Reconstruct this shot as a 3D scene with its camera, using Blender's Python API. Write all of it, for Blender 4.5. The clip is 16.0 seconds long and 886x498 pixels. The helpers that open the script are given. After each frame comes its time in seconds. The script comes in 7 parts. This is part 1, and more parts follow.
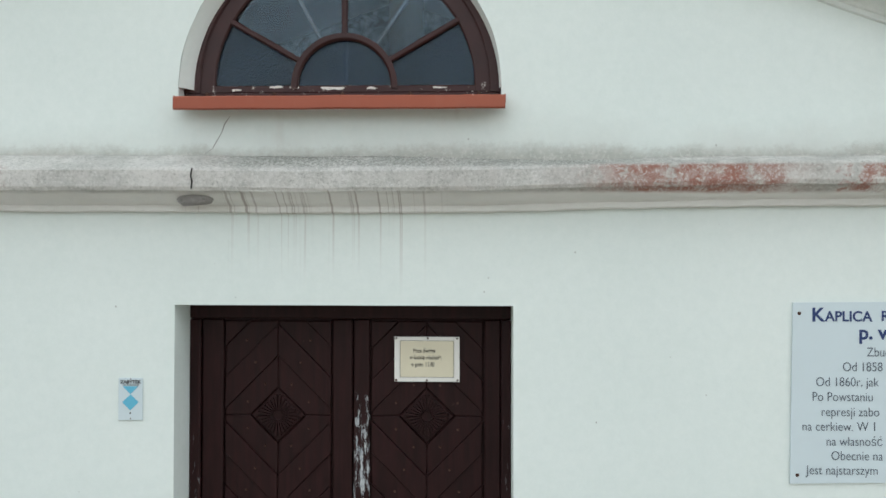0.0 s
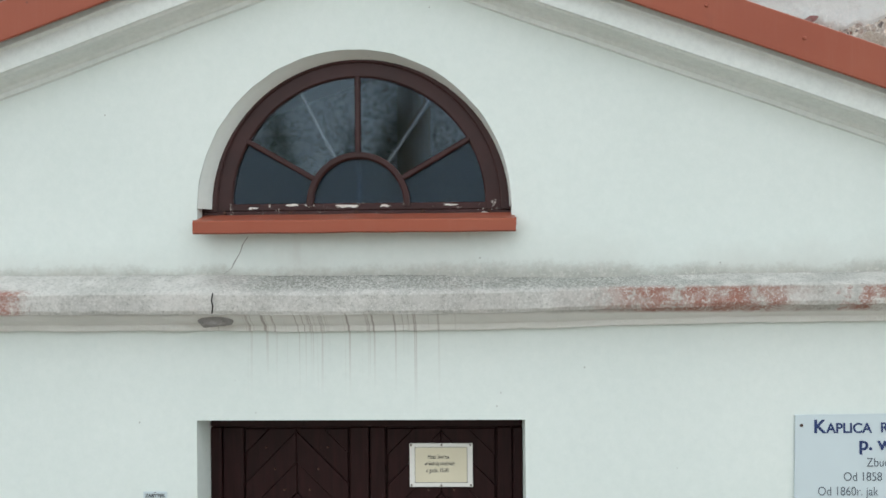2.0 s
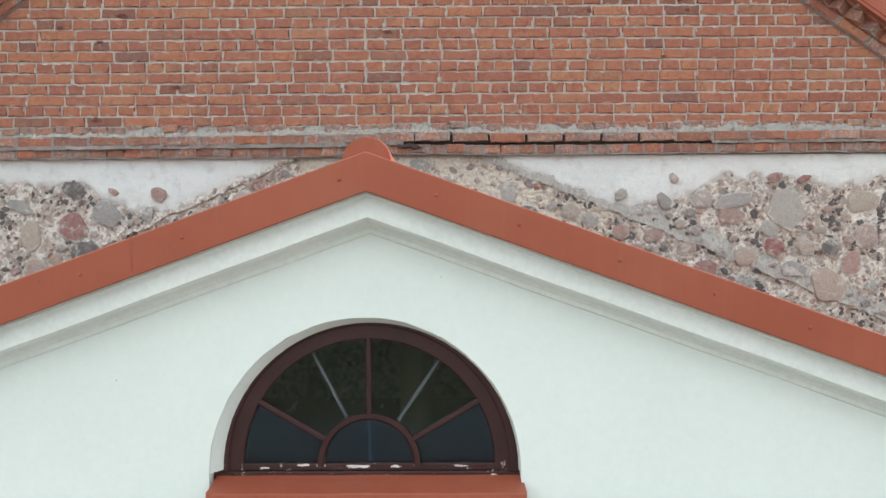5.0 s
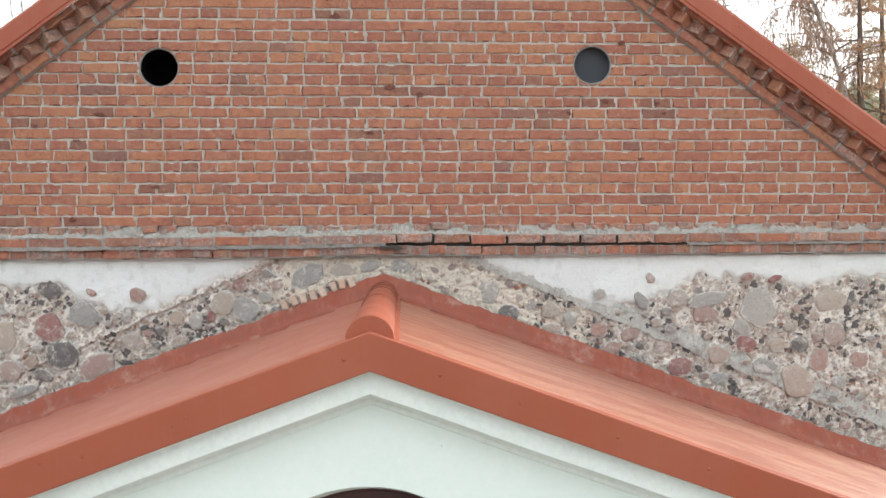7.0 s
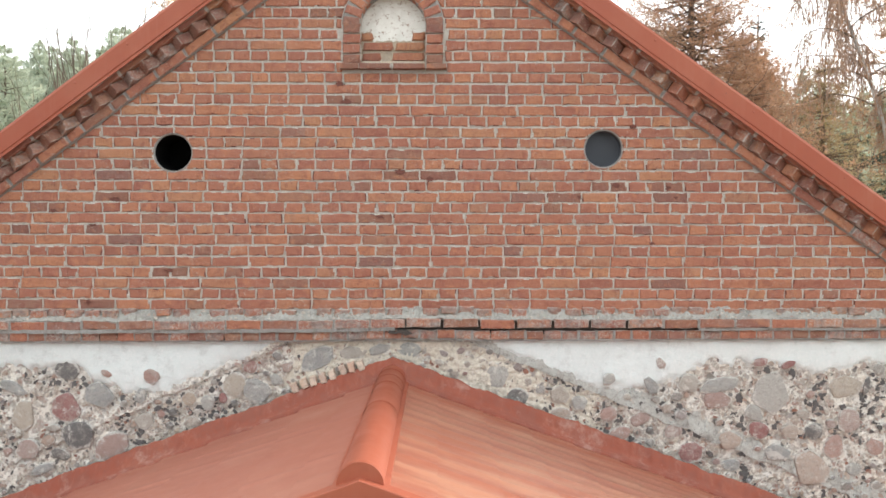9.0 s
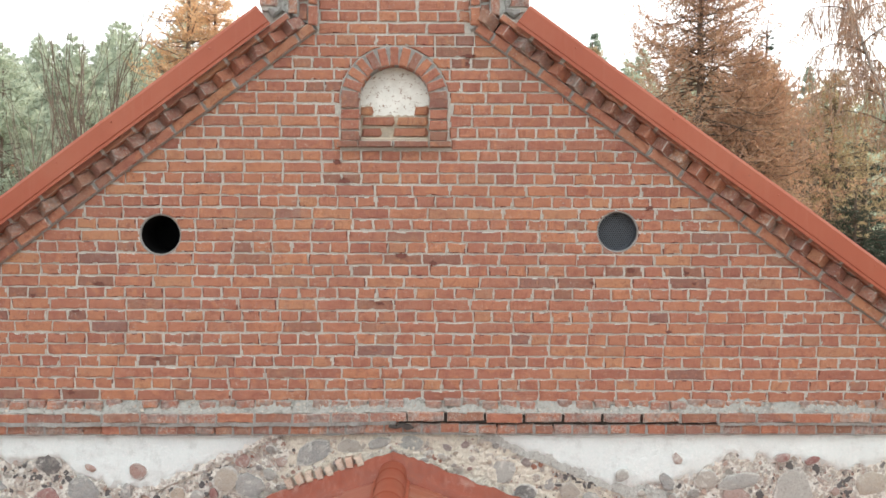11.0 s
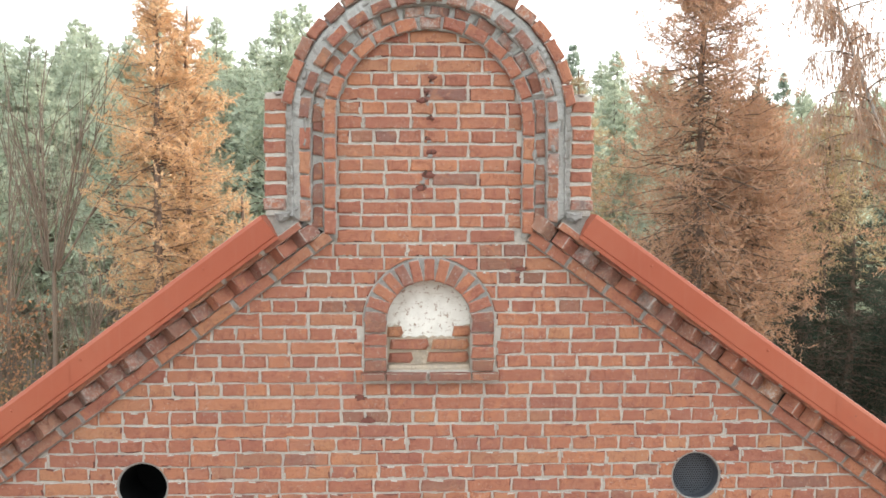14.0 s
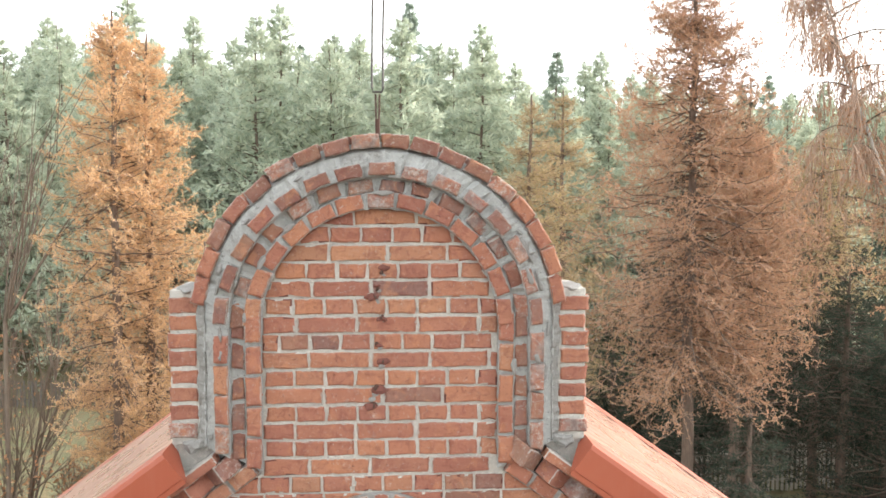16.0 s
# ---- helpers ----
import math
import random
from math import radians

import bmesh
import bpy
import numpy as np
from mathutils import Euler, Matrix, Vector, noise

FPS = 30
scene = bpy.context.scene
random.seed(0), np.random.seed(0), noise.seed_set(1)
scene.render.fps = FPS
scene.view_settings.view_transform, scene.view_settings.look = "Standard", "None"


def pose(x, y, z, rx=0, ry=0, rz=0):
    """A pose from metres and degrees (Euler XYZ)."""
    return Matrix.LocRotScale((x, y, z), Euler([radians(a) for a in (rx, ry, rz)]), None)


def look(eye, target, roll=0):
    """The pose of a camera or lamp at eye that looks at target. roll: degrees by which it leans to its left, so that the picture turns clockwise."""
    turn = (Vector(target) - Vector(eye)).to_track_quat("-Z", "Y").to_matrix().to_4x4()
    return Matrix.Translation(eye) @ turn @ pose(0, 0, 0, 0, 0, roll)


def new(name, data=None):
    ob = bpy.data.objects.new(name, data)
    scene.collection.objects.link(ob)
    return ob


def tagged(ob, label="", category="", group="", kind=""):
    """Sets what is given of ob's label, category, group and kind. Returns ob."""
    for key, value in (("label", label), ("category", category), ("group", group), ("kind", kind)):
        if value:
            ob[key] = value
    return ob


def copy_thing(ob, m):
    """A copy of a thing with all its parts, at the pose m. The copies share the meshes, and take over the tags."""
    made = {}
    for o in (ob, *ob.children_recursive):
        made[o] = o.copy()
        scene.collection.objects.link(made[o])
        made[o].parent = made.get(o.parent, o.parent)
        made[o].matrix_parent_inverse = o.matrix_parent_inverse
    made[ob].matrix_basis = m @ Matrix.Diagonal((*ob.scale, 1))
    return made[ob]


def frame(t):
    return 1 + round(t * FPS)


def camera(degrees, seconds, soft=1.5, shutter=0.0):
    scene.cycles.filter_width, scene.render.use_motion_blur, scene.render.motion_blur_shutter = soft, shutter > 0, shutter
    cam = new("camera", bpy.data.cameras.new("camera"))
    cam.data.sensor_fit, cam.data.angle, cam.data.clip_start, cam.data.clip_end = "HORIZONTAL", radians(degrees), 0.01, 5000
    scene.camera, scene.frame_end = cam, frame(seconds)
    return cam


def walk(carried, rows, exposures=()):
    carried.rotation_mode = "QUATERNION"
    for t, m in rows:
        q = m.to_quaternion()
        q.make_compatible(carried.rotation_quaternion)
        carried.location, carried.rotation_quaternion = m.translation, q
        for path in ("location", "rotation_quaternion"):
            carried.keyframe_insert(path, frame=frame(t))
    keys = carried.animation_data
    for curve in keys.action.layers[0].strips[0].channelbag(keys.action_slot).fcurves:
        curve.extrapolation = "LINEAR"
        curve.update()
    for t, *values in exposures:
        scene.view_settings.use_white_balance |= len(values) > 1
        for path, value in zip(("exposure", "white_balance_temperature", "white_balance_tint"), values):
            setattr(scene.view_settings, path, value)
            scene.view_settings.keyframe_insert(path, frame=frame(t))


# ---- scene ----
from functools import lru_cache

cam = camera(54.0, 16.0, 1.6)
PATH = [
    (0, (0.556, -6.366, 2.377), (0.484, -4.367, 2.414), 0.1),
    (0.5, (0.517, -6.397, 2.461), (0.457, -4.398, 2.502), 0.1),
    (1, (0.524, -6.423, 2.582), (0.451, -4.424, 2.622), -0.0),
    (1.5, (0.531, -6.452, 2.741), (0.45, -4.453, 2.767), -0.2),
    (2, (0.488, -6.489, 2.944), (0.425, -4.49, 2.951), -0.5),
    (2.5, (0.508, -6.49, 3.174), (0.435, -4.491, 3.154), 0.1),
    (3, (0.534, -6.476, 3.397), (0.449, -4.479, 3.364), 0.1),
    (3.5, (0.514, -6.476, 3.604), (0.435, -4.478, 3.563), 0.1),
    (4, (0.466, -6.492, 3.817), (0.4, -4.493, 3.785), -0.1),
    (4.5, (0.413, -6.513, 4.005), (0.369, -4.514, 3.98), -0.2),
    (7, (0.141, -6.57, 4.994), (0.235, -4.573, 4.956), -0.2),
    (7.5, (0.133, -6.579, 5.154), (0.216, -4.582, 5.109), 0.3),
    (8, (0.147, -6.584, 5.314), (0.212, -4.585, 5.27), 0.3),
    (8.5, (0.216, -6.593, 5.482), (0.257, -4.594, 5.436), 0.3),
    (9, (0.337, -6.58, 5.655), (0.35, -4.58, 5.609), 0.1),
    (11.5, (0.307, -6.031, 6.596), (0.317, -4.033, 6.512), 0.3),
    (12, (0.235, -5.89, 6.866), (0.254, -3.893, 6.774), 0.3),
    (12.5, (0.117, -5.76, 7.112), (0.15, -3.763, 7.023), 0.2),
    (13, (-0.015, -5.555, 7.362), (0.04, -3.558, 7.271), 0.1),
    (13.5, (-0.114, -5.286, 7.602), (-0.039, -3.29, 7.506), 0.1),
    (14, (-0.137, -5.025, 7.873), (-0.051, -3.03, 7.769), 0.2),
    (14.5, (-0.112, -4.767, 8.124), (-0.023, -2.772, 8.015), 0.2),
    (15, (-0.064, -4.472, 8.397), (0.031, -2.478, 8.283), 0.2),
    (15.5, (-0.009, -4.199, 8.652), (0.097, -2.206, 8.532), 0.2),
    (16, (0.04, -3.92, 8.929), (0.163, -1.927, 8.802), 0.1),
]
EXPOSURES = [(0, 0.41, 6300, 10), (3, 0.54, 6330, 10), (4.5, 0.63, 6330, 10), (7, 0.80, 6400, 10), (9, 0.88, 6500, 10), (11.5, 0.99, 6540, 10), (16, 1.22, 6480, 10)]
walk(cam, [(t, look(eye, target, roll)) for t, eye, target, roll in PATH], EXPOSURES)


# ---- world, sun, exposure ----
SUN_AZ, SUN_EL = radians(66), radians(17)
world = bpy.data.worlds.new("world")
scene.world = world
world.use_nodes = True
wn = world.node_tree.nodes
sky = wn.new("ShaderNodeTexSky")
sky.sky_type, sky.sun_disc = "NISHITA", False
sky.sun_elevation, sky.sun_rotation = SUN_EL, SUN_AZ
sky.dust_density, sky.air_density, sky.ozone_density = 6.0, 1.0, 1.0
wn["Background"].inputs["Strength"].default_value = 0.13
cloud = wn.new("ShaderNodeMix")  # an even overcast veil over the clear sky
cloud.data_type = "RGBA"
cloud.inputs[0].default_value = 0.85
cloud.inputs[7].default_value = (10.4, 10.8, 10.9, 1)
world.node_tree.links.new(sky.outputs["Color"], cloud.inputs[6])
world.node_tree.links.new(cloud.outputs[2], wn["Background"].inputs["Color"])
sun_data = bpy.data.lights.new("sun", "SUN")
sun_data.energy, sun_data.angle, sun_data.color = 3.0, radians(20), (1.0, 0.94, 0.86)
sun = new("sun", sun_data)
sun.matrix_world = look((30 * math.sin(SUN_AZ), 30 * math.cos(SUN_AZ), 30 * math.tan(SUN_EL) + 5), (0, 0, 5))


# ---- materials ----
class Mat:
    """A small wrapper to write node materials in few lines."""

    def __init__(self, name, rough=0.7, metal=0.0, spec=0.5):
        self.m = bpy.data.materials.new(name)
        self.m.use_nodes = True
        self.t = self.m.node_tree
        self.b = self.t.nodes["Principled BSDF"]
        self.b.inputs["Roughness"].default_value = rough
        self.b.inputs["Metallic"].default_value = metal
        self.b.inputs["Specular IOR Level"].default_value = spec
        self.co = self.node("ShaderNodeTexCoord").outputs["Object"]

    def node(self, kind, **inputs):
        n = self.t.nodes.new(kind)
        for k, v in inputs.items():
            self.put(n.inputs[k.replace("_", " ")], v)
        return n

    def put(self, socket, v):
        if isinstance(v, bpy.types.NodeSocket):
            self.t.links.new(v, socket)
        elif socket.type == "RGBA" and len(v) == 3:
            socket.default_value = (*v, 1)
        else:
            socket.default_value = v

    def stretch(self, x, y, z):
        n = self.node("ShaderNodeMapping", Vector=self.co)
        n.inputs["Scale"].default_value = (x, y, z)
        return n.outputs["Vector"]

    def noise(self, scale, detail=4.0, rough=0.6, vector=None, distort=0.0):
        n = self.node("ShaderNodeTexNoise", Vector=vector or self.co, Scale=scale, Detail=detail, Roughness=rough, Distortion=distort)
        return n.outputs["Fac"]

    def voronoi(self, scale, vector=None):
        return self.node("ShaderNodeTexVoronoi", Vector=vector or self.co, Scale=scale).outputs["Distance"]

    def ramp(self, fac, *stops):
        n = self.node("ShaderNodeValToRGB", Fac=fac)
        e = n.color_ramp.elements
        while len(e) < len(stops):
            e.new(0.5)
        for k, (p, c) in zip(e, stops):
            k.position, k.color = p, (*c, 1) if len(c) == 3 else c
        return n.outputs["Color"]

    def step(self, fac, a, b):
        n = self.node("ShaderNodeMapRange", Value=fac)
        n.inputs["From Min"].default_value, n.inputs["From Max"].default_value = a, b
        n.interpolation_type = "SMOOTHSTEP"
        return n.outputs["Result"]

    def math(self, op, a, b=0.0):
        n = self.node("ShaderNodeMath")
        n.operation = op
        self.put(n.inputs[0], a)
        self.put(n.inputs[1], b)
        return n.outputs[0]

    def mix(self, fac, a, b, blend="MIX"):
        n = self.node("ShaderNodeMix")
        n.data_type, n.blend_type = "RGBA", blend
        self.put(n.inputs[0], fac)
        self.put(n.inputs[6], a)
        self.put(n.inputs[7], b)
        return n.outputs[2]

    def axes(self):
        n = self.node("ShaderNodeSeparateXYZ", Vector=self.co)
        return n.outputs[0], n.outputs[1], n.outputs[2]

    def chance(self):
        a = self.node("ShaderNodeObjectInfo").outputs["Random"]
        b = self.node("ShaderNodeNewGeometry").outputs["Random Per Island"]
        return self.math("FRACT", self.math("ADD", self.math("MULTIPLY", a, 7.31), self.math("MULTIPLY", b, 3.77)))

    def color(self, v):
        self.put(self.b.inputs["Base Color"], v)
        return self

    def rough(self, v):
        self.put(self.b.inputs["Roughness"], v)
        return self

    def bump(self, height, strength=0.4, distance=0.01):
        n = self.node("ShaderNodeBump", Height=height, Strength=strength, Distance=distance)
        self.put(self.b.inputs["Normal"], n.outputs["Normal"])
        return self


def white_plaster():
    k = Mat("white_limewash", 0.85, spec=0.25)
    x, y, z = k.axes()
    base = k.ramp(k.noise(1.1, 5), (0.25, (0.635, 0.715, 0.683)), (0.75, (0.695, 0.765, 0.732)))
    fine = k.noise(30, 6, 0.7)
    base = k.mix(0.25, base, k.ramp(fine, (0.3, (0.60, 0.66, 0.64)), (0.7, (0.76, 0.80, 0.78))))
    # splash dirt on the ledge of the cornice
    edge = k.math("ADD", z, k.math("ADD", k.math("MULTIPLY", k.noise(3.5, 4, 0.6), -0.14), k.math("MULTIPLY", k.noise(48, 8, 0.85), -0.10)))
    splash = k.math("MULTIPLY", k.math("MULTIPLY", k.step(edge, 2.785, 2.715), k.step(z, 2.78, 2.80)), 0.75)
    haze = k.math("MULTIPLY", k.math("MULTIPLY", k.step(k.math("ADD", z, k.math("MULTIPLY", k.noise(1.7, 4), -0.35)), 2.86, 2.62), k.step(z, 2.78, 2.80)), 0.35)
    base = k.mix(splash, base, k.ramp(k.noise(24, 5), (0.3, (0.20, 0.22, 0.19)), (0.75, (0.42, 0.42, 0.38))))
    grit = k.noise(70, 6, 0.8)
    base = k.mix(k.math("MULTIPLY", splash, k.math("MULTIPLY", k.step(grit, 0.52, 0.60), 0.8)), base, (0.68, 0.70, 0.67))
    base = k.mix(haze, base, (0.42, 0.38, 0.34))
    # rusty streaks under the sill
    sill = k.math("MULTIPLY", k.step(k.noise(3.2, 4, 0.7, k.stretch(1, 1, 0.35)), 0.5, 0.68), k.math("MULTIPLY", k.step(z, 2.84, 3.03), k.math("MULTIPLY", k.step(z, 3.06, 3.04), k.math("MULTIPLY", k.step(x, -0.5, -0.1), k.step(x, 0.75, 0.45)))))
    base = k.mix(k.math("MULTIPLY", sill, 0.55), base, (0.38, 0.30, 0.27))
    # water runs below the cornice
    runs = k.noise(9, 3, 0.6, k.stretch(6.0, 0, 0.03))
    span = k.math("MULTIPLY", k.step(x, -0.62, -0.42), k.step(x, 0.45, 0.20))
    fall = k.math("MULTIPLY", k.step(k.math("ADD", z, k.math("MULTIPLY", k.noise(5, 2, 0.5, k.stretch(1, 1, 0.02)), -0.55)), 1.98, 2.42), k.step(z, 2.64, 2.62))
    drip = k.math("MULTIPLY", k.math("MULTIPLY", k.step(runs, 0.57, 0.64), span), k.math("MULTIPLY", fall, 0.5))
    base = k.mix(drip, base, (0.34, 0.29, 0.26))
    # faint bluish damp near the door and dark specks
    speck = k.step(k.voronoi(7, k.stretch(1, 1, 0.8)), 0.035, 0.015)
    base = k.mix(k.math("MULTIPLY", speck, 0.5), base, (0.16, 0.15, 0.13))
    k.color(base)
    return k.bump(k.math("ADD", k.noise(14, 6, 0.65), k.math("MULTIPLY", k.noise(3, 3), 1.5)), 0.10, 0.010).m


def cornice_plaster():
    k = Mat("weathered_cornice_plaster", 0.9, spec=0.2)
    x, y, z = k.axes()
    grit = k.noise(85, 8, 0.85)
    dirt = k.ramp(k.noise(9, 8, 0.8), (0.3, (0.44, 0.45, 0.42)), (0.48, (0.60, 0.60, 0.565)), (0.68, (0.74, 0.73, 0.69)))
    stain = k.step(k.noise(2.6, 5, 0.65, k.stretch(1, 1, 0.3)), 0.44, 0.60)
    dirt = k.mix(k.math("MULTIPLY", stain, 0.36), dirt, (0.30, 0.31, 0.28))
    dirt = k.mix(k.math("MULTIPLY", k.step(grit, 0.47, 0.38), 0.6), dirt, (0.14, 0.145, 0.13))
    dirt = k.mix(k.math("MULTIPLY", k.step(grit, 0.53, 0.60), k.math("ADD", 0.45, k.math("MULTIPLY", k.step(z, 2.80, 2.77), 0.4))), dirt, (0.74, 0.735, 0.71))
    # old red paint that shows through on the upright face
    worn = k.math("ADD", x, k.math("MULTIPLY", k.math("SUBTRACT", k.noise(4.5, 8, 0.85), 0.5), 0.9))
    coat = k.math("MAXIMUM", k.math("MULTIPLY", k.step(worn, 0.95, 1.30), k.step(worn, 2.0, 1.65)), k.math("MULTIPLY", k.step(worn, 2.06, 2.12), k.step(worn, 2.26, 2.16)))
    red = k.math("MULTIPLY", k.step(z, 2.800, 2.780), k.math("MULTIPLY", k.math("MAXIMUM", coat, k.step(worn, -1.36, -1.5)), k.step(k.noise(13, 8, 0.8), 0.36, 0.50)))
    moss = k.math("MULTIPLY", k.step(z, 2.775, 2.80), k.math("MULTIPLY", k.step(worn, -0.75, -0.3), k.step(worn, 1.9, 0.9)))
    dirt = k.mix(k.math("MULTIPLY", moss, k.math("MULTIPLY", k.step(grit, 0.58, 0.44), 0.75)), dirt, (0.20, 0.215, 0.185))
    dirt = k.mix(k.math("MULTIPLY", k.math("MULTIPLY", red, k.step(grit, 0.60, 0.52)), 0.85), dirt, (0.33, 0.115, 0.075))
    dirt = k.mix(k.math("MULTIPLY", k.math("MULTIPLY", k.step(z, 2.79, 2.765), k.step(k.noise(14, 7, 0.8), 0.46, 0.58)), 0.35), dirt, (0.64, 0.63, 0.60))
    pink = k.step(k.noise(1.9, 4, 0.6, k.stretch(1, 1, 0.2)), 0.52, 0.7)
    dirt = k.mix(k.math("MULTIPLY", pink, 0.2), dirt, (0.36, 0.24, 0.21))
    clean = k.ramp(k.noise(4, 4), (0.3, (0.78, 0.79, 0.75)), (0.7, (0.84, 0.845, 0.81)))
    spoil = k.math("MULTIPLY", k.step(k.noise(9, 3, 0.6, k.stretch(6.0, 0, 0.03)), 0.56, 0.63), k.math("MULTIPLY", k.step(x, -0.75, -0.5), k.step(x, 0.5, 0.2)))
    clean = k.mix(k.math("MULTIPLY", spoil, 0.55), clean, (0.22, 0.165, 0.14))
    low = k.step(k.math("ADD", z, k.math("MULTIPLY", k.noise(6, 3), 0.02)), 2.682, 2.70)
    k.color(k.mix(low, clean, dirt))
    return k.bump(k.math("ADD", grit, k.noise(22, 7, 0.8)), 0.8, 0.010).m


def rake_plaster():
    k = Mat("white_moulding_plaster", 0.85, spec=0.25)
    base = k.ramp(k.noise(3, 5), (0.3, (0.64, 0.695, 0.675)), (0.7, (0.72, 0.765, 0.745)))
    k.color(k.mix(0.2, base, k.ramp(k.noise(40, 5), (0.35, (0.5, 0.53, 0.5)), (0.6, (0.76, 0.79, 0.75)))))
    return k.bump(k.noise(12, 5), 0.2, 0.01).m


def red_metal(name, gloss=0.38, dusty=0.15, sheen_bands=0.0, shade=1.0, coat=0.0, spec=0.5, pale=0.0, mix_tone=(0.37, 0.182, 0.115)):
    k = Mat(name, gloss, 0.0, spec)
    base = k.ramp(k.noise(0.9, 4, 0.55), (0.3, (0.25, 0.060, 0.034)), (0.7, (0.30, 0.082, 0.047)))
    dust = k.step(k.noise(2.2, 5, 0.6), 0.46, 0.75)
    base = k.mix(k.math("MULTIPLY", dust, dusty), base, (0.38, 0.185, 0.12))
    if pale:
        base = k.mix(pale, base, mix_tone)
    if shade < 1:
        base = k.mix(k.math("MULTIPLY", k.step(k.noise(7, 7, 0.75), 0.42, 0.60), 0.6), base, (0.22, 0.090, 0.070))
        base = k.mix(k.math("MULTIPLY", k.step(k.noise(3, 7, 0.75), 0.52, 0.68), 0.5), base, (0.42, 0.29, 0.25))
    if sheen_bands:
        # broad pale bands down the slope: reflected sheen painted into the colour
        run = k.noise(1.0, 5, 0.65, k.stretch(0.9, 5, 0.9))
        base = k.mix(k.math("MULTIPLY", k.step(run, 0.45, 0.62), sheen_bands), base, (0.50, 0.30, 0.195))
    fade = k.step(k.noise(2.0, 5, 0.7, k.stretch(10, 10, 0.7)), 0.50, 0.70)
    base = k.mix(k.math("MULTIPLY", fade, 0.20 if dusty > 0.2 else 0.07), base, (0.42, 0.205, 0.15))
    grime = k.step(k.noise(9, 4, 0.6), 0.58, 0.82)
    base = k.mix(k.math("MULTIPLY", grime, 0.25), base, (0.18, 0.065, 0.045))
    spot = k.step(k.voronoi(6), 0.05, 0.02)
    base = k.mix(k.math("MULTIPLY", spot, 0.5), base, (0.13, 0.06, 0.045))
    k.b.inputs["Coat Weight"].default_value = coat
    k.b.inputs["Coat Roughness"].default_value = gloss * 0.7
    k.color(base).rough(k.ramp(k.noise(3, 4), (0.3, (gloss - 0.06,) * 3), (0.7, (gloss + 0.12,) * 3)))
    return k.bump(k.noise(1.8, 3), 0.12, 0.012).m


def brick_material(name, worn=0.0, dark=0.0, arris=0.8):
    """Fired brick: tone by brick, mottled burn, lime flecks, and mortar smeared over ragged edges."""
    k = Mat(name, 0.9, spec=0.2)
    gen = k.node("ShaderNodeTexCoord").outputs["Generated"]
    k.co = k.node("ShaderNodeNewGeometry").outputs["Position"]
    c = k.chance()
    tone = k.ramp(c, (0.0, (0.325, 0.134, 0.098)), (0.2, (0.43, 0.186, 0.118)), (0.4, (0.37, 0.154, 0.108)), (0.6, (0.46, 0.208, 0.122)), (0.78, (0.35, 0.150, 0.110)), (0.93, (0.46, 0.228, 0.132)), (0.992, (0.25, 0.136, 0.114)))
    if dark:
        tone = k.mix(dark, tone, (0.13, 0.095, 0.088))
    patch = k.noise(17, 8, 0.8, distort=0.8)
    tone = k.mix(k.math("MULTIPLY", k.step(patch, 0.50, 0.60), 0.55), tone, (0.225, 0.080, 0.062))
    tone = k.mix(k.math("MULTIPLY", k.step(k.noise(31, 7, 0.75), 0.54, 0.66), 0.55), tone, (0.50, 0.24, 0.155))
    burn = k.step(k.noise(9, 4, 0.6, distort=0.6), 0.56, 0.66)
    tone = k.mix(k.math("MULTIPLY", burn, 0.4), tone, (0.55, 0.25, 0.135))
    big = k.noise(1.9, 6, 0.7)
    tone = k.mix(k.math("MULTIPLY", k.step(big, 0.50, 0.70), 0.22), tone, (0.25, 0.125, 0.10))
    lime = k.step(k.math("ADD", k.noise(55, 7, 0.85), k.math("MULTIPLY", k.noise(5, 4, 0.6), 0.25)), 0.69 - 0.10 * worn, 0.80 - 0.1 * worn)
    tone = k.mix(k.math("MULTIPLY", lime, 0.65 + 0.2 * worn), tone, (0.54, 0.48, 0.43))
    pit = k.step(k.noise(85, 4, 0.7), 0.38, 0.31)
    tone = k.mix(k.math("MULTIPLY", pit, 0.75), tone, (0.085, 0.04, 0.035))
    if worn:
        tone = k.mix(k.math("MULTIPLY", k.step(k.noise(7, 7, 0.75), 0.40, 0.62), worn), tone, k.ramp(k.noise(30, 5), (0.35, (0.15, 0.135, 0.13)), (0.65, (0.36, 0.33, 0.31))))
    # mortar left on the arrises
    sep = k.node("ShaderNodeSeparateXYZ", Vector=gen)
    near_x = k.math("MULTIPLY", k.math("SUBTRACT", 0.5, k.math("ABSOLUTE", k.math("SUBTRACT", sep.outputs["X"], 0.5))), 2.6)
    near_z = k.math("SUBTRACT", 0.5, k.math("ABSOLUTE", k.math("SUBTRACT", sep.outputs["Z"], 0.5)))
    edge = k.math("ADD", k.math("MINIMUM", near_x, near_z), k.math("MULTIPLY", k.noise(38, 6, 0.75), 0.42))
    front = k.step(sep.outputs["Y"], 0.14, 0.10)
    tone = k.mix(k.math("MULTIPLY", k.math("MULTIPLY", k.step(edge, 0.285, 0.235), front), arris), tone, (0.47, 0.435, 0.395))
    k.color(tone)
    return k.bump(k.math("ADD", k.noise(42, 7, 0.8), k.math("MULTIPLY", patch, 1.6)), 1.0, 0.012).m


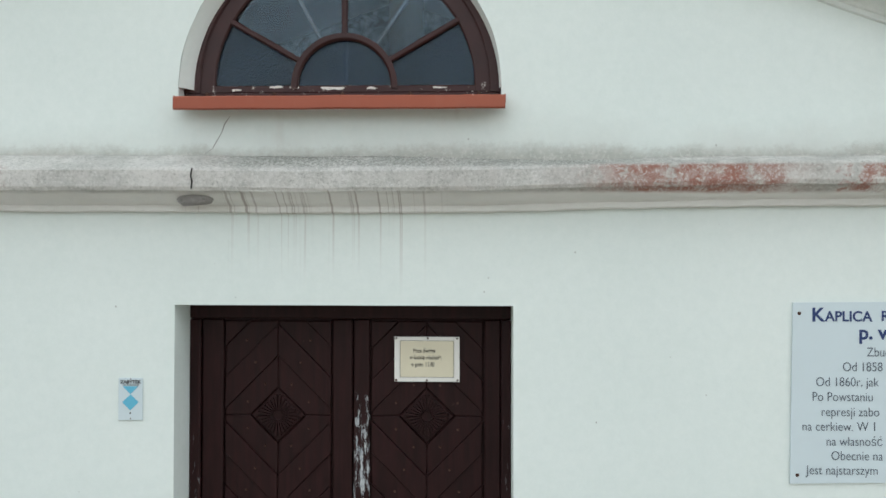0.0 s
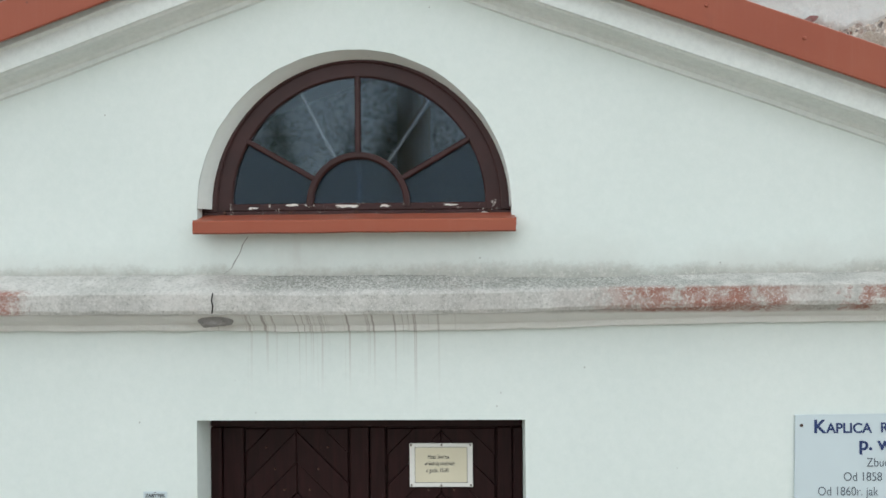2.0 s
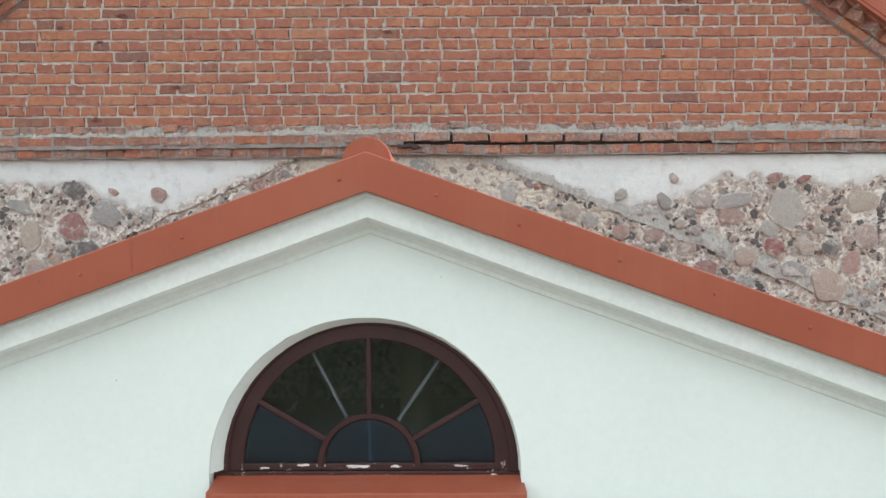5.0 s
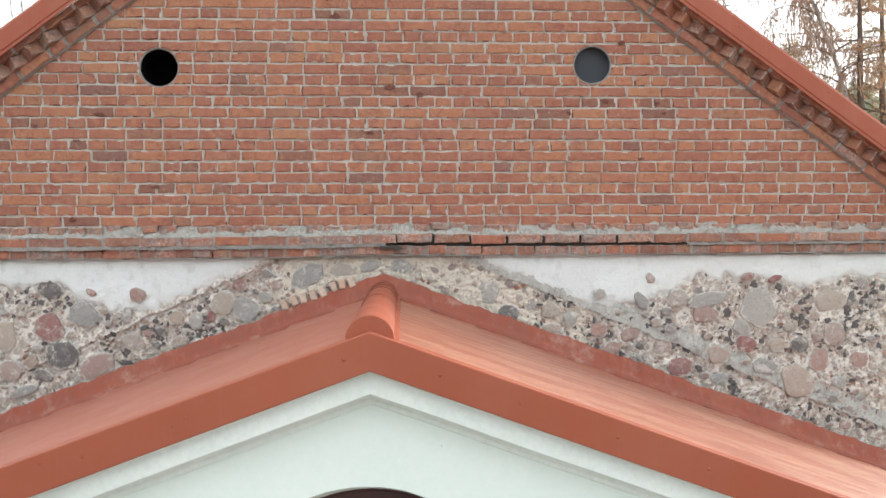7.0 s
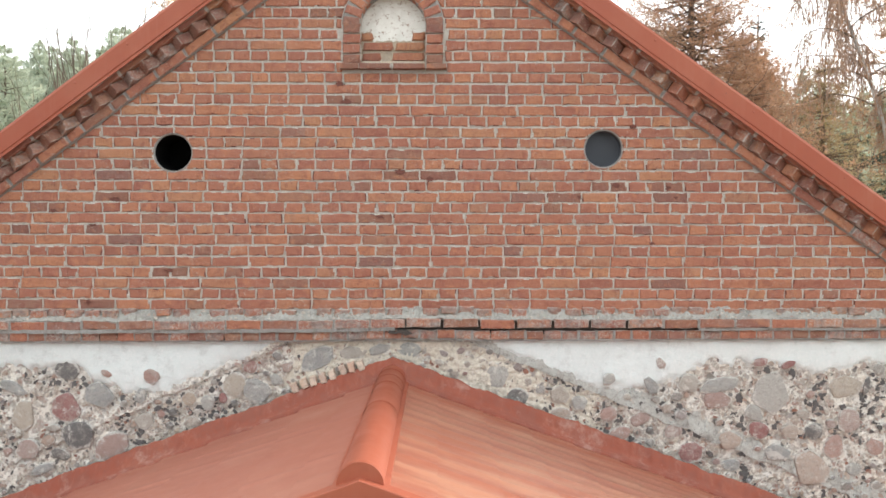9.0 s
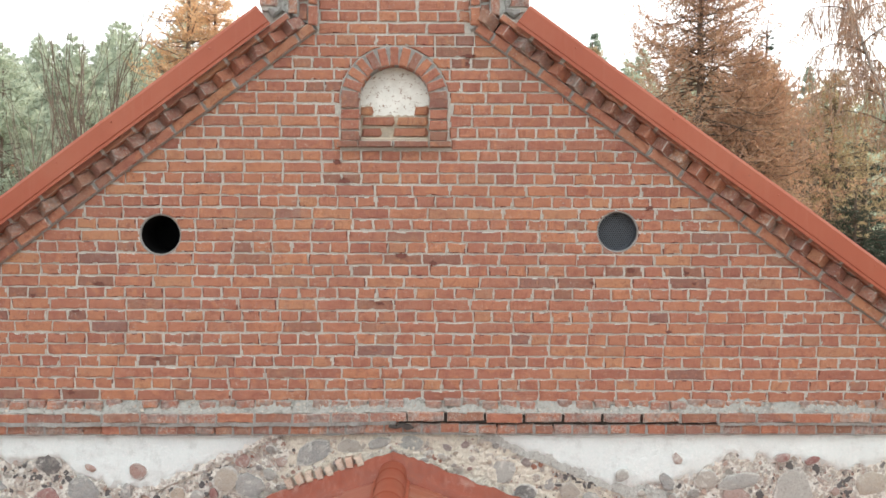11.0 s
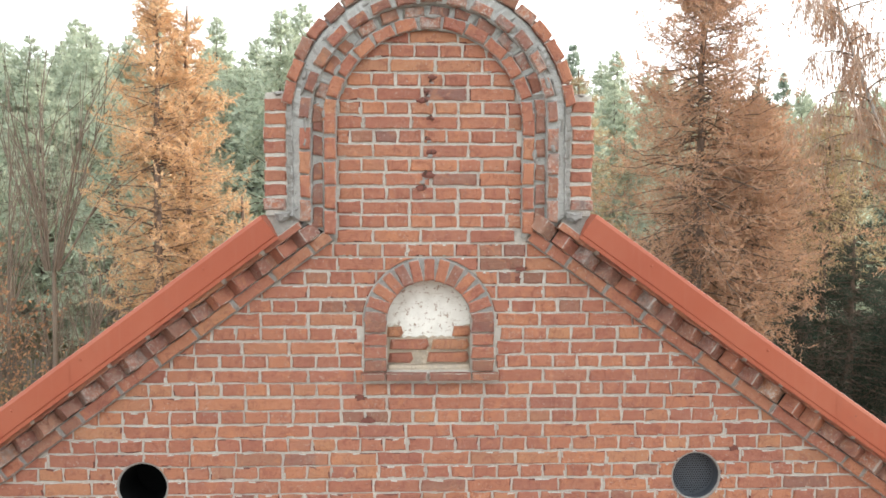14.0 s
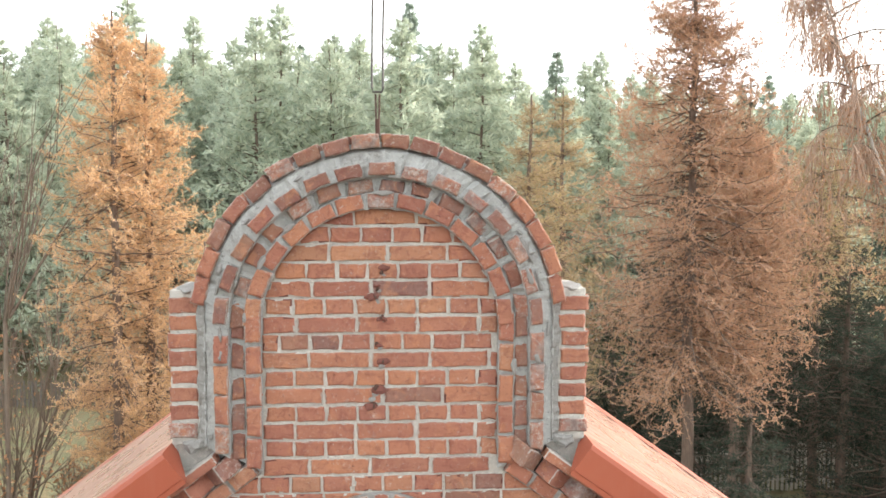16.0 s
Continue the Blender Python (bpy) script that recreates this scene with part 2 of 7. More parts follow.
def mortar_material(name, tint=(0.385, 0.36, 0.33), dirty=0.4, crumb=0.25):
    k = Mat(name, 0.95, spec=0.15)
    k.co = k.node("ShaderNodeNewGeometry").outputs["Position"]
    base = k.mix(k.noise(3, 5), tint, tuple(v * 0.82 for v in tint))
    base = k.mix(k.math("MULTIPLY", k.step(k.noise(8, 6, 0.7), 0.5, 0.7), dirty), base, (0.22, 0.205, 0.19))
    base = k.mix(k.math("MULTIPLY", k.step(k.noise(60, 6, 0.75), 0.5, 0.64), 0.5), base, tuple(min(0.82, v * 1.35) for v in tint))
    base = k.mix(k.math("MULTIPLY", k.step(k.noise(44, 8, 0.85, distort=0.5), 0.45, 0.36), crumb * 2.4), base, tuple(v * 0.36 for v in tint))
    k.color(base)
    return k.bump(k.math("ADD", k.noise(45, 8, 0.85), k.noise(12, 5)), 0.9, 0.014).m


def stone_material(name, *tones, smear=0.0):
    """Field stone: tone by stone, grain, veins, and mortar washed over its rim."""
    k = Mat(name, 0.88, spec=0.25)
    local = k.co
    k.co = k.node("ShaderNodeNewGeometry").outputs["Position"]
    c = k.chance()
    tone = k.ramp(c, *[(i / len(tones), t) for i, t in enumerate(tones)])
    tone = k.mix(k.math("MULTIPLY", k.step(k.noise(15, 8, 0.8), 0.47, 0.60), 0.45), tone, (0.42, 0.395, 0.365))
    tone = k.mix(k.math("MULTIPLY", k.step(k.noise(70, 7, 0.85), 0.53, 0.63), 0.6), tone, (0.11, 0.10, 0.095))
    tone = k.mix(k.math("MULTIPLY", k.step(k.noise(90, 6, 0.85), 0.56, 0.66), 0.5), tone, (0.55, 0.52, 0.48))
    if smear:
        flat = k.node("ShaderNodeVectorMath", Vector=local)
        flat.operation, flat.inputs[1].default_value = "MULTIPLY", (1, 0, 1)
        far = k.node("ShaderNodeVectorMath", Vector=flat.outputs["Vector"])
        far.operation = "LENGTH"
        rim = k.math("ADD", far.outputs["Value"], k.math("MULTIPLY", k.noise(16, 7, 0.8), smear))
        tone = k.mix(k.step(rim, 1.22, 1.36), tone, k.ramp(k.noise(60, 5), (0.35, (0.38, 0.37, 0.35)), (0.6, (0.60, 0.585, 0.55))))
        film = k.step(k.noise(11, 7, 0.8, distort=0.5), 0.54, 0.62)
        tone = k.mix(k.math("MULTIPLY", film, 0.65), tone, (0.62, 0.60, 0.56))
    k.color(tone)
    return k.bump(k.math("ADD", k.noise(36, 8, 0.85), k.noise(9, 4)), 1.0, 0.014).m


def rubble_material():
    """Lime mortar crowded with gravel: each pebble a cell of its own tone, sunk in pale paste."""
    k = Mat("gravelly_lime_mortar", 0.95, spec=0.15)
    k.co = k.node("ShaderNodeNewGeometry").outputs["Position"]
    warp = k.node("ShaderNodeVectorMath", Vector=k.co)
    warp.operation = "ADD"
    wob = k.node("ShaderNodeTexNoise", Vector=k.co, Scale=14.0, Detail=3.0)
    small = k.node("ShaderNodeVectorMath", Vector=wob.outputs["Color"])
    small.operation = "SCALE"
    small.inputs["Scale"].default_value = 0.05
    k.put(warp.inputs[1], small.outputs["Vector"])
    paste = k.ramp(k.noise(5, 6, 0.7), (0.3, (0.60, 0.60, 0.58)), (0.5, (0.71, 0.685, 0.635)), (0.72, (0.77, 0.71, 0.62)))
    paste = k.mix(k.math("MULTIPLY", k.step(k.noise(50, 7, 0.85), 0.48, 0.38), 0.6), paste, (0.34, 0.32, 0.30))
    for scale, lo in ((13.0, 0.74), (27.0, 0.60), (45.0, 0.60)):
        cell = k.node("ShaderNodeTexVoronoi", Vector=warp.outputs["Vector"], Scale=scale)
        rim = k.node("ShaderNodeTexVoronoi", Vector=warp.outputs["Vector"], Scale=scale)
        rim.feature = "DISTANCE_TO_EDGE"
        hue = k.node("ShaderNodeSeparateXYZ", Vector=cell.outputs["Color"])
        tone = k.ramp(hue.outputs[0], (0.0, (0.36, 0.345, 0.33)), (0.2, (0.47, 0.40, 0.34)), (0.4, (0.52, 0.50, 0.47)), (0.6, (0.38, 0.26, 0.23)), (0.75, (0.58, 0.53, 0.46)), (0.93, (0.15, 0.145, 0.145)), (0.985, (0.11, 0.105, 0.11)))
        tone = k.mix(k.math("MULTIPLY", k.noise(80, 4), 0.5), tone, (0.40, 0.37, 0.33))
        here = k.math("MULTIPLY", k.step(k.math("ADD", rim.outputs["Distance"], k.math("MULTIPLY", k.noise(60, 5, 0.8), 0.12)), 0.16, 0.24), k.step(hue.outputs[1], lo, lo + 0.02))
        paste = k.mix(here, paste, tone)
        # shade of the crease round each pebble, put into the colour
        crease_shade = k.math("MULTIPLY", k.math("MULTIPLY", k.step(rim.outputs["Distance"], 0.03, 0.09), k.step(rim.outputs["Distance"], 0.15, 0.10)), k.step(hue.outputs[1], lo, lo + 0.02))
        paste = k.mix(k.math("MULTIPLY", crease_shade, 0.5), paste, (0.22, 0.20, 0.18))
    k.color(paste)
    return k.bump(k.math("ADD", k.noise(45, 8, 0.85), k.noise(12, 5)), 1.0, 0.014).m


def flaking_white():
    k = Mat("flaking_whitewash", 0.9, spec=0.2)
    k.co = k.node("ShaderNodeNewGeometry").outputs["Position"]
    base = k.ramp(k.noise(9, 5), (0.3, (0.62, 0.61, 0.57)), (0.7, (0.76, 0.75, 0.71)))
    flake = k.noise(30, 6, 0.75, distort=0.15)
    base = k.mix(k.step(flake, 0.57, 0.60), base, (0.34, 0.26, 0.21))
    base = k.mix(k.math("MULTIPLY", k.step(k.noise(22, 4, 0.6, k.stretch(0.4, 1, 3)), 0.60, 0.68), 0.5), base, (0.50, 0.45, 0.40))
    base = k.mix(k.math("MULTIPLY", k.step(k.noise(4, 4), 0.5, 0.7), 0.35), base, (0.42, 0.38, 0.33))
    k.color(base)
    return k.bump(flake, 0.8, 0.008).m


def plain(name, color, rough=0.6, metal=0.0, vary=0.2, scale=20, spec=0.5):
    k = Mat(name, rough, metal, spec)
    k.color(k.mix(k.noise(scale, 5), tuple(v * (1 - vary) for v in color), tuple(min(1, v * (1 + vary)) for v in color)))
    return k.bump(k.noise(scale * 2, 4), 0.15, 0.004).m


def door_wood(name, worn=0.0):
    k = Mat(name, 0.5, spec=0.20)
    grain = k.noise(7, 6, 0.65, k.stretch(6, 6, 0.5))
    base = k.ramp(grain, (0.3, (0.009, 0.0025, 0.0027)), (0.7, (0.025, 0.0070, 0.0072)))
    base = k.mix(k.math("MULTIPLY", k.step(k.noise(30, 4), 0.66, 0.78), 0.3), base, (0.08, 0.045, 0.045))
    if worn:
        x, y, z = k.axes()
        flake = k.noise(16, 7, 0.8, k.stretch(3, 1, 0.55))
        fade = k.math("MULTIPLY", k.step(z, 2.05, 1.55), worn)
        bare = k.step(k.math("ADD", flake, k.math("MULTIPLY", fade, 0.18)), 0.69, 0.73)
        base = k.mix(bare, base, k.ramp(k.noise(40, 4), (0.35, (0.24, 0.27, 0.29)), (0.65, (0.50, 0.53, 0.54))))
    k.color(base).rough(k.ramp(grain, (0.3, (0.42,) * 3), (0.7, (0.6,) * 3)))
    return k.bump(grain, 0.35, 0.004).m


def window_wood():
    k = Mat("brown_window_paint", 0.5, spec=0.4)
    x, y, z = k.axes()
    base = k.ramp(k.noise(5, 5), (0.3, (0.026, 0.009, 0.009)), (0.7, (0.046, 0.015, 0.0145)))
    flake = k.math("ADD", k.noise(26, 7, 0.8), k.math("MULTIPLY", k.step(z, 3.23, 3.15), 0.10))
    base = k.mix(k.step(flake, 0.70, 0.74), base, (0.50, 0.47, 0.43))
    k.color(base)
    return k.bump(k.noise(25, 6), 0.4, 0.004).m


def glass_pane(name, ripple):
    k = Mat(name, 0.05, spec=0.5)
    k.b.inputs["Transmission Weight"].default_value = 1.0
    k.b.inputs["IOR"].default_value = 1.52
    k.b.inputs["Specular Tint"].default_value = (0.72, 0.9, 1.0, 1)
    k.color((0.50, 0.56, 0.63) if not ripple else (0.17, 0.26, 0.44))
    if ripple:
        k.rough(0.22)
        return k.bump(k.voronoi(90), 0.5, 0.004).m
    return k.bump(k.noise(3, 2), 0.05, 0.01).m


def bark(name, a, b):
    k = Mat(name, 0.95, spec=0.1)
    n = k.noise(8, 6, 0.7, k.stretch(3, 3, 0.5))
    k.color(k.ramp(n, (0.3, a), (0.7, b)))
    return k.bump(n, 0.6, 0.02).m


def foliage(name, *tones):
    """Needles and leaves: tone by clump, with light passing through."""
    k = Mat(name, 0.75, spec=0.2)
    c = k.math("FRACT", k.math("ADD", k.chance(), k.math("MULTIPLY", k.noise(0.7, 3), 0.8)))
    stops = [(i / max(1, len(tones) - 1), t) for i, t in enumerate(tones)]
    tone = k.ramp(c, *stops)
    k.color(tone)
    tl = k.node("ShaderNodeBsdfTranslucent", Color=tone)
    mx = k.node("ShaderNodeMixShader", Fac=0.6)
    k.t.links.new(k.b.outputs[0], mx.inputs[1])
    k.t.links.new(tl.outputs[0], mx.inputs[2])
    k.t.links.new(mx.outputs[0], k.t.nodes["Material Output"].inputs["Surface"])
    return k.m


def grass_ground():
    k = Mat("autumn_meadow", 1.0, spec=0.1)
    base = k.ramp(k.noise(0.12, 6, 0.65), (0.3, (0.17, 0.145, 0.085)), (0.5, (0.15, 0.165, 0.085)), (0.7, (0.24, 0.19, 0.12)))
    base = k.mix(k.step(k.noise(2.5, 6, 0.7), 0.45, 0.7), base, (0.26, 0.15, 0.08))
    base = k.mix(0.4, base, k.ramp(k.noise(14, 5), (0.3, (0.08, 0.085, 0.045)), (0.7, (0.28, 0.24, 0.15))))
    # unseen grey forecourt, added to bounce neutral light onto the porch front
    x, y, z = k.axes()
    bounce_strip = k.math("MULTIPLY", k.step(k.math("ADD", y, k.noise(1.2, 4)), -1.6, -2.4), k.step(k.math("ADD", y, k.noise(0.8, 4)), -19, -16))
    base = k.mix(bounce_strip, base, k.ramp(k.noise(9, 6, 0.7), (0.3, (0.24, 0.214, 0.186)), (0.7, (0.32, 0.29, 0.254))))
    k.color(base)
    return k.bump(k.noise(6, 6, 0.7), 0.8, 0.1).m


M_WHITE, M_CORNICE, M_RAKE = white_plaster(), cornice_plaster(), rake_plaster()
M_METAL = red_metal("red_painted_sheet", 0.42, spec=0.3, pale=0.15, mix_tone=(0.35, 0.095, 0.045))
M_ROOF = red_metal("red_roof_sheet", 0.42, 0.5, 0.30, coat=0.45, spec=0.4, pale=0.25)
# main roof: the glare of the sky is mixed into the base as a pale tone
M_ROOFTOP = red_metal("glossy_glare_pale_roof_sheet", 0.26, 0.6, 0.3, coat=1.0, spec=0.6, pale=0.65, mix_tone=(0.56, 0.36, 0.28))
M_ROOFDULL = red_metal("weathered_red_roof_sheet", 0.6, 0.5, coat=0.12, spec=0.3, pale=0.5, mix_tone=(0.36, 0.165, 0.120))
M_FLASH = red_metal("dull_red_flashing", 0.85, 0.3, 0.0, 0.7, spec=0.12, pale=0.45, mix_tone=(0.225, 0.090, 0.070))
M_BRICK, M_WORN, M_DARK = brick_material("red_brick"), brick_material("weathered_brick", 0.75), brick_material("dark_burnt_brick", 0.0, 0.5)
M_BRICKFAR, M_WORNFAR, M_DARKFAR = brick_material("red_brick_pointed", arris=0.0), brick_material("weathered_brick_pointed", 0.75, arris=0.0), brick_material("dark_brick_pointed", 0.0, 0.48, 0.0)
M_PALE = stone_material("pale_buff_brick", (0.60, 0.47, 0.37), (0.58, 0.38, 0.29), (0.66, 0.55, 0.45), (0.55, 0.42, 0.34))
M_TOOTH = brick_material("sooty_brick", 0.25, 0.35)
M_MORTAR, M_GREY = mortar_material("lime_mortar", (0.54, 0.51, 0.465), 0.35, 0.3), mortar_material("grey_cement_mortar", (0.31, 0.30, 0.285), 0.65)
M_RING = mortar_material("crumbling_ring_mortar", (0.43, 0.43, 0.415), 0.6, 0.4)
M_TAN = mortar_material("tan_loam_mortar", (0.50, 0.42, 0.33), 0.35, 0.3)
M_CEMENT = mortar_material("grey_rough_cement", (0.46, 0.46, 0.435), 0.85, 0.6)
M_CREAM = mortar_material("cream_lime_mortar", (0.66, 0.605, 0.52), 0.3, 0.45)
M_RUBBLE = rubble_material()
M_LEDGE = mortar_material("mossy_ledge_mortar", (0.40, 0.395, 0.365), 0.95, 0.42)
M_SPALL = plain("spalled_brick_core", (0.135, 0.05, 0.038), 0.95, 0, 0.6, 50)
M_GAP = plain("dark_joint_and_recess_shade", (0.05, 0.042, 0.038), 0.95)
M_OLDWHITE = mortar_material("old_white_plaster", (0.76, 0.82, 0.82), 0.25, 0.05)
M_FLAKE = flaking_white()
M_STONE = stone_material("field_stone", (0.31, 0.295, 0.275), (0.40, 0.35, 0.31), (0.17, 0.17, 0.175), (0.37, 0.265, 0.235), (0.44, 0.41, 0.36), (0.30, 0.295, 0.295), (0.30, 0.175, 0.155), (0.41, 0.345, 0.28), smear=0.85)
M_REDSTONE = stone_material("dark_red_stone", (0.25, 0.105, 0.10), (0.29, 0.15, 0.14), smear=0.8)
M_DARKSTONE = stone_material("dark_grey_stone", (0.13, 0.125, 0.125), (0.17, 0.165, 0.16), smear=0.85)
M_PALESTONE = stone_material("pale_grey_stone", (0.33, 0.34, 0.325), (0.40, 0.39, 0.365), (0.30, 0.305, 0.30), smear=0.8)
M_PINKSTONE = stone_material("pinkish_granite", (0.40, 0.275, 0.24), (0.34, 0.225, 0.20), (0.37, 0.29, 0.265), smear=0.8)
M_BUFFSTONE = stone_material("buff_field_stone", (0.42, 0.37, 0.31), (0.38, 0.35, 0.315), (0.42, 0.345, 0.295), smear=0.8)
M_PEBBLE = stone_material("mixed_pebbles", (0.52, 0.48, 0.43), (0.42, 0.35, 0.30), (0.58, 0.54, 0.48), (0.30, 0.28, 0.27), (0.48, 0.38, 0.31), (0.33, 0.20, 0.17), (0.56, 0.50, 0.43))
M_CHIP = plain("dark_flint_chips", (0.085, 0.08, 0.08), 0.7, 0, 0.5, 8)
M_DOORFRAME = door_wood("flaking_frame_wood", 0.45)
M_DOOR, M_DOORWORN, M_WINDOW = door_wood("dark_brown_door_wood"), door_wood("flaking_door_wood", 1.0), window_wood()
M_GLASS, M_RIPPLE = glass_pane("window_glass", False), glass_pane("patterned_glass", True)
M_BAR = plain("pale_grey_paint", (0.42, 0.41, 0.38), 0.6)
# near-black colour stands in for the shade inside holes and the porch
M_BLACK = plain("painted_darkness", (0.004, 0.004, 0.0045), 0.95, spec=0.1)
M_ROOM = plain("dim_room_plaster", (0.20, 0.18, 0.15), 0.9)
M_IRON = plain("rusty_iron", (0.07, 0.035, 0.025), 0.8, 0.3, 0.4, 60)
M_WIRE = plain("galvanised_wire", (0.07, 0.065, 0.06), 0.5, 0.6)
M_MESH = plain("grey_vent_sheet", (0.055, 0.062, 0.075), 0.6, 0.2, 0.25, 60)
M_PAPER, M_FADE = plain("cream_card", (0.66, 0.62, 0.47), 0.7, 0, 0.08, 4), plain("white_card_edge", (0.74, 0.74, 0.70), 0.6, 0, 0.06)
M_INK, M_NAVY = plain("black_ink", (0.03, 0.03, 0.035), 0.6), plain("navy_ink", (0.010, 0.032, 0.13), 0.5)
M_PLATE, M_CYAN = plain("pale_blue_plate", (0.54, 0.63, 0.66), 0.4, 0, 0.05, 3), plain("cyan_enamel", (0.11, 0.42, 0.58), 0.4, 0, 0.08)
M_GROUND = grass_ground()
M_PAVE = plain("grey_concrete", (0.30, 0.29, 0.27), 0.9, 0, 0.25, 6)
M_OLDFENCE = plain("dark_weathered_board", (0.10, 0.09, 0.08), 0.9, 0, 0.3, 10)
M_FENCE = plain("grey_weathered_board", (0.40, 0.36, 0.31), 0.9, 0, 0.3, 10)
M_TRUNK = bark("conifer_bark", (0.10, 0.075, 0.06), (0.20, 0.15, 0.12))
M_TWIG = bark("bare_twig_bark", (0.12, 0.095, 0.075), (0.22, 0.175, 0.14))
M_RUSTTWIG = bark("reddish_twig_bark", (0.36, 0.25, 0.19), (0.48, 0.35, 0.27))
M_BIRCH = bark("birch_bark", (0.30, 0.28, 0.26), (0.62, 0.60, 0.57))
M_ORANGE = foliage("orange_larch_needles", (0.58, 0.37, 0.20), (0.70, 0.47, 0.27), (0.64, 0.41, 0.22), (0.74, 0.53, 0.34))
M_BROWN = foliage("brown_larch_needles", (0.46, 0.26, 0.165), (0.54, 0.31, 0.195), (0.42, 0.27, 0.175), (0.48, 0.32, 0.20))
M_OLIVE = foliage("fading_larch_needles", (0.36, 0.27, 0.155), (0.43, 0.325, 0.18), (0.31, 0.26, 0.145))
# needle tones paled so the colour itself carries the distance haze
M_HAZEPINE = foliage("hazed_pine_needles", (0.33, 0.385, 0.31), (0.48, 0.51, 0.39), (0.38, 0.44, 0.35), (0.56, 0.57, 0.43))
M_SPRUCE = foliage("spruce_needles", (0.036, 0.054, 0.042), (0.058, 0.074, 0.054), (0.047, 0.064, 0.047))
# lighter spruce for the far wood, with haze put into its tones
M_HAZESPRUCE = foliage("hazed_spruce_needles", (0.25, 0.31, 0.26), (0.33, 0.38, 0.30), (0.28, 0.34, 0.28))
M_LEAF = foliage("dry_beech_leaves", (0.40, 0.21, 0.12), (0.50, 0.28, 0.16), (0.34, 0.19, 0.11))
M_PRINT = plain("slate_print", (0.05, 0.07, 0.10), 0.5)


# ---- mesh helpers ----
def thing(name, label, category="", group="", kind="", at=(0, 0, 0)):
    ob = new(name)
    ob.location = at
    ob.empty_display_size = 0.1
    return tagged(ob, label, category, group, kind)


def part(name, bm, mat, parent=None, label="", smooth=False, at=(0, 0, 0)):
    """Links a bmesh as one mesh object under its parent."""
    me = bpy.data.meshes.new(name)
    bm.to_mesh(me)
    bm.free()
    return link(name, me, mat, parent, label, smooth, at)


def link(name, me, mat, parent=None, label="", smooth=False, at=(0, 0, 0)):
    if mat and not me.materials:
        me.materials.append(mat)
    if smooth:
        me.polygons.foreach_set("use_smooth", [True] * len(me.polygons))
    ob = new(name, me)
    ob.parent = parent
    ob.location = at
    if label:
        ob["label"] = label
    return ob


def raw(name, verts, faces, mat, parent=None, label="", smooth=False):
    me = bpy.data.meshes.new(name)
    me.from_pydata([tuple(v) for v in verts], [], faces)
    me.update()
    return link(name, me, mat, parent, label, smooth)


def box(bm, x0, x1, y0, y1, z0, z1, bevel=0.0):
    m = Matrix.Translation(((x0 + x1) / 2, (y0 + y1) / 2, (z0 + z1) / 2)) @ Matrix.Diagonal((x1 - x0, y1 - y0, z1 - z0, 1))
    made = bmesh.ops.create_cube(bm, size=1, matrix=m)["verts"]
    if bevel:
        edges = list({e for v in made for e in v.link_edges})
        bmesh.ops.bevel(bm, geom=edges, offset=bevel, segments=1, affect="EDGES", profile=0.5)
    return bm


def boxed(x0, x1, y0, y1, z0, z1, bevel=0.0):
    return box(bmesh.new(), x0, x1, y0, y1, z0, z1, bevel)


def slab(loops, y0, y1):
    """A plate in the x-z plane with holes: loops[0] is the rim, the rest are holes; y0 is the front."""
    from mathutils.geometry import tessellate_polygon

    flat = [Vector((p[0], 0, p[1])) for loop in loops for p in loop]
    tris = tessellate_polygon([[Vector((p[0], p[1], 0)) for p in loop] for loop in loops])
    n = len(flat)
    verts = [(v.x, y0, v.z) for v in flat] + [(v.x, y1, v.z) for v in flat]
    faces = []
    for a, b, c in tris:
        nrm = (flat[b] - flat[a]).cross(flat[c] - flat[a])
        f = (a, b, c) if nrm.y < 0 else (a, c, b)
        faces += [f, tuple(n + i for i in reversed(f))]
    at = 0
    for loop in loops:
        m = len(loop)
        for i in range(m):
            j = (i + 1) % m
            faces.append((at + i, at + j, n + at + j, n + at + i))
        at += m
    me = bpy.data.meshes.new("slab")
    me.from_pydata(verts, [], faces)
    bm = bmesh.new()
    bm.from_mesh(me)
    bmesh.ops.recalc_face_normals(bm, faces=bm.faces)
    bpy.data.meshes.remove(me)
    return bm


def sweep(profile, stations, closed=False):
    """A strip of faces: profile points (u, v) laid at each station by a function that gives a place."""
    verts, faces, m = [], [], len(profile)
    for st in stations:
        verts += [st(*p) for p in profile]
    for i in range(len(stations) - 1):
        for j in range(m if closed else m - 1):
            k = (j + 1) % m
            faces.append((i * m + j, i * m + k, (i + 1) * m + k, (i + 1) * m + j))
    if closed:
        faces += [tuple(range(m)), tuple(reversed(range((len(stations) - 1) * m, len(stations) * m)))]
    me = bpy.data.meshes.new("sweep")
    me.from_pydata(verts, [], faces)
    bm = bmesh.new()
    bm.from_mesh(me)
    bmesh.ops.recalc_face_normals(bm, faces=bm.faces)
    bpy.data.meshes.remove(me)
    return bm


def arc(cx, cz, r, a0, a1, n):
    return [(cx + r * math.cos(radians(a0 + (a1 - a0) * i / n)), cz + r * math.sin(radians(a0 + (a1 - a0) * i / n))) for i in range(n + 1)]


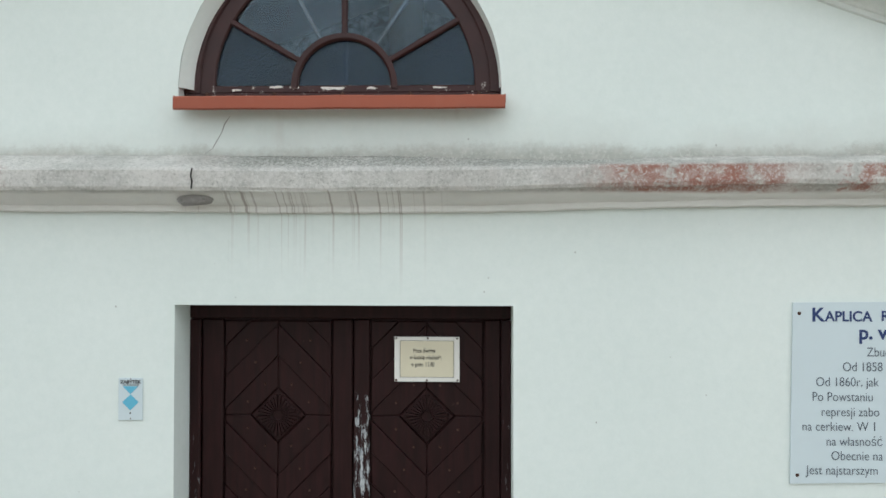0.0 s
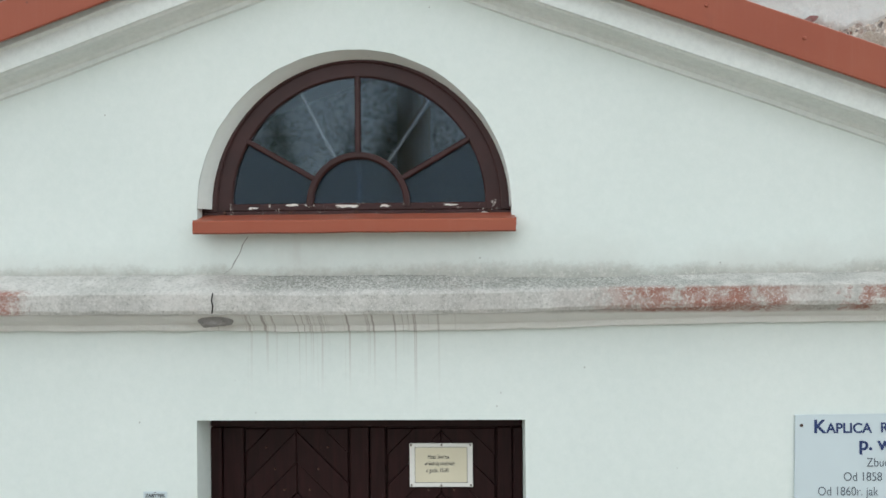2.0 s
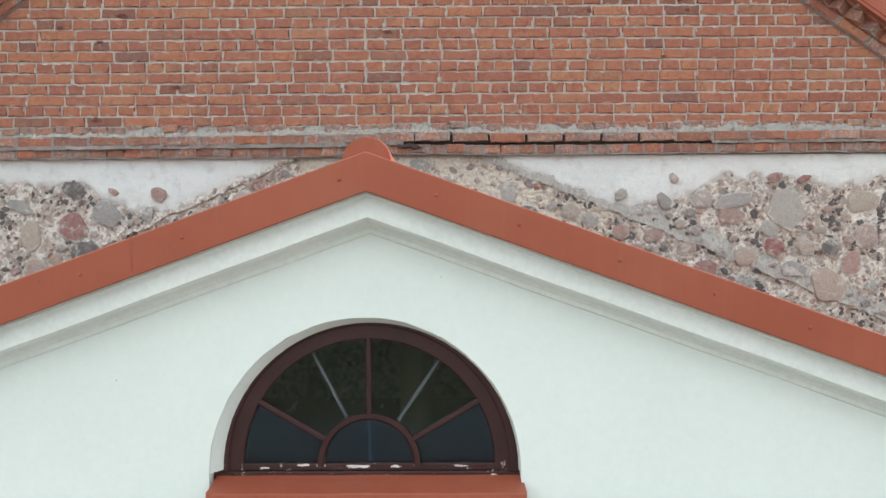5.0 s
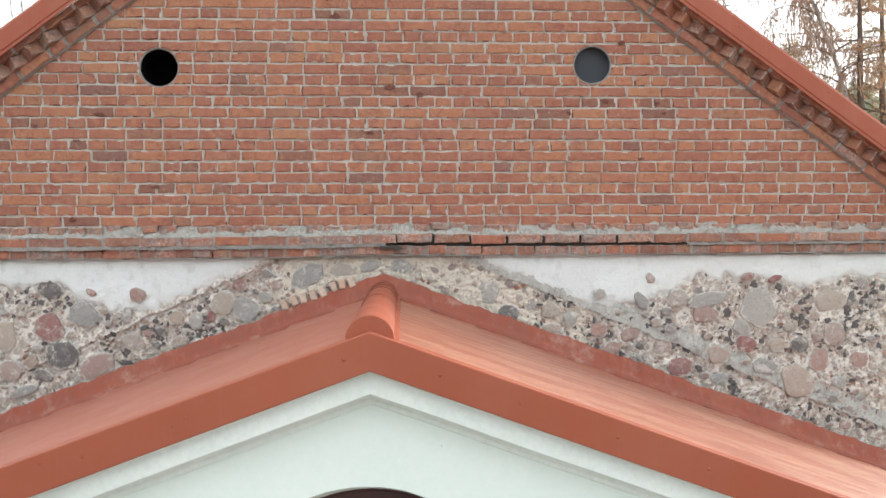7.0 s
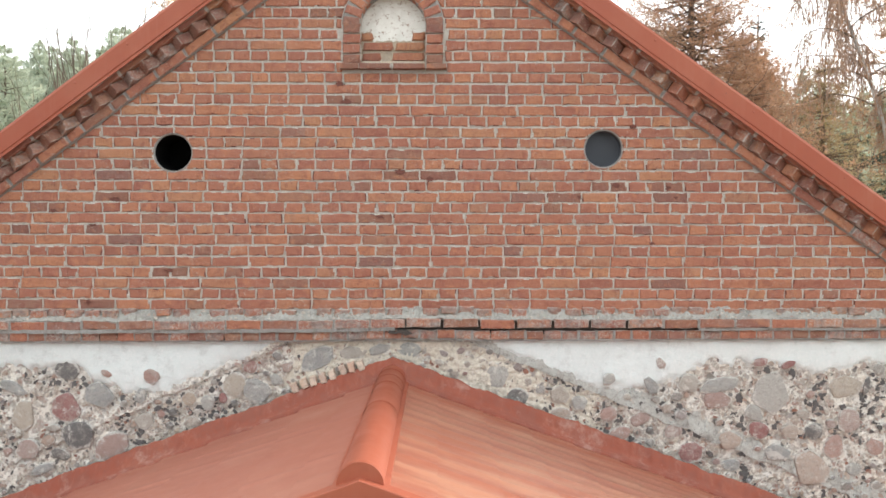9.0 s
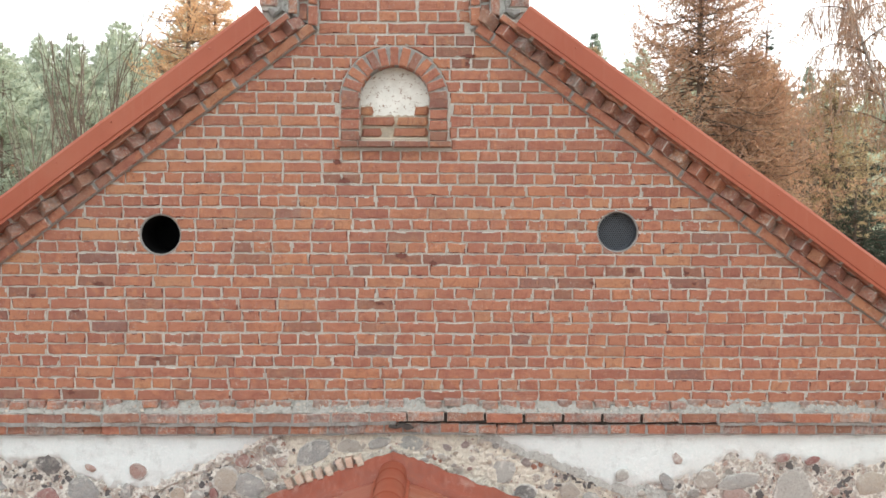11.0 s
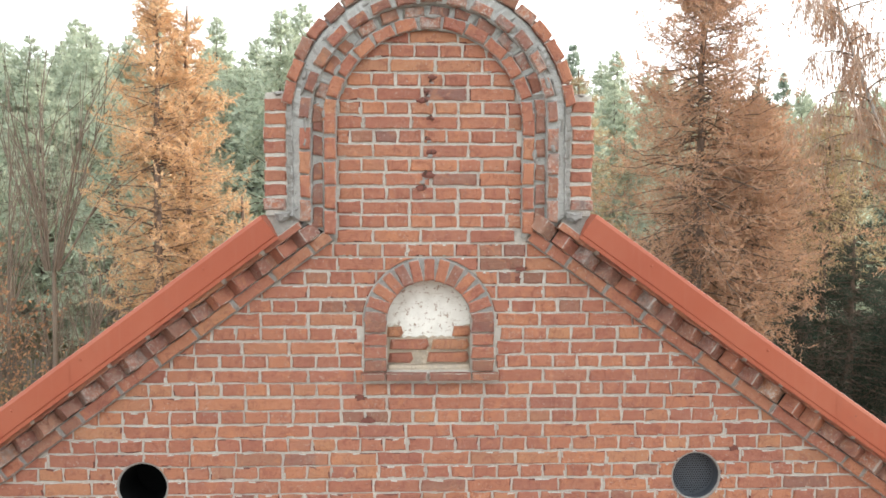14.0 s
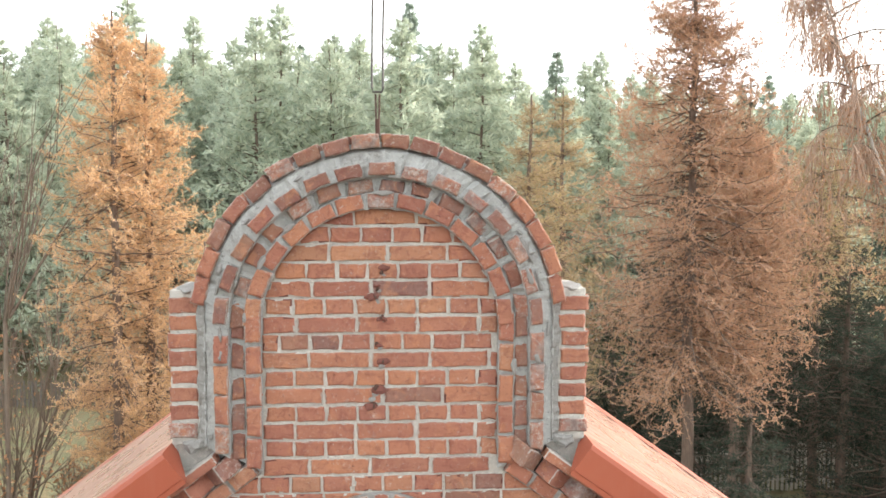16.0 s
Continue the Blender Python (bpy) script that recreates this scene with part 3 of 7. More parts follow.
def tube(bm, points, radius, sides=8, taper=1.0):
    """A round bar through points."""
    rings = []
    for i, p in enumerate(points):
        p = Vector(p)
        d = (Vector(points[min(i + 1, len(points) - 1)]) - Vector(points[max(i - 1, 0)])).normalized()
        u = d.orthogonal().normalized()
        w = d.cross(u)
        r = radius * (1 + (taper - 1) * i / max(1, len(points) - 1))
        rings.append([bm.verts.new(p + r * (math.cos(2 * math.pi * k / sides) * u + math.sin(2 * math.pi * k / sides) * w)) for k in range(sides)])
    for a, b in zip(rings, rings[1:]):
        for k in range(sides):
            bm.faces.new((a[k], a[(k + 1) % sides], b[(k + 1) % sides], b[k]))
    bm.faces.new(rings[0][::-1])
    bm.faces.new(rings[-1])
    return bm


def dome(bm, x, y, z, r, flat=0.6):
    """A small screw or nail head that faces the viewer's side (-y)."""
    rim = [bm.verts.new((x + r * math.cos(a), y, z + r * math.sin(a))) for a in [2 * math.pi * k / 8 for k in range(8)]]
    mid = [bm.verts.new((x + 0.6 * r * math.cos(a), y - flat * r * 0.8, z + 0.6 * r * math.sin(a))) for a in [2 * math.pi * k / 8 for k in range(8)]]
    for k in range(8):
        bm.faces.new((rim[k], rim[(k + 1) % 8], mid[(k + 1) % 8], mid[k]))
    bm.faces.new(mid)
    return bm


@lru_cache(None)
def head_mesh(name, r, flat, mat):
    me = bpy.data.meshes.new(name)
    bm = dome(bmesh.new(), 0, 0, 0, r, flat)
    bm.to_mesh(me)
    bm.free()
    me.materials.append(mat)
    return me


def head(name, parent, mat, x, y, z, r, flat=0.6, label=""):
    """One screw or nail head, sharing its mesh with its like."""
    return link(name, head_mesh(name, r, flat, mat), None, parent, label, at=(x, y, z))


def wording(text, size, mat, parent, x, z, y, name="lettering", align="LEFT", bold=0.0, squeeze=1.0):
    cu = bpy.data.curves.new(name, "FONT")
    cu.body, cu.size, cu.align_x, cu.extrude, cu.offset = text, size, align, 0.0006, bold
    cu.space_character = 1.0
    tmp = new(name, cu)
    me = bpy.data.meshes.new_from_object(tmp)
    bpy.data.objects.remove(tmp)
    me.transform(Matrix.Translation((x, y, z)) @ Matrix.Rotation(radians(90), 4, "X") @ Matrix.Diagonal((squeeze, 1, 1, 1)))
    me.materials.clear()
    return link(name, me, mat, parent)


# ---- ground ----
def ground_sheet():
    n, verts, faces = 60, [], []
    for j in range(n + 1):
        for i in range(n + 1):
            u, v = (i / n * 2 - 1), (j / n * 2 - 1)
            x, y = 600 * math.copysign(abs(u) ** 2.2, u), 600 * math.copysign(abs(v) ** 2.2, v)
            far = max(0.0, math.hypot(x, y) - 14)
            verts.append((x, y, -0.02 + min(1.0, far / 30) * 0.35 * noise.noise((x * 0.08, y * 0.08, 0)) + (4.0 * min(1.0, max(0.0, y - 45) / 60))))
    for j in range(n):
        for i in range(n):
            a = j * (n + 1) + i
            faces.append((a, a + 1, a + n + 2, a + n + 1))
    tagged(raw("ground", verts, faces, M_GROUND, smooth=True), "rough autumn meadow with brown grass and fallen leaves", "ground", kind="structure")


ground_sheet()
step = part("pavement", boxed(-1.3, 1.3, -3.7, -2.66, -0.05, 0.12, 0.02), M_PAVE)
tagged(step, "low grey concrete step before the chapel door", "pavement", kind="structure")

# ---- the white porch ----
FRONT, HALF, PITCH, APEX = -2.65, 3.7, 0.36, 4.42
WIN_X, WIN_Z, WIN_R = -0.028, 3.147, 0.700
DOOR_L, DOOR_R, DOOR_T = -0.737, 0.722, 2.203


def porch_walls():
    wob = lambda i: 0.004 * noise.noise((i * 0.9, 3.3, 0))  # noqa: E731
    arch = [(p[0] + wob(i), p[1] + wob(i + 40)) for i, p in enumerate(arc(WIN_X, WIN_Z, WIN_R, 180, 0, 36))]
    window = [(WIN_X - WIN_R, 3.06), *arch, (WIN_X + WIN_R, 3.06)]
    door = [(DOOR_L, 0.10), (DOOR_L, DOOR_T), (DOOR_R, DOOR_T), (DOOR_R, 0.10)]
    rim = [(-HALF, -0.05), (-HALF, APEX - PITCH * HALF), (0, APEX), (HALF, APEX - PITCH * HALF), (HALF, -0.05)]
    front = part("wall_front", slab([rim, window, door], FRONT, FRONT + 0.36), M_WHITE)
    tagged(front, "white limewashed chapel front with damp stains and drips", "wall", kind="structure")
    for name, s in (("wall_porch_west", -1), ("wall_porch_east", 1)):
        bm = boxed(*sorted((s * HALF, s * (HALF - 0.36))), FRONT + 0.361, 0.02, -0.05, APEX - PITCH * HALF)
        tagged(part(name, bm, M_WHITE), "white limewashed side wall of the chapel porch", "wall", kind="structure")
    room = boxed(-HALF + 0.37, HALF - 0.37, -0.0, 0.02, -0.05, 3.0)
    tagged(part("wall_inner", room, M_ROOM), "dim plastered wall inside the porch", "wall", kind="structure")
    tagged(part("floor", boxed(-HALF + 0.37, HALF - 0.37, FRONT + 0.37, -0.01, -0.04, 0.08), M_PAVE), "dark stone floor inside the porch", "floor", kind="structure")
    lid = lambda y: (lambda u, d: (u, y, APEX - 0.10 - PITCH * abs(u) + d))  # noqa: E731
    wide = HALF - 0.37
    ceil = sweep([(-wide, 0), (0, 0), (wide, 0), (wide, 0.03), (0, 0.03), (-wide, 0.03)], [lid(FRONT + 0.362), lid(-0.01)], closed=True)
    # ceiling takes the near-black colour, so the inside stays dark
    tagged(part("ceiling", ceil, M_BLACK), "porch ceiling coloured near-black for the unlit inside", "ceiling", kind="structure")
    # splayed plaster reveal of the window
    st = [(lambda c, q: (lambda k, y: (WIN_X + 0.012 * k + (WIN_R - 0.017 * k) * c, y, WIN_Z + (WIN_R - 0.019 * k) * q)))(math.cos(radians(a)), math.sin(radians(a))) for a in range(180, -1, -5)]
    part("reveal", sweep([(0.05, FRONT + 0.003), (1.0, FRONT + 0.045), (1.9, FRONT + 0.090), (1.9, FRONT + 0.12)], st), M_WHITE, front, "white plastered window reveal", smooth=True)
    # hairline crack from the sill down to the cornice
    path = [(-0.50, 3.02), (-0.525, 2.985), (-0.535, 2.95), (-0.56, 2.91), (-0.575, 2.880), (-0.615, 2.852)]
    bm = bmesh.new()
    left = [bm.verts.new((x - 0.0011 - 0.0009 * (i % 2), FRONT - 0.0015, z)) for i, (x, z) in enumerate(path)]
    right = [bm.verts.new((x + 0.0011 + 0.0008 * (i % 2), FRONT - 0.0015, z)) for i, (x, z) in enumerate(path)]
    for i in range(len(path) - 1):
        bm.faces.new((left[i], right[i], right[i + 1], left[i + 1]))
    part("crack", bm, M_GREY, front, "thin dark crack in the plaster")


porch_walls()


def sag(x):
    """The cornice droops at the middle and rises to the east."""
    return 0.004 * math.sin(x * 2.2 - 1.9) + 0.003 * noise.noise((x * 2.1, 0, 0)) + (0.026 * max(0.0, x - 0.3) / 1.8)


def cornices():
    xs = [i * 0.03 - HALF - 0.12 for i in range(int((2 * HALF + 0.24) / 0.03) + 1)]
    top = [(FRONT + 0.01, 2.852), (FRONT - 0.03, 2.838), (FRONT - 0.145, 2.778), (FRONT - 0.155, 2.768), (FRONT - 0.155, 2.700), (FRONT - 0.148, 2.684), (FRONT - 0.120, 2.679)]
    cove = [(FRONT - 0.112, 2.676), (FRONT - 0.104, 2.668), (FRONT - 0.090, 2.656), (FRONT - 0.070, 2.644), (FRONT - 0.048, 2.635), (FRONT - 0.040, 2.632)]
    low = [(FRONT - 0.034, 2.630), (FRONT - 0.033, 2.606), (FRONT - 0.026, 2.602), (FRONT + 0.01, 2.601)]
    prof = top + cove + low

    def at(x):
        rough = lambda u, v: 0.003 * noise.noise((x * 9, u * 40, v * 30)) + 0.0025 * noise.noise((x * 31, u * 40, v * 30))  # noqa: E731
        fall = 0.034 * min(1.0, max(0.0, (x - 0.2) / 0.8))  # the splash slope thins out to the east
        return lambda u, v: (x, u + rough(u, v), v - (fall if v > 2.80 else 0.0) + sag(x) + rough(v, u))

    c = part("cornice", sweep(prof, [at(x) for x in xs]), M_CORNICE, None, "")
    tagged(c, "grey weathered plaster cornice with mossy dirt and old red paint", "cornice", kind="structure")
    bm = bmesh.new()
    pts = [(-0.612, 2.776), (-0.618, 2.745), (-0.612, 2.72), (-0.616, 2.69)]
    v = [(bm.verts.new((x - 0.003, FRONT - 0.164, z + sag(x))), bm.verts.new((x + 0.003, FRONT - 0.164, z + sag(x)))) for x, z in pts]
    for a, b in zip(v, v[1:]):
        bm.faces.new((a[0], a[1], b[1], b[0]))
    part("crack", bm, M_BLACK, c, "dark open crack across the cornice")
    chip = bmesh.new()
    bmesh.ops.create_icosphere(chip, subdivisions=2, radius=1, matrix=Matrix.Translation((-0.62, FRONT - 0.085, 2.652 + sag(-0.6))) @ Matrix.Diagonal((0.085, 0.03, 0.028, 1)))
    for w in chip.verts:
        w.co += Vector((0.02, 0.012, 0.012)) * noise.noise(w.co * 25)
    part("broken_patch", chip, M_GREY, c, "broken grey patch where the moulding fell off")
    # raking mouldings
    rake = [(0.0, 0.06), (-0.150, 0.06), (-0.150, -0.012), (-0.138, -0.020), (-0.135, -0.024), (-0.135, -0.112), (-0.122, -0.116), (-0.118, -0.121)]
    rake += [(-0.02 - 0.092 * (1 - math.sin(radians(a))), -0.124 - 0.030 * (1 - math.cos(radians(a)))) for a in (0, 22, 45, 68, 90)]
    rake += [(-0.014, -0.158), (-0.013, -0.179), (-0.006, -0.183), (0.004, -0.184)]
    for s in (-1, 1):
        xs = [s * (i * 0.1) for i in range(int(HALF / 0.1) + 2)]
        lay = lambda x: (lambda u, v: (x, FRONT + u + 0.002 * noise.noise((x * 5, v * 20, s)), 4.404 - PITCH * abs(x) + v + 0.004 * noise.noise((x * 2, 7, s))))  # noqa: E731
        ob = part("trim", sweep(rake, [lay(x) for x in xs]), M_RAKE)
        tagged(ob, "white plaster raking moulding under the porch eaves", "moulding", "raking mouldings", "structure")


cornices()


def porch_roof():
    roof = thing("roof_porch", "low red sheet metal porch roof with tile ripples", "roof", kind="structure")
    y0, y1, eave = FRONT - 0.195, -0.012, HALF + 0.25
    ridge = 4.565
    for s in (-1, 1):
        # rippled sheet: waves across, small steps down the slope
        rows, u = [], 0.0
        while u < eave:
            rows += [(u, 0.0), (min(u + 0.341, eave), 0.018 if s < 0 else 0.008)]
            u += 0.335
        ny = int((y1 - y0) / 0.183 * 8)
        verts, faces = [], []
        def row(u, lift):
            for j in range(ny + 1):
                y = y0 + (y1 - y0) * j / ny
                ph = (y - y0) / 0.183 * 2 * math.pi
                wave = (0.0075 * max(0.0, noise.noise((u * 2.6, y * 3.1, 6)) - 0.12) + 0.0004 if s < 0 else 0.003) * (math.cos(ph) + 0.35 * math.cos(2 * ph)) + 0.004 * noise.noise((u * 1.3, y * 1.7, s))
                verts.append((s * u, y, ridge - PITCH * u - 0.02 + lift + wave))
        for i in range(len(rows) - 1):
            first = len(verts)
            row(*rows[i])
            row(*rows[i + 1])
            for j in range(ny):
                a = first + j
                q = (a, a + 1, a + ny + 2, a + ny + 1)
                faces.append(q if s < 0 else q[::-1])
        raw("roof_sheet", verts, faces, M_ROOF if s > 0 else M_ROOFDULL, roof, "faded red roof sheet pressed into tile ripples", smooth=True)
        # fascia: a folded strip along the slope, with a return on top
        def cut(dz, y, x):
            return (s * x, y, ridge - PITCH * x + dz)
        prof = [(-0.185, y0 + 0.012), (-0.185, y0), (-0.161, y0 - 0.004), (0.0, y0 - 0.004), (0.004, y0), (0.004, y0 + 0.085), (-0.004, y0 + 0.085)]
        prof[0], prof[1] = (-0.163, y0 + 0.015), (-0.166, y0)
        laps = [(0.0, 1.0), (0.996, 2.35), (2.346, eave)] if s < 0 else [(0.0, 0.86), (0.856, 2.2), (2.196, eave)]
        for k, (a, b) in enumerate(laps):
            lip = 0.002 * (k % 2)
            f = part("fascia", sweep(prof, [(lambda x: (lambda dz, y: cut(dz, y - lip, x)))(a + (b - a) * i / 6) for i in range(7)]), M_METAL, roof, "red folded metal fascia strip")
            for x in ([0.11, 0.78] if (s < 0 and k == 0) else [0.30, 0.65] if (s > 0 and k == 0) else [a + 0.22 + 0.40 * i for i in range(3)]):
                head("screw", f, M_METAL, s * x, y0 - 0.005 - lip, ridge - PITCH * x - 0.075, 0.009)
        # flashing turned up against the wall
        vs, fs, n = [], [], 240
        for i in range(n + 1):
            x = eave * i / n
            z = ridge - PITCH * x
            top = 0.128 + 0.02 * noise.noise((x * 2.3, s * 3, 0)) + 0.016 * noise.noise((x * 9, s, 2)) + 0.010 * noise.noise((x * 31, s, 2))
            dent = 0.018 * noise.noise((x * 4, s, 5)) + 0.014 * noise.noise((x * 17, s, 5))
            lap = 0.007 * (int(x / 0.62 + 0.4) % 2)
            hem = -0.172 - lap + 0.010 * noise.noise((x * 3, s, 8)) + 0.007 * noise.noise((x * 13, s, 8))
            crease = 0.010 * noise.noise((x * 23, s, 4)) + 0.008 * noise.noise((x * 41, s, 4))
            vs += [(s * x, hem, z - 0.024), (s * x, hem - 0.002, z + 0.004 + lap), (s * x, -0.095 + dent - lap, z + 0.012 + lap), (s * x, -0.078 + dent - lap + crease, z + 0.045), (s * x, -0.066 + dent - lap - crease, z + 0.085), (s * x, -0.042 + dent - lap, z + top)]
        for i in range(n):
            for j in range(5):
                a = 6 * i + j
                q = (a, a + 1, a + 7, a + 6)
                fs.append(q if s < 0 else q[::-1])
        raw("flashing", vs, fs, M_FLASH, roof, "dull crinkled red flashing against the stone wall", smooth=True)
        # flat flange of the ridge caps
        lip = [(0.094, 0.012), (0.098, 0.004), (0.126, -0.008), (0.128, -0.022)]
        st = [(lambda y: (lambda u, d: (s * (u + 0.004 * noise.noise((y * 5, s, 1))), y, ridge - PITCH * 0.094 + d + 0.003 * noise.noise((y * 9, u * 9, s)))))(y0 + 0.06 + (y1 - y0 - 0.12) * i / 24) for i in range(25)]
        part("flange", sweep(lip, st), M_METAL, roof, "flat red flange of the ridge caps")
    # half-round ridge caps, lapped towards the wall
    joints = (y0 + 0.055, -1.45, -0.78, -0.50, -0.27, -0.03)
    for i in range(5):
        ya, yb = joints[i], min(joints[i + 1] + 0.03, -0.03)
        stations = []
        for y, r in ((ya, 0.105), (ya + 0.018, 0.1085), (ya + 0.04, 0.1045), (yb, 0.1015)):
            stations.append((lambda y, r: (lambda c, d: (r * c, y, ridge - 0.035 + r * d)))(y, r))
        ring = [(math.cos(radians(a)), math.sin(radians(a))) for a in range(-14, 195, 13)]
        cap = part("ridge_cap", sweep(ring, stations), M_METAL, roof, "half-round red metal ridge cap", smooth=True)
        if i == 0:
            bm = bmesh.new()
            vs = [bm.verts.new((0.105 * c, ya - 0.002, ridge - 0.035 + 0.105 * d)) for c, d in ring]
            bm.faces.new(vs[::-1])
            rim = bmesh.ops.extrude_face_region(bm, geom=list(bm.faces))["geom"]
            bmesh.ops.translate(bm, verts=[g for g in rim if isinstance(g, bmesh.types.BMVert)], vec=(0, -0.006, 0))
            part("end_plate", bm, M_METAL, cap, "flat red metal end plate")


porch_roof()


def lunette_window():
    w = thing("window_1", "half-round fanlight window with brown flaking frame and dusty panes", "window", kind="structure")
    y, cx, cz = FRONT + 0.085, WIN_X + 0.010, 3.165
    def ring(r0, r1, ya, yb, bevel=0.006, a0=182.5, a1=-2.5, n=36):
        prof = [(r1, ya), (r1 - bevel, ya - 0.0), (r0 + bevel, ya), (r0, ya + bevel), (r0, yb), (r1, yb)]
        st = [(lambda c, s: (lambda r, yy: (cx + r * c, yy, cz + r * s)))(math.cos(radians(a0 + (a1 - a0) * i / n)), math.sin(radians(a0 + (a1 - a0) * i / n))) for i in range(n + 1)]
        return sweep(prof, st, closed=True)
    part("window_frame", ring(0.640, 0.715, y - 0.012, y + 0.06), M_WINDOW, w, "dark brown outer frame with flaking paint")
    sash = part("sash", ring(0.575, 0.642, y, y + 0.05), M_WINDOW, w, "dark brown arched sash")
    part("bottom_rail", box(boxed(cx - 0.715, cx + 0.715, y - 0.010, y + 0.06, 3.085, 3.136, 0.006), cx - 0.64, cx + 0.64, y + 0.003, y + 0.05, 3.136, 3.170, 0.005), M_WINDOW, w, "flaking brown bottom rail")
    part("inner_arch", ring(0.205, 0.235, y - 0.008, y + 0.035, 0.008), M_WINDOW, sash)
    for a in (30, 90, 150):
        bm = boxed(0.225, 0.585, -0.008, 0.035, -0.0125, 0.0125, 0.006)
        bmesh.ops.transform(bm, matrix=Matrix.Translation((cx, y, cz)) @ Matrix.Rotation(radians(-a), 4, "Y"), verts=bm.verts)
        part("glazing_bar", bm, M_WINDOW, sash)
    def pane(name, loop, mat):
        ob = part(name, slab([loop], y + 0.018, y + 0.022), mat, w)
        ob.visible_shadow = False
    sector = lambda a, b: arc(cx, cz, 0.22, a, b, 8) + arc(cx, cz, 0.59, b, a, 14)  # noqa: E731
    pane("pane", sector(0.5, 29.5), M_RIPPLE)
    pane("pane", sector(150.5, 179.5), M_RIPPLE)
    pane("pane", sector(30.5, 89.5), M_GLASS)
    pane("pane", sector(90.5, 149.5), M_GLASS)
    pane("pane", arc(cx, cz, 0.215, 0, 180, 18), M_RIPPLE)
    # pale bars of the inner sash, seen through the panes
    for a, r0, r1 in ((55.5, 0.20, 0.66), (117.5, 0.20, 0.66), (91, 0.0, 0.24)):
        bm = boxed(r0, r1, -0.008, 0.008, -0.008, 0.008, 0.003)
        bmesh.ops.transform(bm, matrix=Matrix.Translation((cx, y + 0.06, cz)) @ Matrix.Rotation(radians(-a), 4, "Y"), verts=bm.verts)
        part("inner_bar", bm, M_BAR, w, "pale grey bar of the inner sash")
    # red sheet sill
    xl, xr, yf = WIN_X - 0.687, WIN_X + 0.712, -2.757
    prof = [(FRONT + 0.075, 3.120), (FRONT + 0.02, 3.108), (yf + 0.004, 3.088), (yf, 3.083), (yf - 0.002, 3.036), (yf + 0.008, 3.030), (yf + 0.010, 3.036), (yf + 0.010, 3.074), (FRONT, 3.088)]
    bm = sweep(prof, [(lambda x, d: (lambda u, v: (x, u, v + d)))(xl + (xr - xl) * i / 10, 0.004 * noise.noise((i * 0.7, 1, 1))) for i in range(11)], closed=True)
    sill = part("window_sill", bm, M_METAL, w, "red painted sheet metal sill")
    for x in (xl, xr):
        ear = boxed(x - 0.003, x + 0.003, yf + 0.012, FRONT - 0.001, 3.06, 3.092)
        part("sill_end", ear, M_METAL, sill)
    for i in range(5):
        head("screw", sill, M_IRON, xl + 0.09 + i * 0.30, FRONT + 0.073, 3.128, 0.010, label="rusty screw head")


def paint_flakes():
    """Bare white spots where the paint of the bottom rail has come off."""
    q = random.Random(8)
    for x, z, a, h in ((-0.07, 3.157, 0.085, 0.008), (-0.32, 3.164, 0.035, 0.006), (0.10, 3.156, 0.03, 0.006), (-0.50, 3.150, 0.03, 0.006), (0.40, 3.158, 0.035, 0.005), (0.05, 3.112, 0.02, 0.005), (-0.24, 3.160, 0.02, 0.007), (0.55, 3.118, 0.02, 0.008)):
        loop = [(x + a * math.cos(u) * q.uniform(0.5, 1.2), z + h * math.sin(u) * q.uniform(0.4, 1.4)) for u in [2 * math.pi * k / 13 for k in range(13)]]
        y = FRONT + (0.0865 if z > 3.136 else 0.0735)
        part("paint_flake", slab([loop], y, y + 0.002), M_FLAKE, bpy.data.objects["window_1"], "bare white spot in the paint")


lunette_window()
paint_flakes()
# pale pillar inside, dimly seen through the fanlight
pil = bmesh.new()
bmesh.ops.create_cone(pil, cap_ends=True, segments=20, radius1=0.11, radius2=0.10, depth=3.9, matrix=Matrix.Translation((0.16, -1.35, 2.03)))
tagged(part("pillar", pil, plain("ochre_plaster", (0.36, 0.26, 0.15), 0.8)), "ochre pillar inside the dark porch", "pillar")


def clip(poly, a, b, c):
    """Keeps the part of a convex polygon where a*x + b*z <= c."""
    out = []
    for i, p in enumerate(poly):
        q = poly[(i + 1) % len(poly)]
        dp, dq = a * p[0] + b * p[1] - c, a * q[0] + b * q[1] - c
        if dp <= 0:
            out.append(p)
        if (dp < 0 < dq) or (dq < 0 < dp):
            t = dp / (dp - dq)
            out.append((p[0] + t * (q[0] - p[0]), p[1] + t * (q[1] - p[1])))
    return out


def chamfered(poly, y_front, y_back, inset):
    """A board of any convex outline with a chamfered face, as verts and faces."""
    cx, cz = sum(p[0] for p in poly) / len(poly), sum(p[1] for p in poly) / len(poly)
    n = len(poly)
    def shrink(p):
        d = math.hypot(p[0] - cx, p[1] - cz) or 1
        k = max(0.0, 1 - 1.3 * inset / d)
        return (cx + (p[0] - cx) * k, cz + (p[1] - cz) * k)
    verts = [(*shrink(p), y_front) for p in poly] + [(*p, y_front + inset) for p in poly] + [(*p, y_back) for p in poly]
    verts = [(v[0], v[2], v[1]) for v in verts]
    area = sum(poly[i][0] * poly[(i + 1) % n][1] - poly[(i + 1) % n][0] * poly[i][1] for i in range(n))
    faces = [tuple(range(n))]
    for k in (0, n):
        faces += [(k + i, k + n + i, k + n + (i + 1) % n, k + (i + 1) % n) for i in range(n)]
    if area < 0:
        faces = [f[::-1] for f in faces]
    return verts, faces


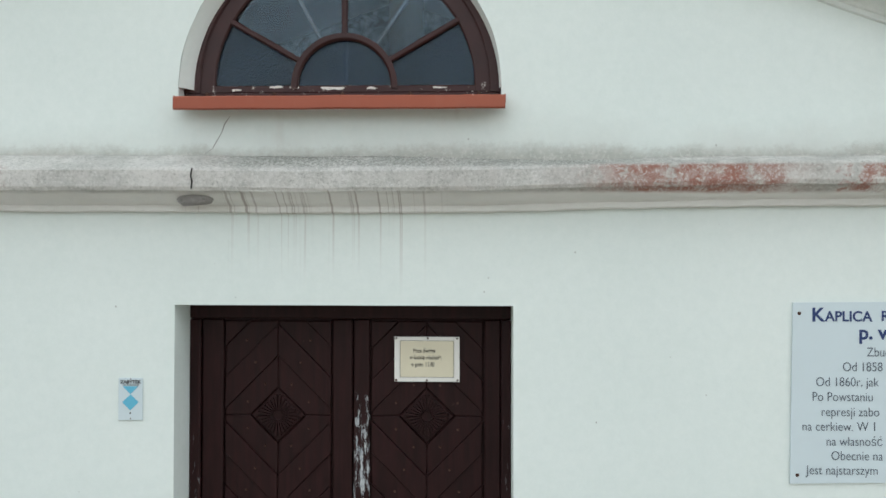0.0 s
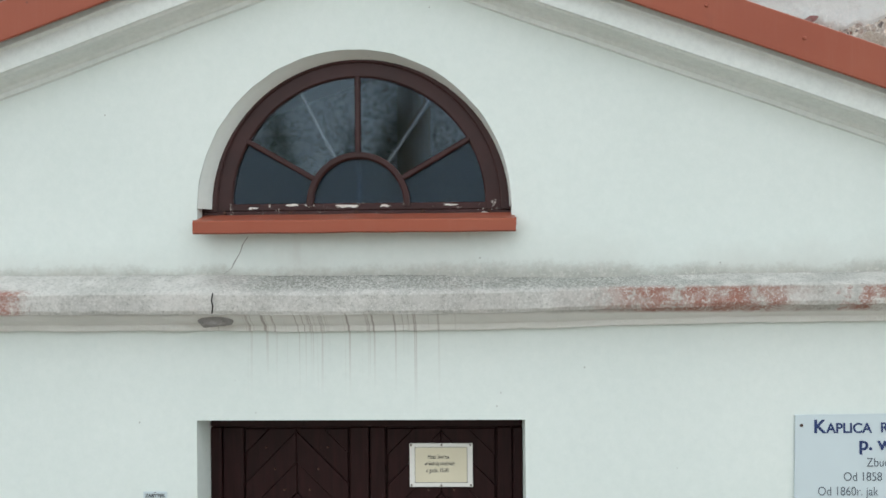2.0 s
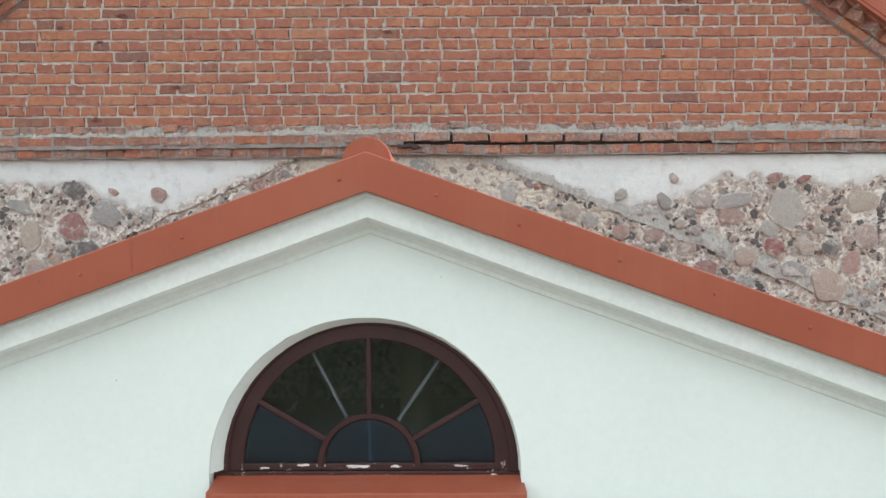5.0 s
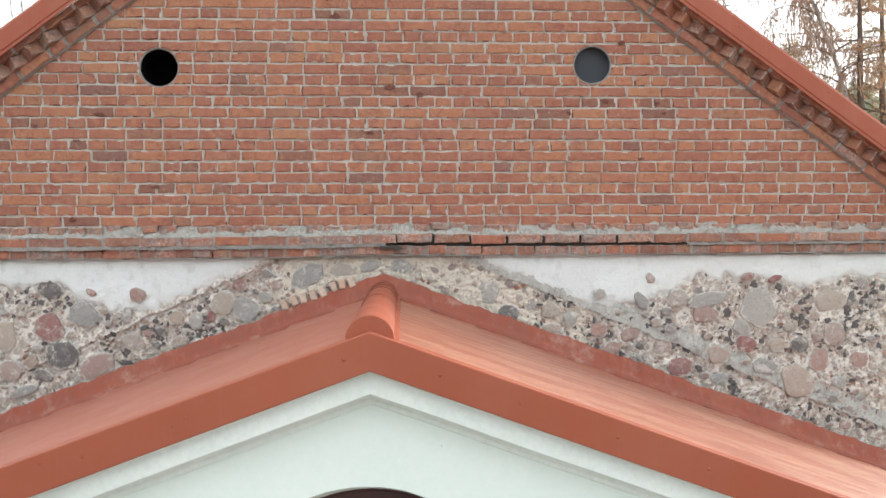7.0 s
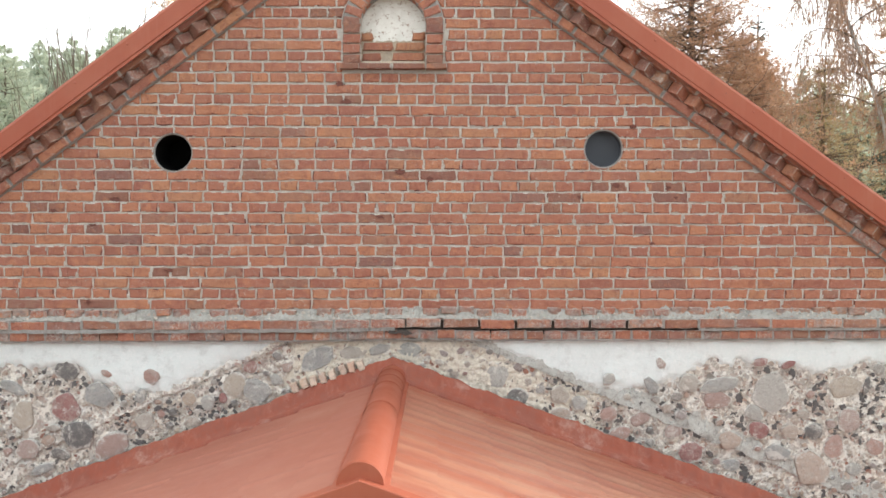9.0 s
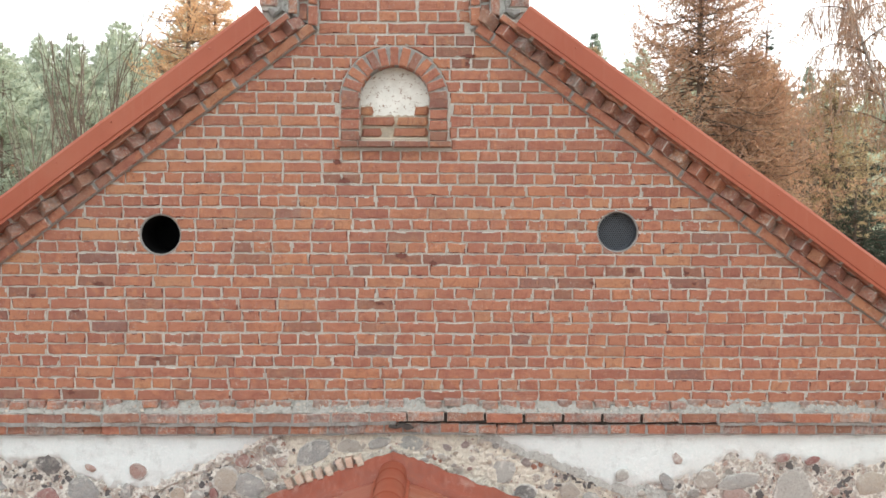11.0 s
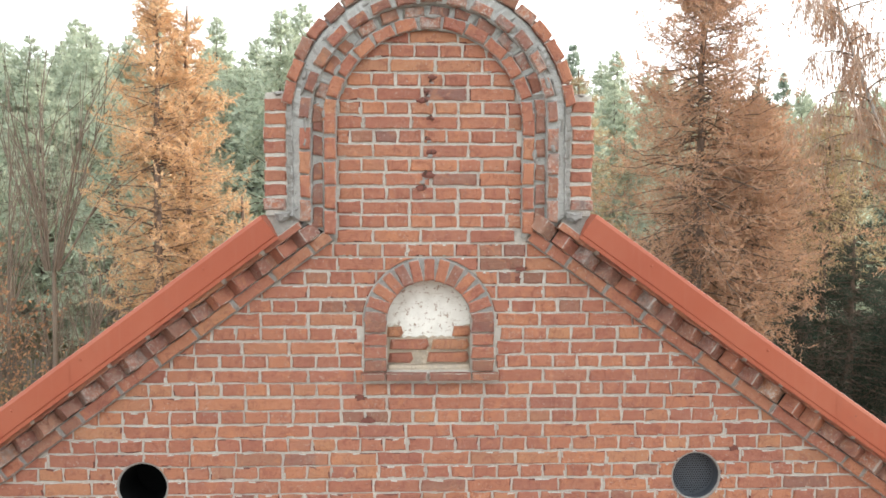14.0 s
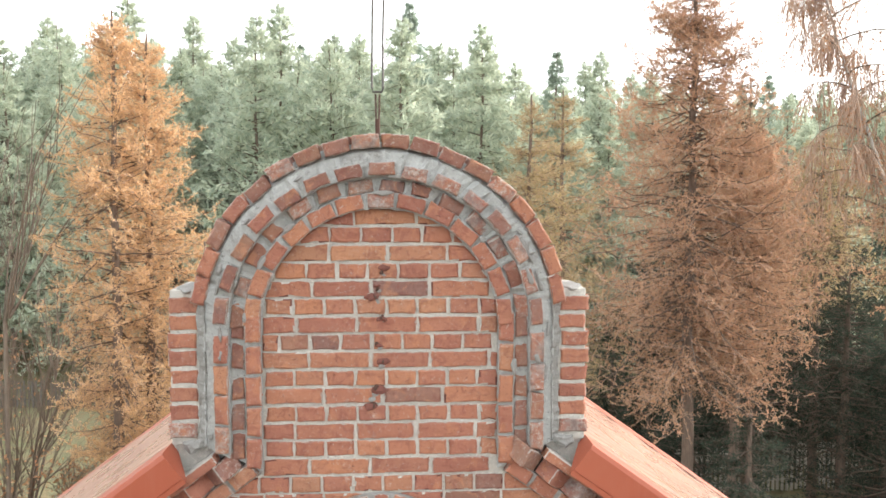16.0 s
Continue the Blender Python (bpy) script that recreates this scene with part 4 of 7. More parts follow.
def double_door():
    d = thing("door_1", "dark brown panelled double door with diamond boards, paint flaking", "door", kind="structure")
    y = -2.43
    for name, x0, x1, z0, z1 in (("door_jamb", DOOR_L, DOOR_L + 0.05, 0.10, DOOR_T - 0.072), ("door_jamb", DOOR_R - 0.045, DOOR_R, 0.10, DOOR_T - 0.072), ("door_head", DOOR_L, DOOR_R, DOOR_T - 0.07, DOOR_T)):
        part(name, boxed(x0, x1, y - 0.02, y + 0.08, z0, z1, 0.006), M_DOORFRAME, d, "flaking dark brown door frame")
    for side, x0, x1 in (("west", DOOR_L + 0.052, 0.004), ("east", 0.010, DOOR_R - 0.047)):
        p0, p1 = (-0.584, -0.087) if side == "west" else (0.085, 0.600)
        cx, cz, top, bot = (p0 + p1) / 2, 1.693, 2.122, 0.30
        stile = M_DOORWORN if side == "east" else M_DOOR
        leaf = part("door_leaf", boxed(x0, x1, y + 0.022, y + 0.06, 0.13, DOOR_T - 0.072), M_DOOR, d)
        part("stile", boxed(x0, p0 - 0.002, y, y + 0.05, 0.13, DOOR_T - 0.074, 0.005), stile, leaf, "flaking white-worn stile" if side == "east" else "")
        part("stile", boxed(p1 + 0.002, x1, y, y + 0.05, 0.13, DOOR_T - 0.074, 0.005), M_DOOR, leaf)
        part("rail", boxed(p0 + 0.001, p1 - 0.001, y + 0.001, y + 0.05, top + 0.003, DOOR_T - 0.074, 0.004), M_DOOR, leaf)
        part("rail", boxed(p0 + 0.001, p1 - 0.001, y + 0.001, y + 0.05, 0.13, bot - 0.003, 0.004), M_DOOR, leaf)
        rect = [(p0 + 0.006, bot), (p1 - 0.006, bot), (p1 - 0.006, top), (p0 + 0.006, top)]
        for sx in (-1, 1):
            for sz in (-1, 1):
                quad = clip(clip(rect, -sx, 0, -sx * cx - 0.0004), 0, -sz, -sz * cz - 0.0004)
                lo = 0.128
                k = 0
                while lo < 1.9:
                    hi = lo + 0.143
                    poly = clip(clip(quad, -sx, -sz, -(sx * cx + sz * cz) - lo - 0.0008), sx, sz, (sx * cx + sz * cz) + hi)
                    if len(poly) >= 3:
                        v, f = chamfered(poly, y + 0.008 - 0.009 * (k % 2), y + 0.03, 0.0045)
                        raw("board", v, f, M_DOOR, leaf)
                        mid = (lo + hi) / 2
                        for t in (0.3, 0.7):
                            nx, nz = cx + sx * mid * t, cz + sz * mid * (1 - t)
                            if p0 + 0.03 < nx < p1 - 0.03 and bot + 0.03 < nz < top - 0.03:
                                head("nail", leaf, M_IRON, nx, y + 0.009 - 0.009 * (k % 2), nz, 0.0065, 0.9)
                    lo = hi
                    k += 1
        # carved diamond rosette: fan of ribs in a raised rim
        r = 0.124
        v, f = chamfered([(cx - r, cz), (cx, cz - r), (cx + r, cz), (cx, cz + r)], y + 0.008, y + 0.03, 0.006)
        rose = raw("rosette", v, f, M_DOOR, leaf, "carved diamond rosette with radiating ribs")
        for i in range(28):
            a = 2 * math.pi * (i + 0.5) / 28
            out = 0.86 * r / (abs(math.cos(a)) + abs(math.sin(a)))
            w0, w1 = 0.002, 0.0062
            ca, sa = math.cos(a), math.sin(a)
            poly = [(cx + 0.022 * ca + w0 * sa, cz + 0.022 * sa - w0 * ca), (cx + out * ca + w1 * sa, cz + out * sa - w1 * ca), (cx + out * ca - w1 * sa, cz + out * sa + w1 * ca), (cx + 0.022 * ca - w0 * sa, cz + 0.022 * sa + w0 * ca)]
            v, f = chamfered(poly, y - 0.004, y + 0.012, 0.004)
            raw("rib", v, f, M_DOOR, rose)


double_door()


def signs():
    # service notice on the door
    s = thing("notice_sign", "cream service notice in a white border, pinned on the door", "sign", at=(0.343, -2.436, 1.952))
    part("card", boxed(-0.147, 0.147, -0.004, 0.004, -0.101, 0.101, 0.001), M_FADE, s)
    part("print", boxed(-0.121, 0.121, -0.0052, -0.0045, -0.080, 0.084), M_PAPER, s, "faded cream printed field")
    for a, b, c, e in ((-0.122, 0.122, 0.083, 0.0845), (-0.122, 0.122, -0.0815, -0.080), (-0.122, -0.1205, -0.081, 0.084), (0.1205, 0.122, -0.081, 0.084)):
        part("border_line", boxed(a, b, -0.0064, -0.0056, c, e), M_INK, s)
    for text, x, z in (("Msza Święta", -0.012, 0.030), ("w każdą niedzielę", -0.006, 0.000), ("o godz. 15.00", -0.018, -0.032)):
        wording(text, 0.026, M_INK, s, x, z, -0.0062, align="CENTER", squeeze=0.74)
    for x, z in ((-0.139, 0.094), (0.003, 0.094), (0.136, 0.094), (-0.139, -0.094), (0.0, -0.095), (0.138, -0.094)):
        part("pin", dome(bmesh.new(), x, -0.004, z, 0.005), M_IRON, s)
    # monument plate
    s = thing("monument_plate", "small white enamel plate with a light blue shield, on white plaster", "sign", at=(-0.925, FRONT - 0.004, 1.80))
    part("plate", boxed(-0.053, 0.053, -0.002, 0.002, -0.094, 0.088, 0.0008), M_PLATE, s)
    tri = lambda *p: slab([list(p)], -0.0036, -0.0026)  # noqa: E731
    part("shield_top", tri((-0.034, 0.052), (0.034, 0.052), (0.0, 0.018)), M_CYAN, s, "light blue triangle")
    part("shield_diamond", tri((-0.036, -0.016), (0.0, 0.018 - 0.001), (0.036, -0.016), (0.0, -0.052)), M_CYAN, s, "light blue diamond")
    wording("ZABYTEK", 0.021, M_INK, s, 0.0, 0.064, -0.0030, align="CENTER", bold=0.0005)
    part("small_print", boxed(-0.036, 0.036, -0.0034, -0.0026, 0.056, 0.059), M_INK, s)
    part("small_print", boxed(-0.004, 0.004, -0.0034, -0.0026, -0.066, -0.060), M_INK, s)
    for z in (0.084, -0.088):
        part("pin", dome(bmesh.new(), 0, -0.002, z, 0.003), M_IRON, s)
    # history board
    s = thing("history_board", "pale blue information board with navy lettering screwed to the wall", "sign", at=(1.878, FRONT - 0.006, 1.465))
    w, h = 1.06, 0.757
    tilt = 0.016
    part("board", slab([[(0, 0), (w, 0.02), (w + tilt, h + 0.012), (tilt, h)]], -0.004, 0.004), M_PLATE, s)
    for x, z in ((0.042, 0.712), (0.03, 0.036)):
        p = part("screw", dome(bmesh.new(), x, -0.004, z, 0.008), M_IRON, s)
    mid = 0.58
    wording("K", 0.080, M_NAVY, s, 0.092, 0.680, -0.0052, bold=0.002)
    wording("APLICA", 0.060, M_NAVY, s, 0.148, 0.680, -0.0052, bold=0.0012, squeeze=0.98)
    wording("R", 0.060, M_NAVY, s, 0.378, 0.682, -0.0052, bold=0.0012)
    wording("p. w", 0.082, M_NAVY, s, 0.286, 0.606, -0.0052, bold=0.002)
    rows = (("Zbud", 0.318, 0.533), ("Od 1858", 0.218, 0.471), ("Od 1860r. jak", 0.107, 0.408), ("Po Powstaniu", 0.091, 0.346), ("represji zabo", 0.128, 0.283), ("na cerkiew. W 1", 0.049, 0.222), ("na własność", 0.148, 0.160), ("Obecnie na", 0.168, 0.100), ("Jest najstarszym", 0.066, 0.040))
    for text, x, z in rows:
        wording(text, 0.055, M_PRINT, s, x, z, -0.0052, squeeze=0.84, bold=-0.0006)
        e = 2 * mid - x - 0.05
        if e > 0.50:
            part("print_line", boxed(0.50, e, -0.0052, -0.0046, z + 0.002, z + 0.026), M_PRINT, s)
    for z, e, hgt in ((0.680, 0.98, 0.04), (0.606, 0.84, 0.04)):
        part("print_line", boxed(0.50, e, -0.0052, -0.0046, z, z + hgt), M_NAVY, s)


signs()


# ---- main roof, rod ----
def main_roof():
    roof = thing("roof_main", "steep red sheet metal roof with folded verge strips", "roof", kind="structure")
    depth = 3.7
    for s in (-1, 1):
        k = {-1: 0.742, 1: 0.712}[s]
        z0 = {-1: 8.488, 1: 8.470}[s]
        at = lambda x: z0 - k * x  # noqa: E731
        sx, ex = 0.0, 5.0
        n, ny = 28, int(depth / 0.183 * 4)
        vs, fs = [], []
        for i in range(n + 1):
            x = sx + (ex - sx) * i / n
            for j in range(ny + 1):
                y = 0.05 + depth * j / ny
                vs.append((s * x, y, at(x) - {-1: 0.09, 1: 0.105}[s] + 0.010 * math.cos(y / 0.183 * 2 * math.pi) - 0.012 * (i % 2)))
        for i in range(n):
            for j in range(ny):
                a = i * (ny + 1) + j
                q = (a, a + 1, a + ny + 2, a + ny + 1)
                fs.append(q if s < 0 else q[::-1])
        raw("roof_sheet", vs, fs, M_ROOFTOP, roof, "glossy red rippled roof sheet", smooth=True)
        for y, t in ((-0.165, 1), (depth + 0.05, -1)):
            prof = [(-0.182, y + 0.02), (-0.188, y), (-0.160, y), (-0.155, y - 0.006 * t), (-0.012, y - 0.006 * t), (0.012, y + 0.004), (0.016, y + 0.02 * t), (0.016, y + 0.16 * t), (0.0, y + 0.22 * t)]
            start = 0.935 if t > 0 else 0.0
            laps = ((start, 2.0), (1.995, 3.55), (3.545, ex)) if s < 0 else ((start, 2.35), (2.345, 3.9), (3.895, ex))
            for m, (a, b) in enumerate(laps):
                # the upper end is cut square to the slope
                cut = lambda i, dz: a + (b - a) * i / 5 + (0.5 * dz if i == 0 and m == 0 and t > 0 else 0.0)  # noqa: E731
                place = lambda i, x, dz, yy: (s * x, yy - 0.003 * (m % 2), at(x) + dz - (0.10 if t < 0 else 0.0) + 0.006 * noise.noise((x * 1.3, s, 9)))  # noqa: E731
                st = [(lambda i: (lambda dz, yy: place(i, cut(i, dz), dz, yy)))(i) for i in range(6)]
                f = part("verge_strip", sweep(prof, st), M_METAL, roof, "red folded metal verge strip")
                if t > 0 and m == 0:
                    ends = [st[0](dz, yy) for dz, yy in prof]
                    raw("end_plate", ends, [tuple(range(len(ends)))], M_METAL, f)
                if t > 0:
                    for x in (a + 0.32, a + 1.0):
                        head("screw", f, M_METAL, s * x, y - 0.009, at(x) - 0.05, 0.008)
    ring = [(math.cos(radians(a)), math.sin(radians(a))) for a in range(-10, 191, 20)]
    cap = sweep(ring, [(lambda y: (lambda c, d: (0.10 * c, y, 8.45 + 0.10 * d)))(y) for y in (0.375, 1.5, 2.7, 3.86)])
    part("ridge_cap", cap, M_ROOF, roof, "half-round red metal ridge cap", smooth=True)
    back = [(-4.9, -0.05), (-4.9, 4.75), (0, 8.30), (4.9, 4.75), (4.9, -0.05)]
    tagged(part("wall_back", slab([back], 3.5, 3.8), M_BRICK), "plain red brick rear gable wall", "wall", kind="structure")
    for name, s in (("wall_nave_west", -1), ("wall_nave_east", 1)):
        tagged(part(name, boxed(*sorted((s * 4.25, s * 4.6)), 0.46, 3.49, -0.05, 4.80), M_RUBBLE), "fieldstone side wall of the nave", "wall", kind="structure")


main_roof()


def lightning_rod():
    r = thing("lightning_rod", "rusty iron bracket with two upright wires on the parapet", "lightning rod", at=(-0.013, 0.10, 9.17))
    bm = tube(bmesh.new(), [(0, 0, -0.03), (0, 0, 0.10)], 0.011, 8)
    for s in (-1, 1):
        tube(bm, [(s * 0.006, 0, 0.06), (s * 0.009, 0, 0.212)], 0.0045, 6)
    part("bracket", bm, M_IRON, r, "rusty iron bracket")
    bm = tube(bmesh.new(), [(-0.018, 0, 1.7), (-0.020, 0, 0.80), (-0.026, 0, 0.24), (-0.021, 0, 0.222), (0.019, 0, 0.222), (0.025, 0, 0.24), (0.024, 0, 0.45), (0.034, 0, 0.80), (0.040, 0, 1.7)], 0.0055, 6)
    part("wire", bm, M_WIRE, r, "two thin upright wires")


lightning_rod()


# ---- trees ----
def bars(p, q, r0, r1, sides=3):
    """Thin tapered bars from p to q (arrays), as verts and quads."""
    d = q - p
    d /= np.linalg.norm(d, axis=1, keepdims=True) + 1e-9
    ref = np.where(np.abs(d[:, 2:3]) > 0.9, np.array([[1.0, 0, 0]]), np.array([[0, 0, 1.0]]))
    u = np.cross(d, ref)
    u /= np.linalg.norm(u, axis=1, keepdims=True) + 1e-9
    w = np.cross(d, u)
    n = len(p)
    ang = 2 * np.pi * np.arange(sides) / sides
    ring = np.cos(ang)[None, :, None] * u[:, None, :] + np.sin(ang)[None, :, None] * w[:, None, :]
    a = p[:, None, :] + ring * np.reshape(r0, (-1, 1, 1))
    b = q[:, None, :] + ring * np.reshape(r1, (-1, 1, 1))
    verts = np.concatenate([a, b], 1).reshape(-1, 3)
    base = (np.arange(n) * 2 * sides)[:, None, None]
    k = np.arange(sides)
    quad = np.stack([k, (k + 1) % sides, sides + (k + 1) % sides, sides + k], 1)[None]
    return verts, (base + quad).reshape(-1, 4)


def tufts(p, d, length, width, rs):
    """Small kite-shaped needle or leaf tufts at p, pointing along d."""
    d = d / (np.linalg.norm(d, axis=1, keepdims=True) + 1e-9)
    side = np.cross(d, rs.normal(size=d.shape))
    side /= np.linalg.norm(side, axis=1, keepdims=True) + 1e-9
    l, w = np.reshape(length, (-1, 1)), np.reshape(width, (-1, 1))
    verts = np.stack([p, p + d * l * 0.45 + side * w, p + d * l, p + d * l * 0.45 - side * w], 1).reshape(-1, 3)
    return verts, np.arange(len(p) * 4).reshape(-1, 4)


def quads(name, chunks, mat, parent, label="", smooth=False):
    verts, faces, n = [], [], 0
    for v, f in chunks:
        verts.append(v)
        faces.append(f + n)
        n += len(v)
    verts, faces = np.concatenate(verts), np.concatenate(faces)
    me = bpy.data.meshes.new(name)
    me.vertices.add(len(verts))
    me.vertices.foreach_set("co", verts.astype(np.float32).ravel())
    me.loops.add(faces.size)
    me.loops.foreach_set("vertex_index", faces.astype(np.int32).ravel())
    me.polygons.add(len(faces))
    me.polygons.foreach_set("loop_start", np.arange(0, faces.size, 4, dtype=np.int32))
    me.update(calc_edges=True)
    me.validate()
    return link(name, me, mat, parent, label, smooth)


def trunk_chunk(height, r0, lean, rs, top=0.02):
    z = np.linspace(0, height, 15)
    wob = np.cumsum(rs.normal(size=(15, 2)) * lean, 0)
    pts = np.c_[wob, z]
    rad = r0 * (1 - z / height) ** 0.8 + top
    chunk = bars(pts[:-1], pts[1:] + (pts[1:] - pts[:-1]) * 0.03, rad[:-1], rad[1:], 8)
    return chunk, lambda h: np.stack([np.interp(h, z, pts[:, 0]), np.interp(h, z, pts[:, 1]), h], -1)


def conifer(name, label, height, spread, low, n_branch, n_twig, n_tuft, size, mat, seed, droop=0.15, lift=0.35, peak=0.3, ragged=0.5, category="tree", group="", twig_len=0.34, trunk=0.13, slim=0.115, full=0.75, brush=0.0, loose=0.38, twig=None):
    """A conifer with tapered trunk, drooping limbs, twigs, and needle tufts along the twigs."""
    rs = np.random.RandomState(seed)
    tree = thing(name, label, category, group)
    chunk, spine = trunk_chunk(height, trunk, 0.03 * height / 12, rs)
    t = np.sort(rs.rand(n_branch)) ** 0.9
    h = low + (height * 0.985 - low) * t
    shape = np.where(t < peak, 0.72 + 0.28 * t / peak, ((1 - t) / (1 - peak)) ** full)
    length = spread * shape * (1 - ragged * rs.rand(n_branch)) + 0.12
    az = np.arange(n_branch) * 2.39996 + rs.normal(size=n_branch) * 0.4
    out = np.stack([np.cos(az), np.sin(az), np.zeros(n_branch)], -1)
    rise = lift * (t - 0.35) + rs.normal(size=n_branch) * (0.24 if loose < 0.5 else 0.30)
    s = np.linspace(0, 1, 6)
    base = spine(h)
    curve = base[:, None, :] + out[:, None, :] * (length[:, None] * s)[:, :, None]
    curve[:, :, 2] += length[:, None] * (rise[:, None] * s - droop * s ** 2 + droop * 1.1 * s ** 4)
    curve += rs.normal(size=curve.shape) * 0.02 * length[:, None, None] * s[None, :, None]
    p, q = curve[:, :-1].reshape(-1, 3), curve[:, 1:].reshape(-1, 3)
    rb = (0.008 + (0.014 if loose < 0.5 else 0.009) * length)[:, None] * (1.02 - s)[None, :]
    limbs = bars(p, q, rb[:, :-1].ravel(), rb[:, 1:].ravel())
    # twigs on alternating sides
    u = 0.12 + 0.88 * (np.arange(n_twig)[None, :] + rs.rand(n_branch, n_twig)) / n_twig
    idx = np.minimum((u * 5).astype(int), 4)
    fr = u * 5 - idx
    bi = np.arange(n_branch)[:, None]
    root = curve[bi, idx] * (1 - fr)[..., None] + curve[bi, idx + 1] * fr[..., None]
    along = curve[bi, idx + 1] - curve[bi, idx]
    along /= np.linalg.norm(along, axis=-1, keepdims=True) + 1e-9
    flip = np.where((np.arange(n_twig)[None, :] + rs.randint(0, 2, (n_branch, 1))) % 2, 1.0, -1.0)
    across = np.stack([-out[:, 1], out[:, 0], np.zeros(n_branch)], -1)[:, None, :] * flip[..., None]
    d = along * 0.75 + across * (0.75 * rs.rand(n_branch, n_twig, 1) + 0.25) + rs.normal(size=root.shape) * loose
    d[..., 2] += brush * (0.35 + 0.5 * rs.rand(n_branch, n_twig)) - droop * 0.9
    d /= np.linalg.norm(d, axis=-1, keepdims=True) + 1e-9
    tl = twig_len * (0.25 + 0.75 * (1 - 0.75 * u)) * length[:, None] * (0.6 + 0.6 * rs.rand(n_branch, n_twig)) + 0.06
    root, d, tl = root.reshape(-1, 3), d.reshape(-1, 3), tl.ravel()
    tip = root + d * tl[:, None]
    twigs = bars(root, tip, np.full(len(tl), 0.006), np.full(len(tl), 0.002))
    # tufts along the twigs
    f = (np.arange(n_tuft)[None, :] + rs.rand(len(tl), n_tuft)) / n_tuft
    at = root[:, None, :] + d[:, None, :] * (tl[:, None] * f)[..., None]
    if brush:
        at[..., 2] += 0.10 * (tl[:, None] * f ** 2)
    dirs = d[:, None, :] * (0.5 if brush else 0.7) + rs.normal(size=at.shape) * 0.55
    dirs[..., 2] += 0.15
    n = at.shape[0] * n_tuft
    fit = np.repeat(np.minimum(1.0, 0.35 + 0.65 * length / (0.4 * spread)), n_twig * n_tuft)
    needles = tufts(at.reshape(-1, 3), dirs.reshape(-1, 3), size * fit * (0.7 + 0.6 * rs.rand(n)), size * fit * slim * (0.7 + 0.6 * rs.rand(n)), rs)
    quads("trunk", [chunk, limbs], M_TRUNK, tree, smooth=True)
    quads("crown", [needles], mat, tree)
    if size < 0.3:
        quads("twig_work", [twigs], twig or M_TRUNK, tree)
    return tree


def bare_tree(name, label, height, stems, spread, seed, mat, depth=4, leaf=None, leaf_size=0.06, n_leaf=0, category="tree", group="", thick=0.07, crotch=0.0, wild=1.0):
    """A leafless tree or bush: stems that fork again and again, from the ground or from a short trunk."""
    rs = np.random.RandomState(seed)
    tree = thing(name, label, category, group)
    P, Q, R0, R1, L, tips = [], [], [], [], [], []
    todo = []
    if crotch:
        P.append(np.zeros(3)), Q.append(np.array([0.05, 0.0, crotch])), R0.append(thick * 2.2), R1.append(thick * 1.6), L.append(0)
    for i in range(stems):
        a, tilt = 2.4 * i + rs.rand(), (spread * (0.15 + 0.85 * rs.rand()) if stems > 1 else 0.04)
        todo.append((np.array([0.12 * np.cos(a), 0.12 * np.sin(a), crotch]) * np.array([stems > 1, stems > 1, 1]), np.array([np.cos(a) * tilt, np.sin(a) * tilt, 1.0]), height * (0.45 + 0.25 * rs.rand()), thick * (0.6 + 0.5 * rs.rand()), 0))
    while todo:
        p, d, l, r, lev = todo.pop()
        d = d / np.linalg.norm(d)
        n = 6 if lev < 2 else 3
        for k in range(n):
            d = d + rs.normal(size=3) * (0.07 if lev < 2 else 0.13) * wild + np.array([0, 0, 0.05 if lev else 0.0])
            d /= np.linalg.norm(d)
            q = p + d * l / n
            P.append(p), Q.append(q), L.append(lev), R0.append(r * (1 - 0.55 * k / n)), R1.append(r * (1 - 0.55 * (k + 1) / n))
            if lev < depth and (k > 0 or lev > 0):
                for _ in range(2 if lev < 2 and wild > 0.8 else rs.randint(1, 3)):
                    e = d + rs.normal(size=3) * 0.42 * (0.4 + 0.6 * wild)
                    todo.append((q, e, l * (0.38 + 0.25 * rs.rand()), max(0.004, r * (0.42 - 0.05 * lev)), lev + 1))
            p = q
        tips.append((p, d))
    P, Q, R0, R1, L = np.array(P), np.array(Q), np.array(R0), np.array(R1), np.array(L)
    quads("stem", [bars(P[L == 0], Q[L == 0], R0[L == 0], R1[L == 0], 7)], mat, tree, smooth=True)
    tagged(quads("branch_work", [bars(P[L > 0], Q[L > 0], R0[L > 0], R1[L > 0], 4)], mat, tree, smooth=True), kind="stuff")
    if n_leaf:
        pts = np.array([t[0] for t in tips])
        ds = np.array([t[1] for t in tips])
        pick = rs.randint(0, len(pts), n_leaf)
        at = pts[pick] - ds[pick] * rs.rand(n_leaf, 1) * 0.5
        quads("leaves", [tufts(at, rs.normal(size=(n_leaf, 3)) + np.array([0, 0, -0.4]), leaf_size * (0.6 + 0.8 * rs.rand(n_leaf)), leaf_size * 0.35 * np.ones(n_leaf), rs)], leaf, tree)
    return tree


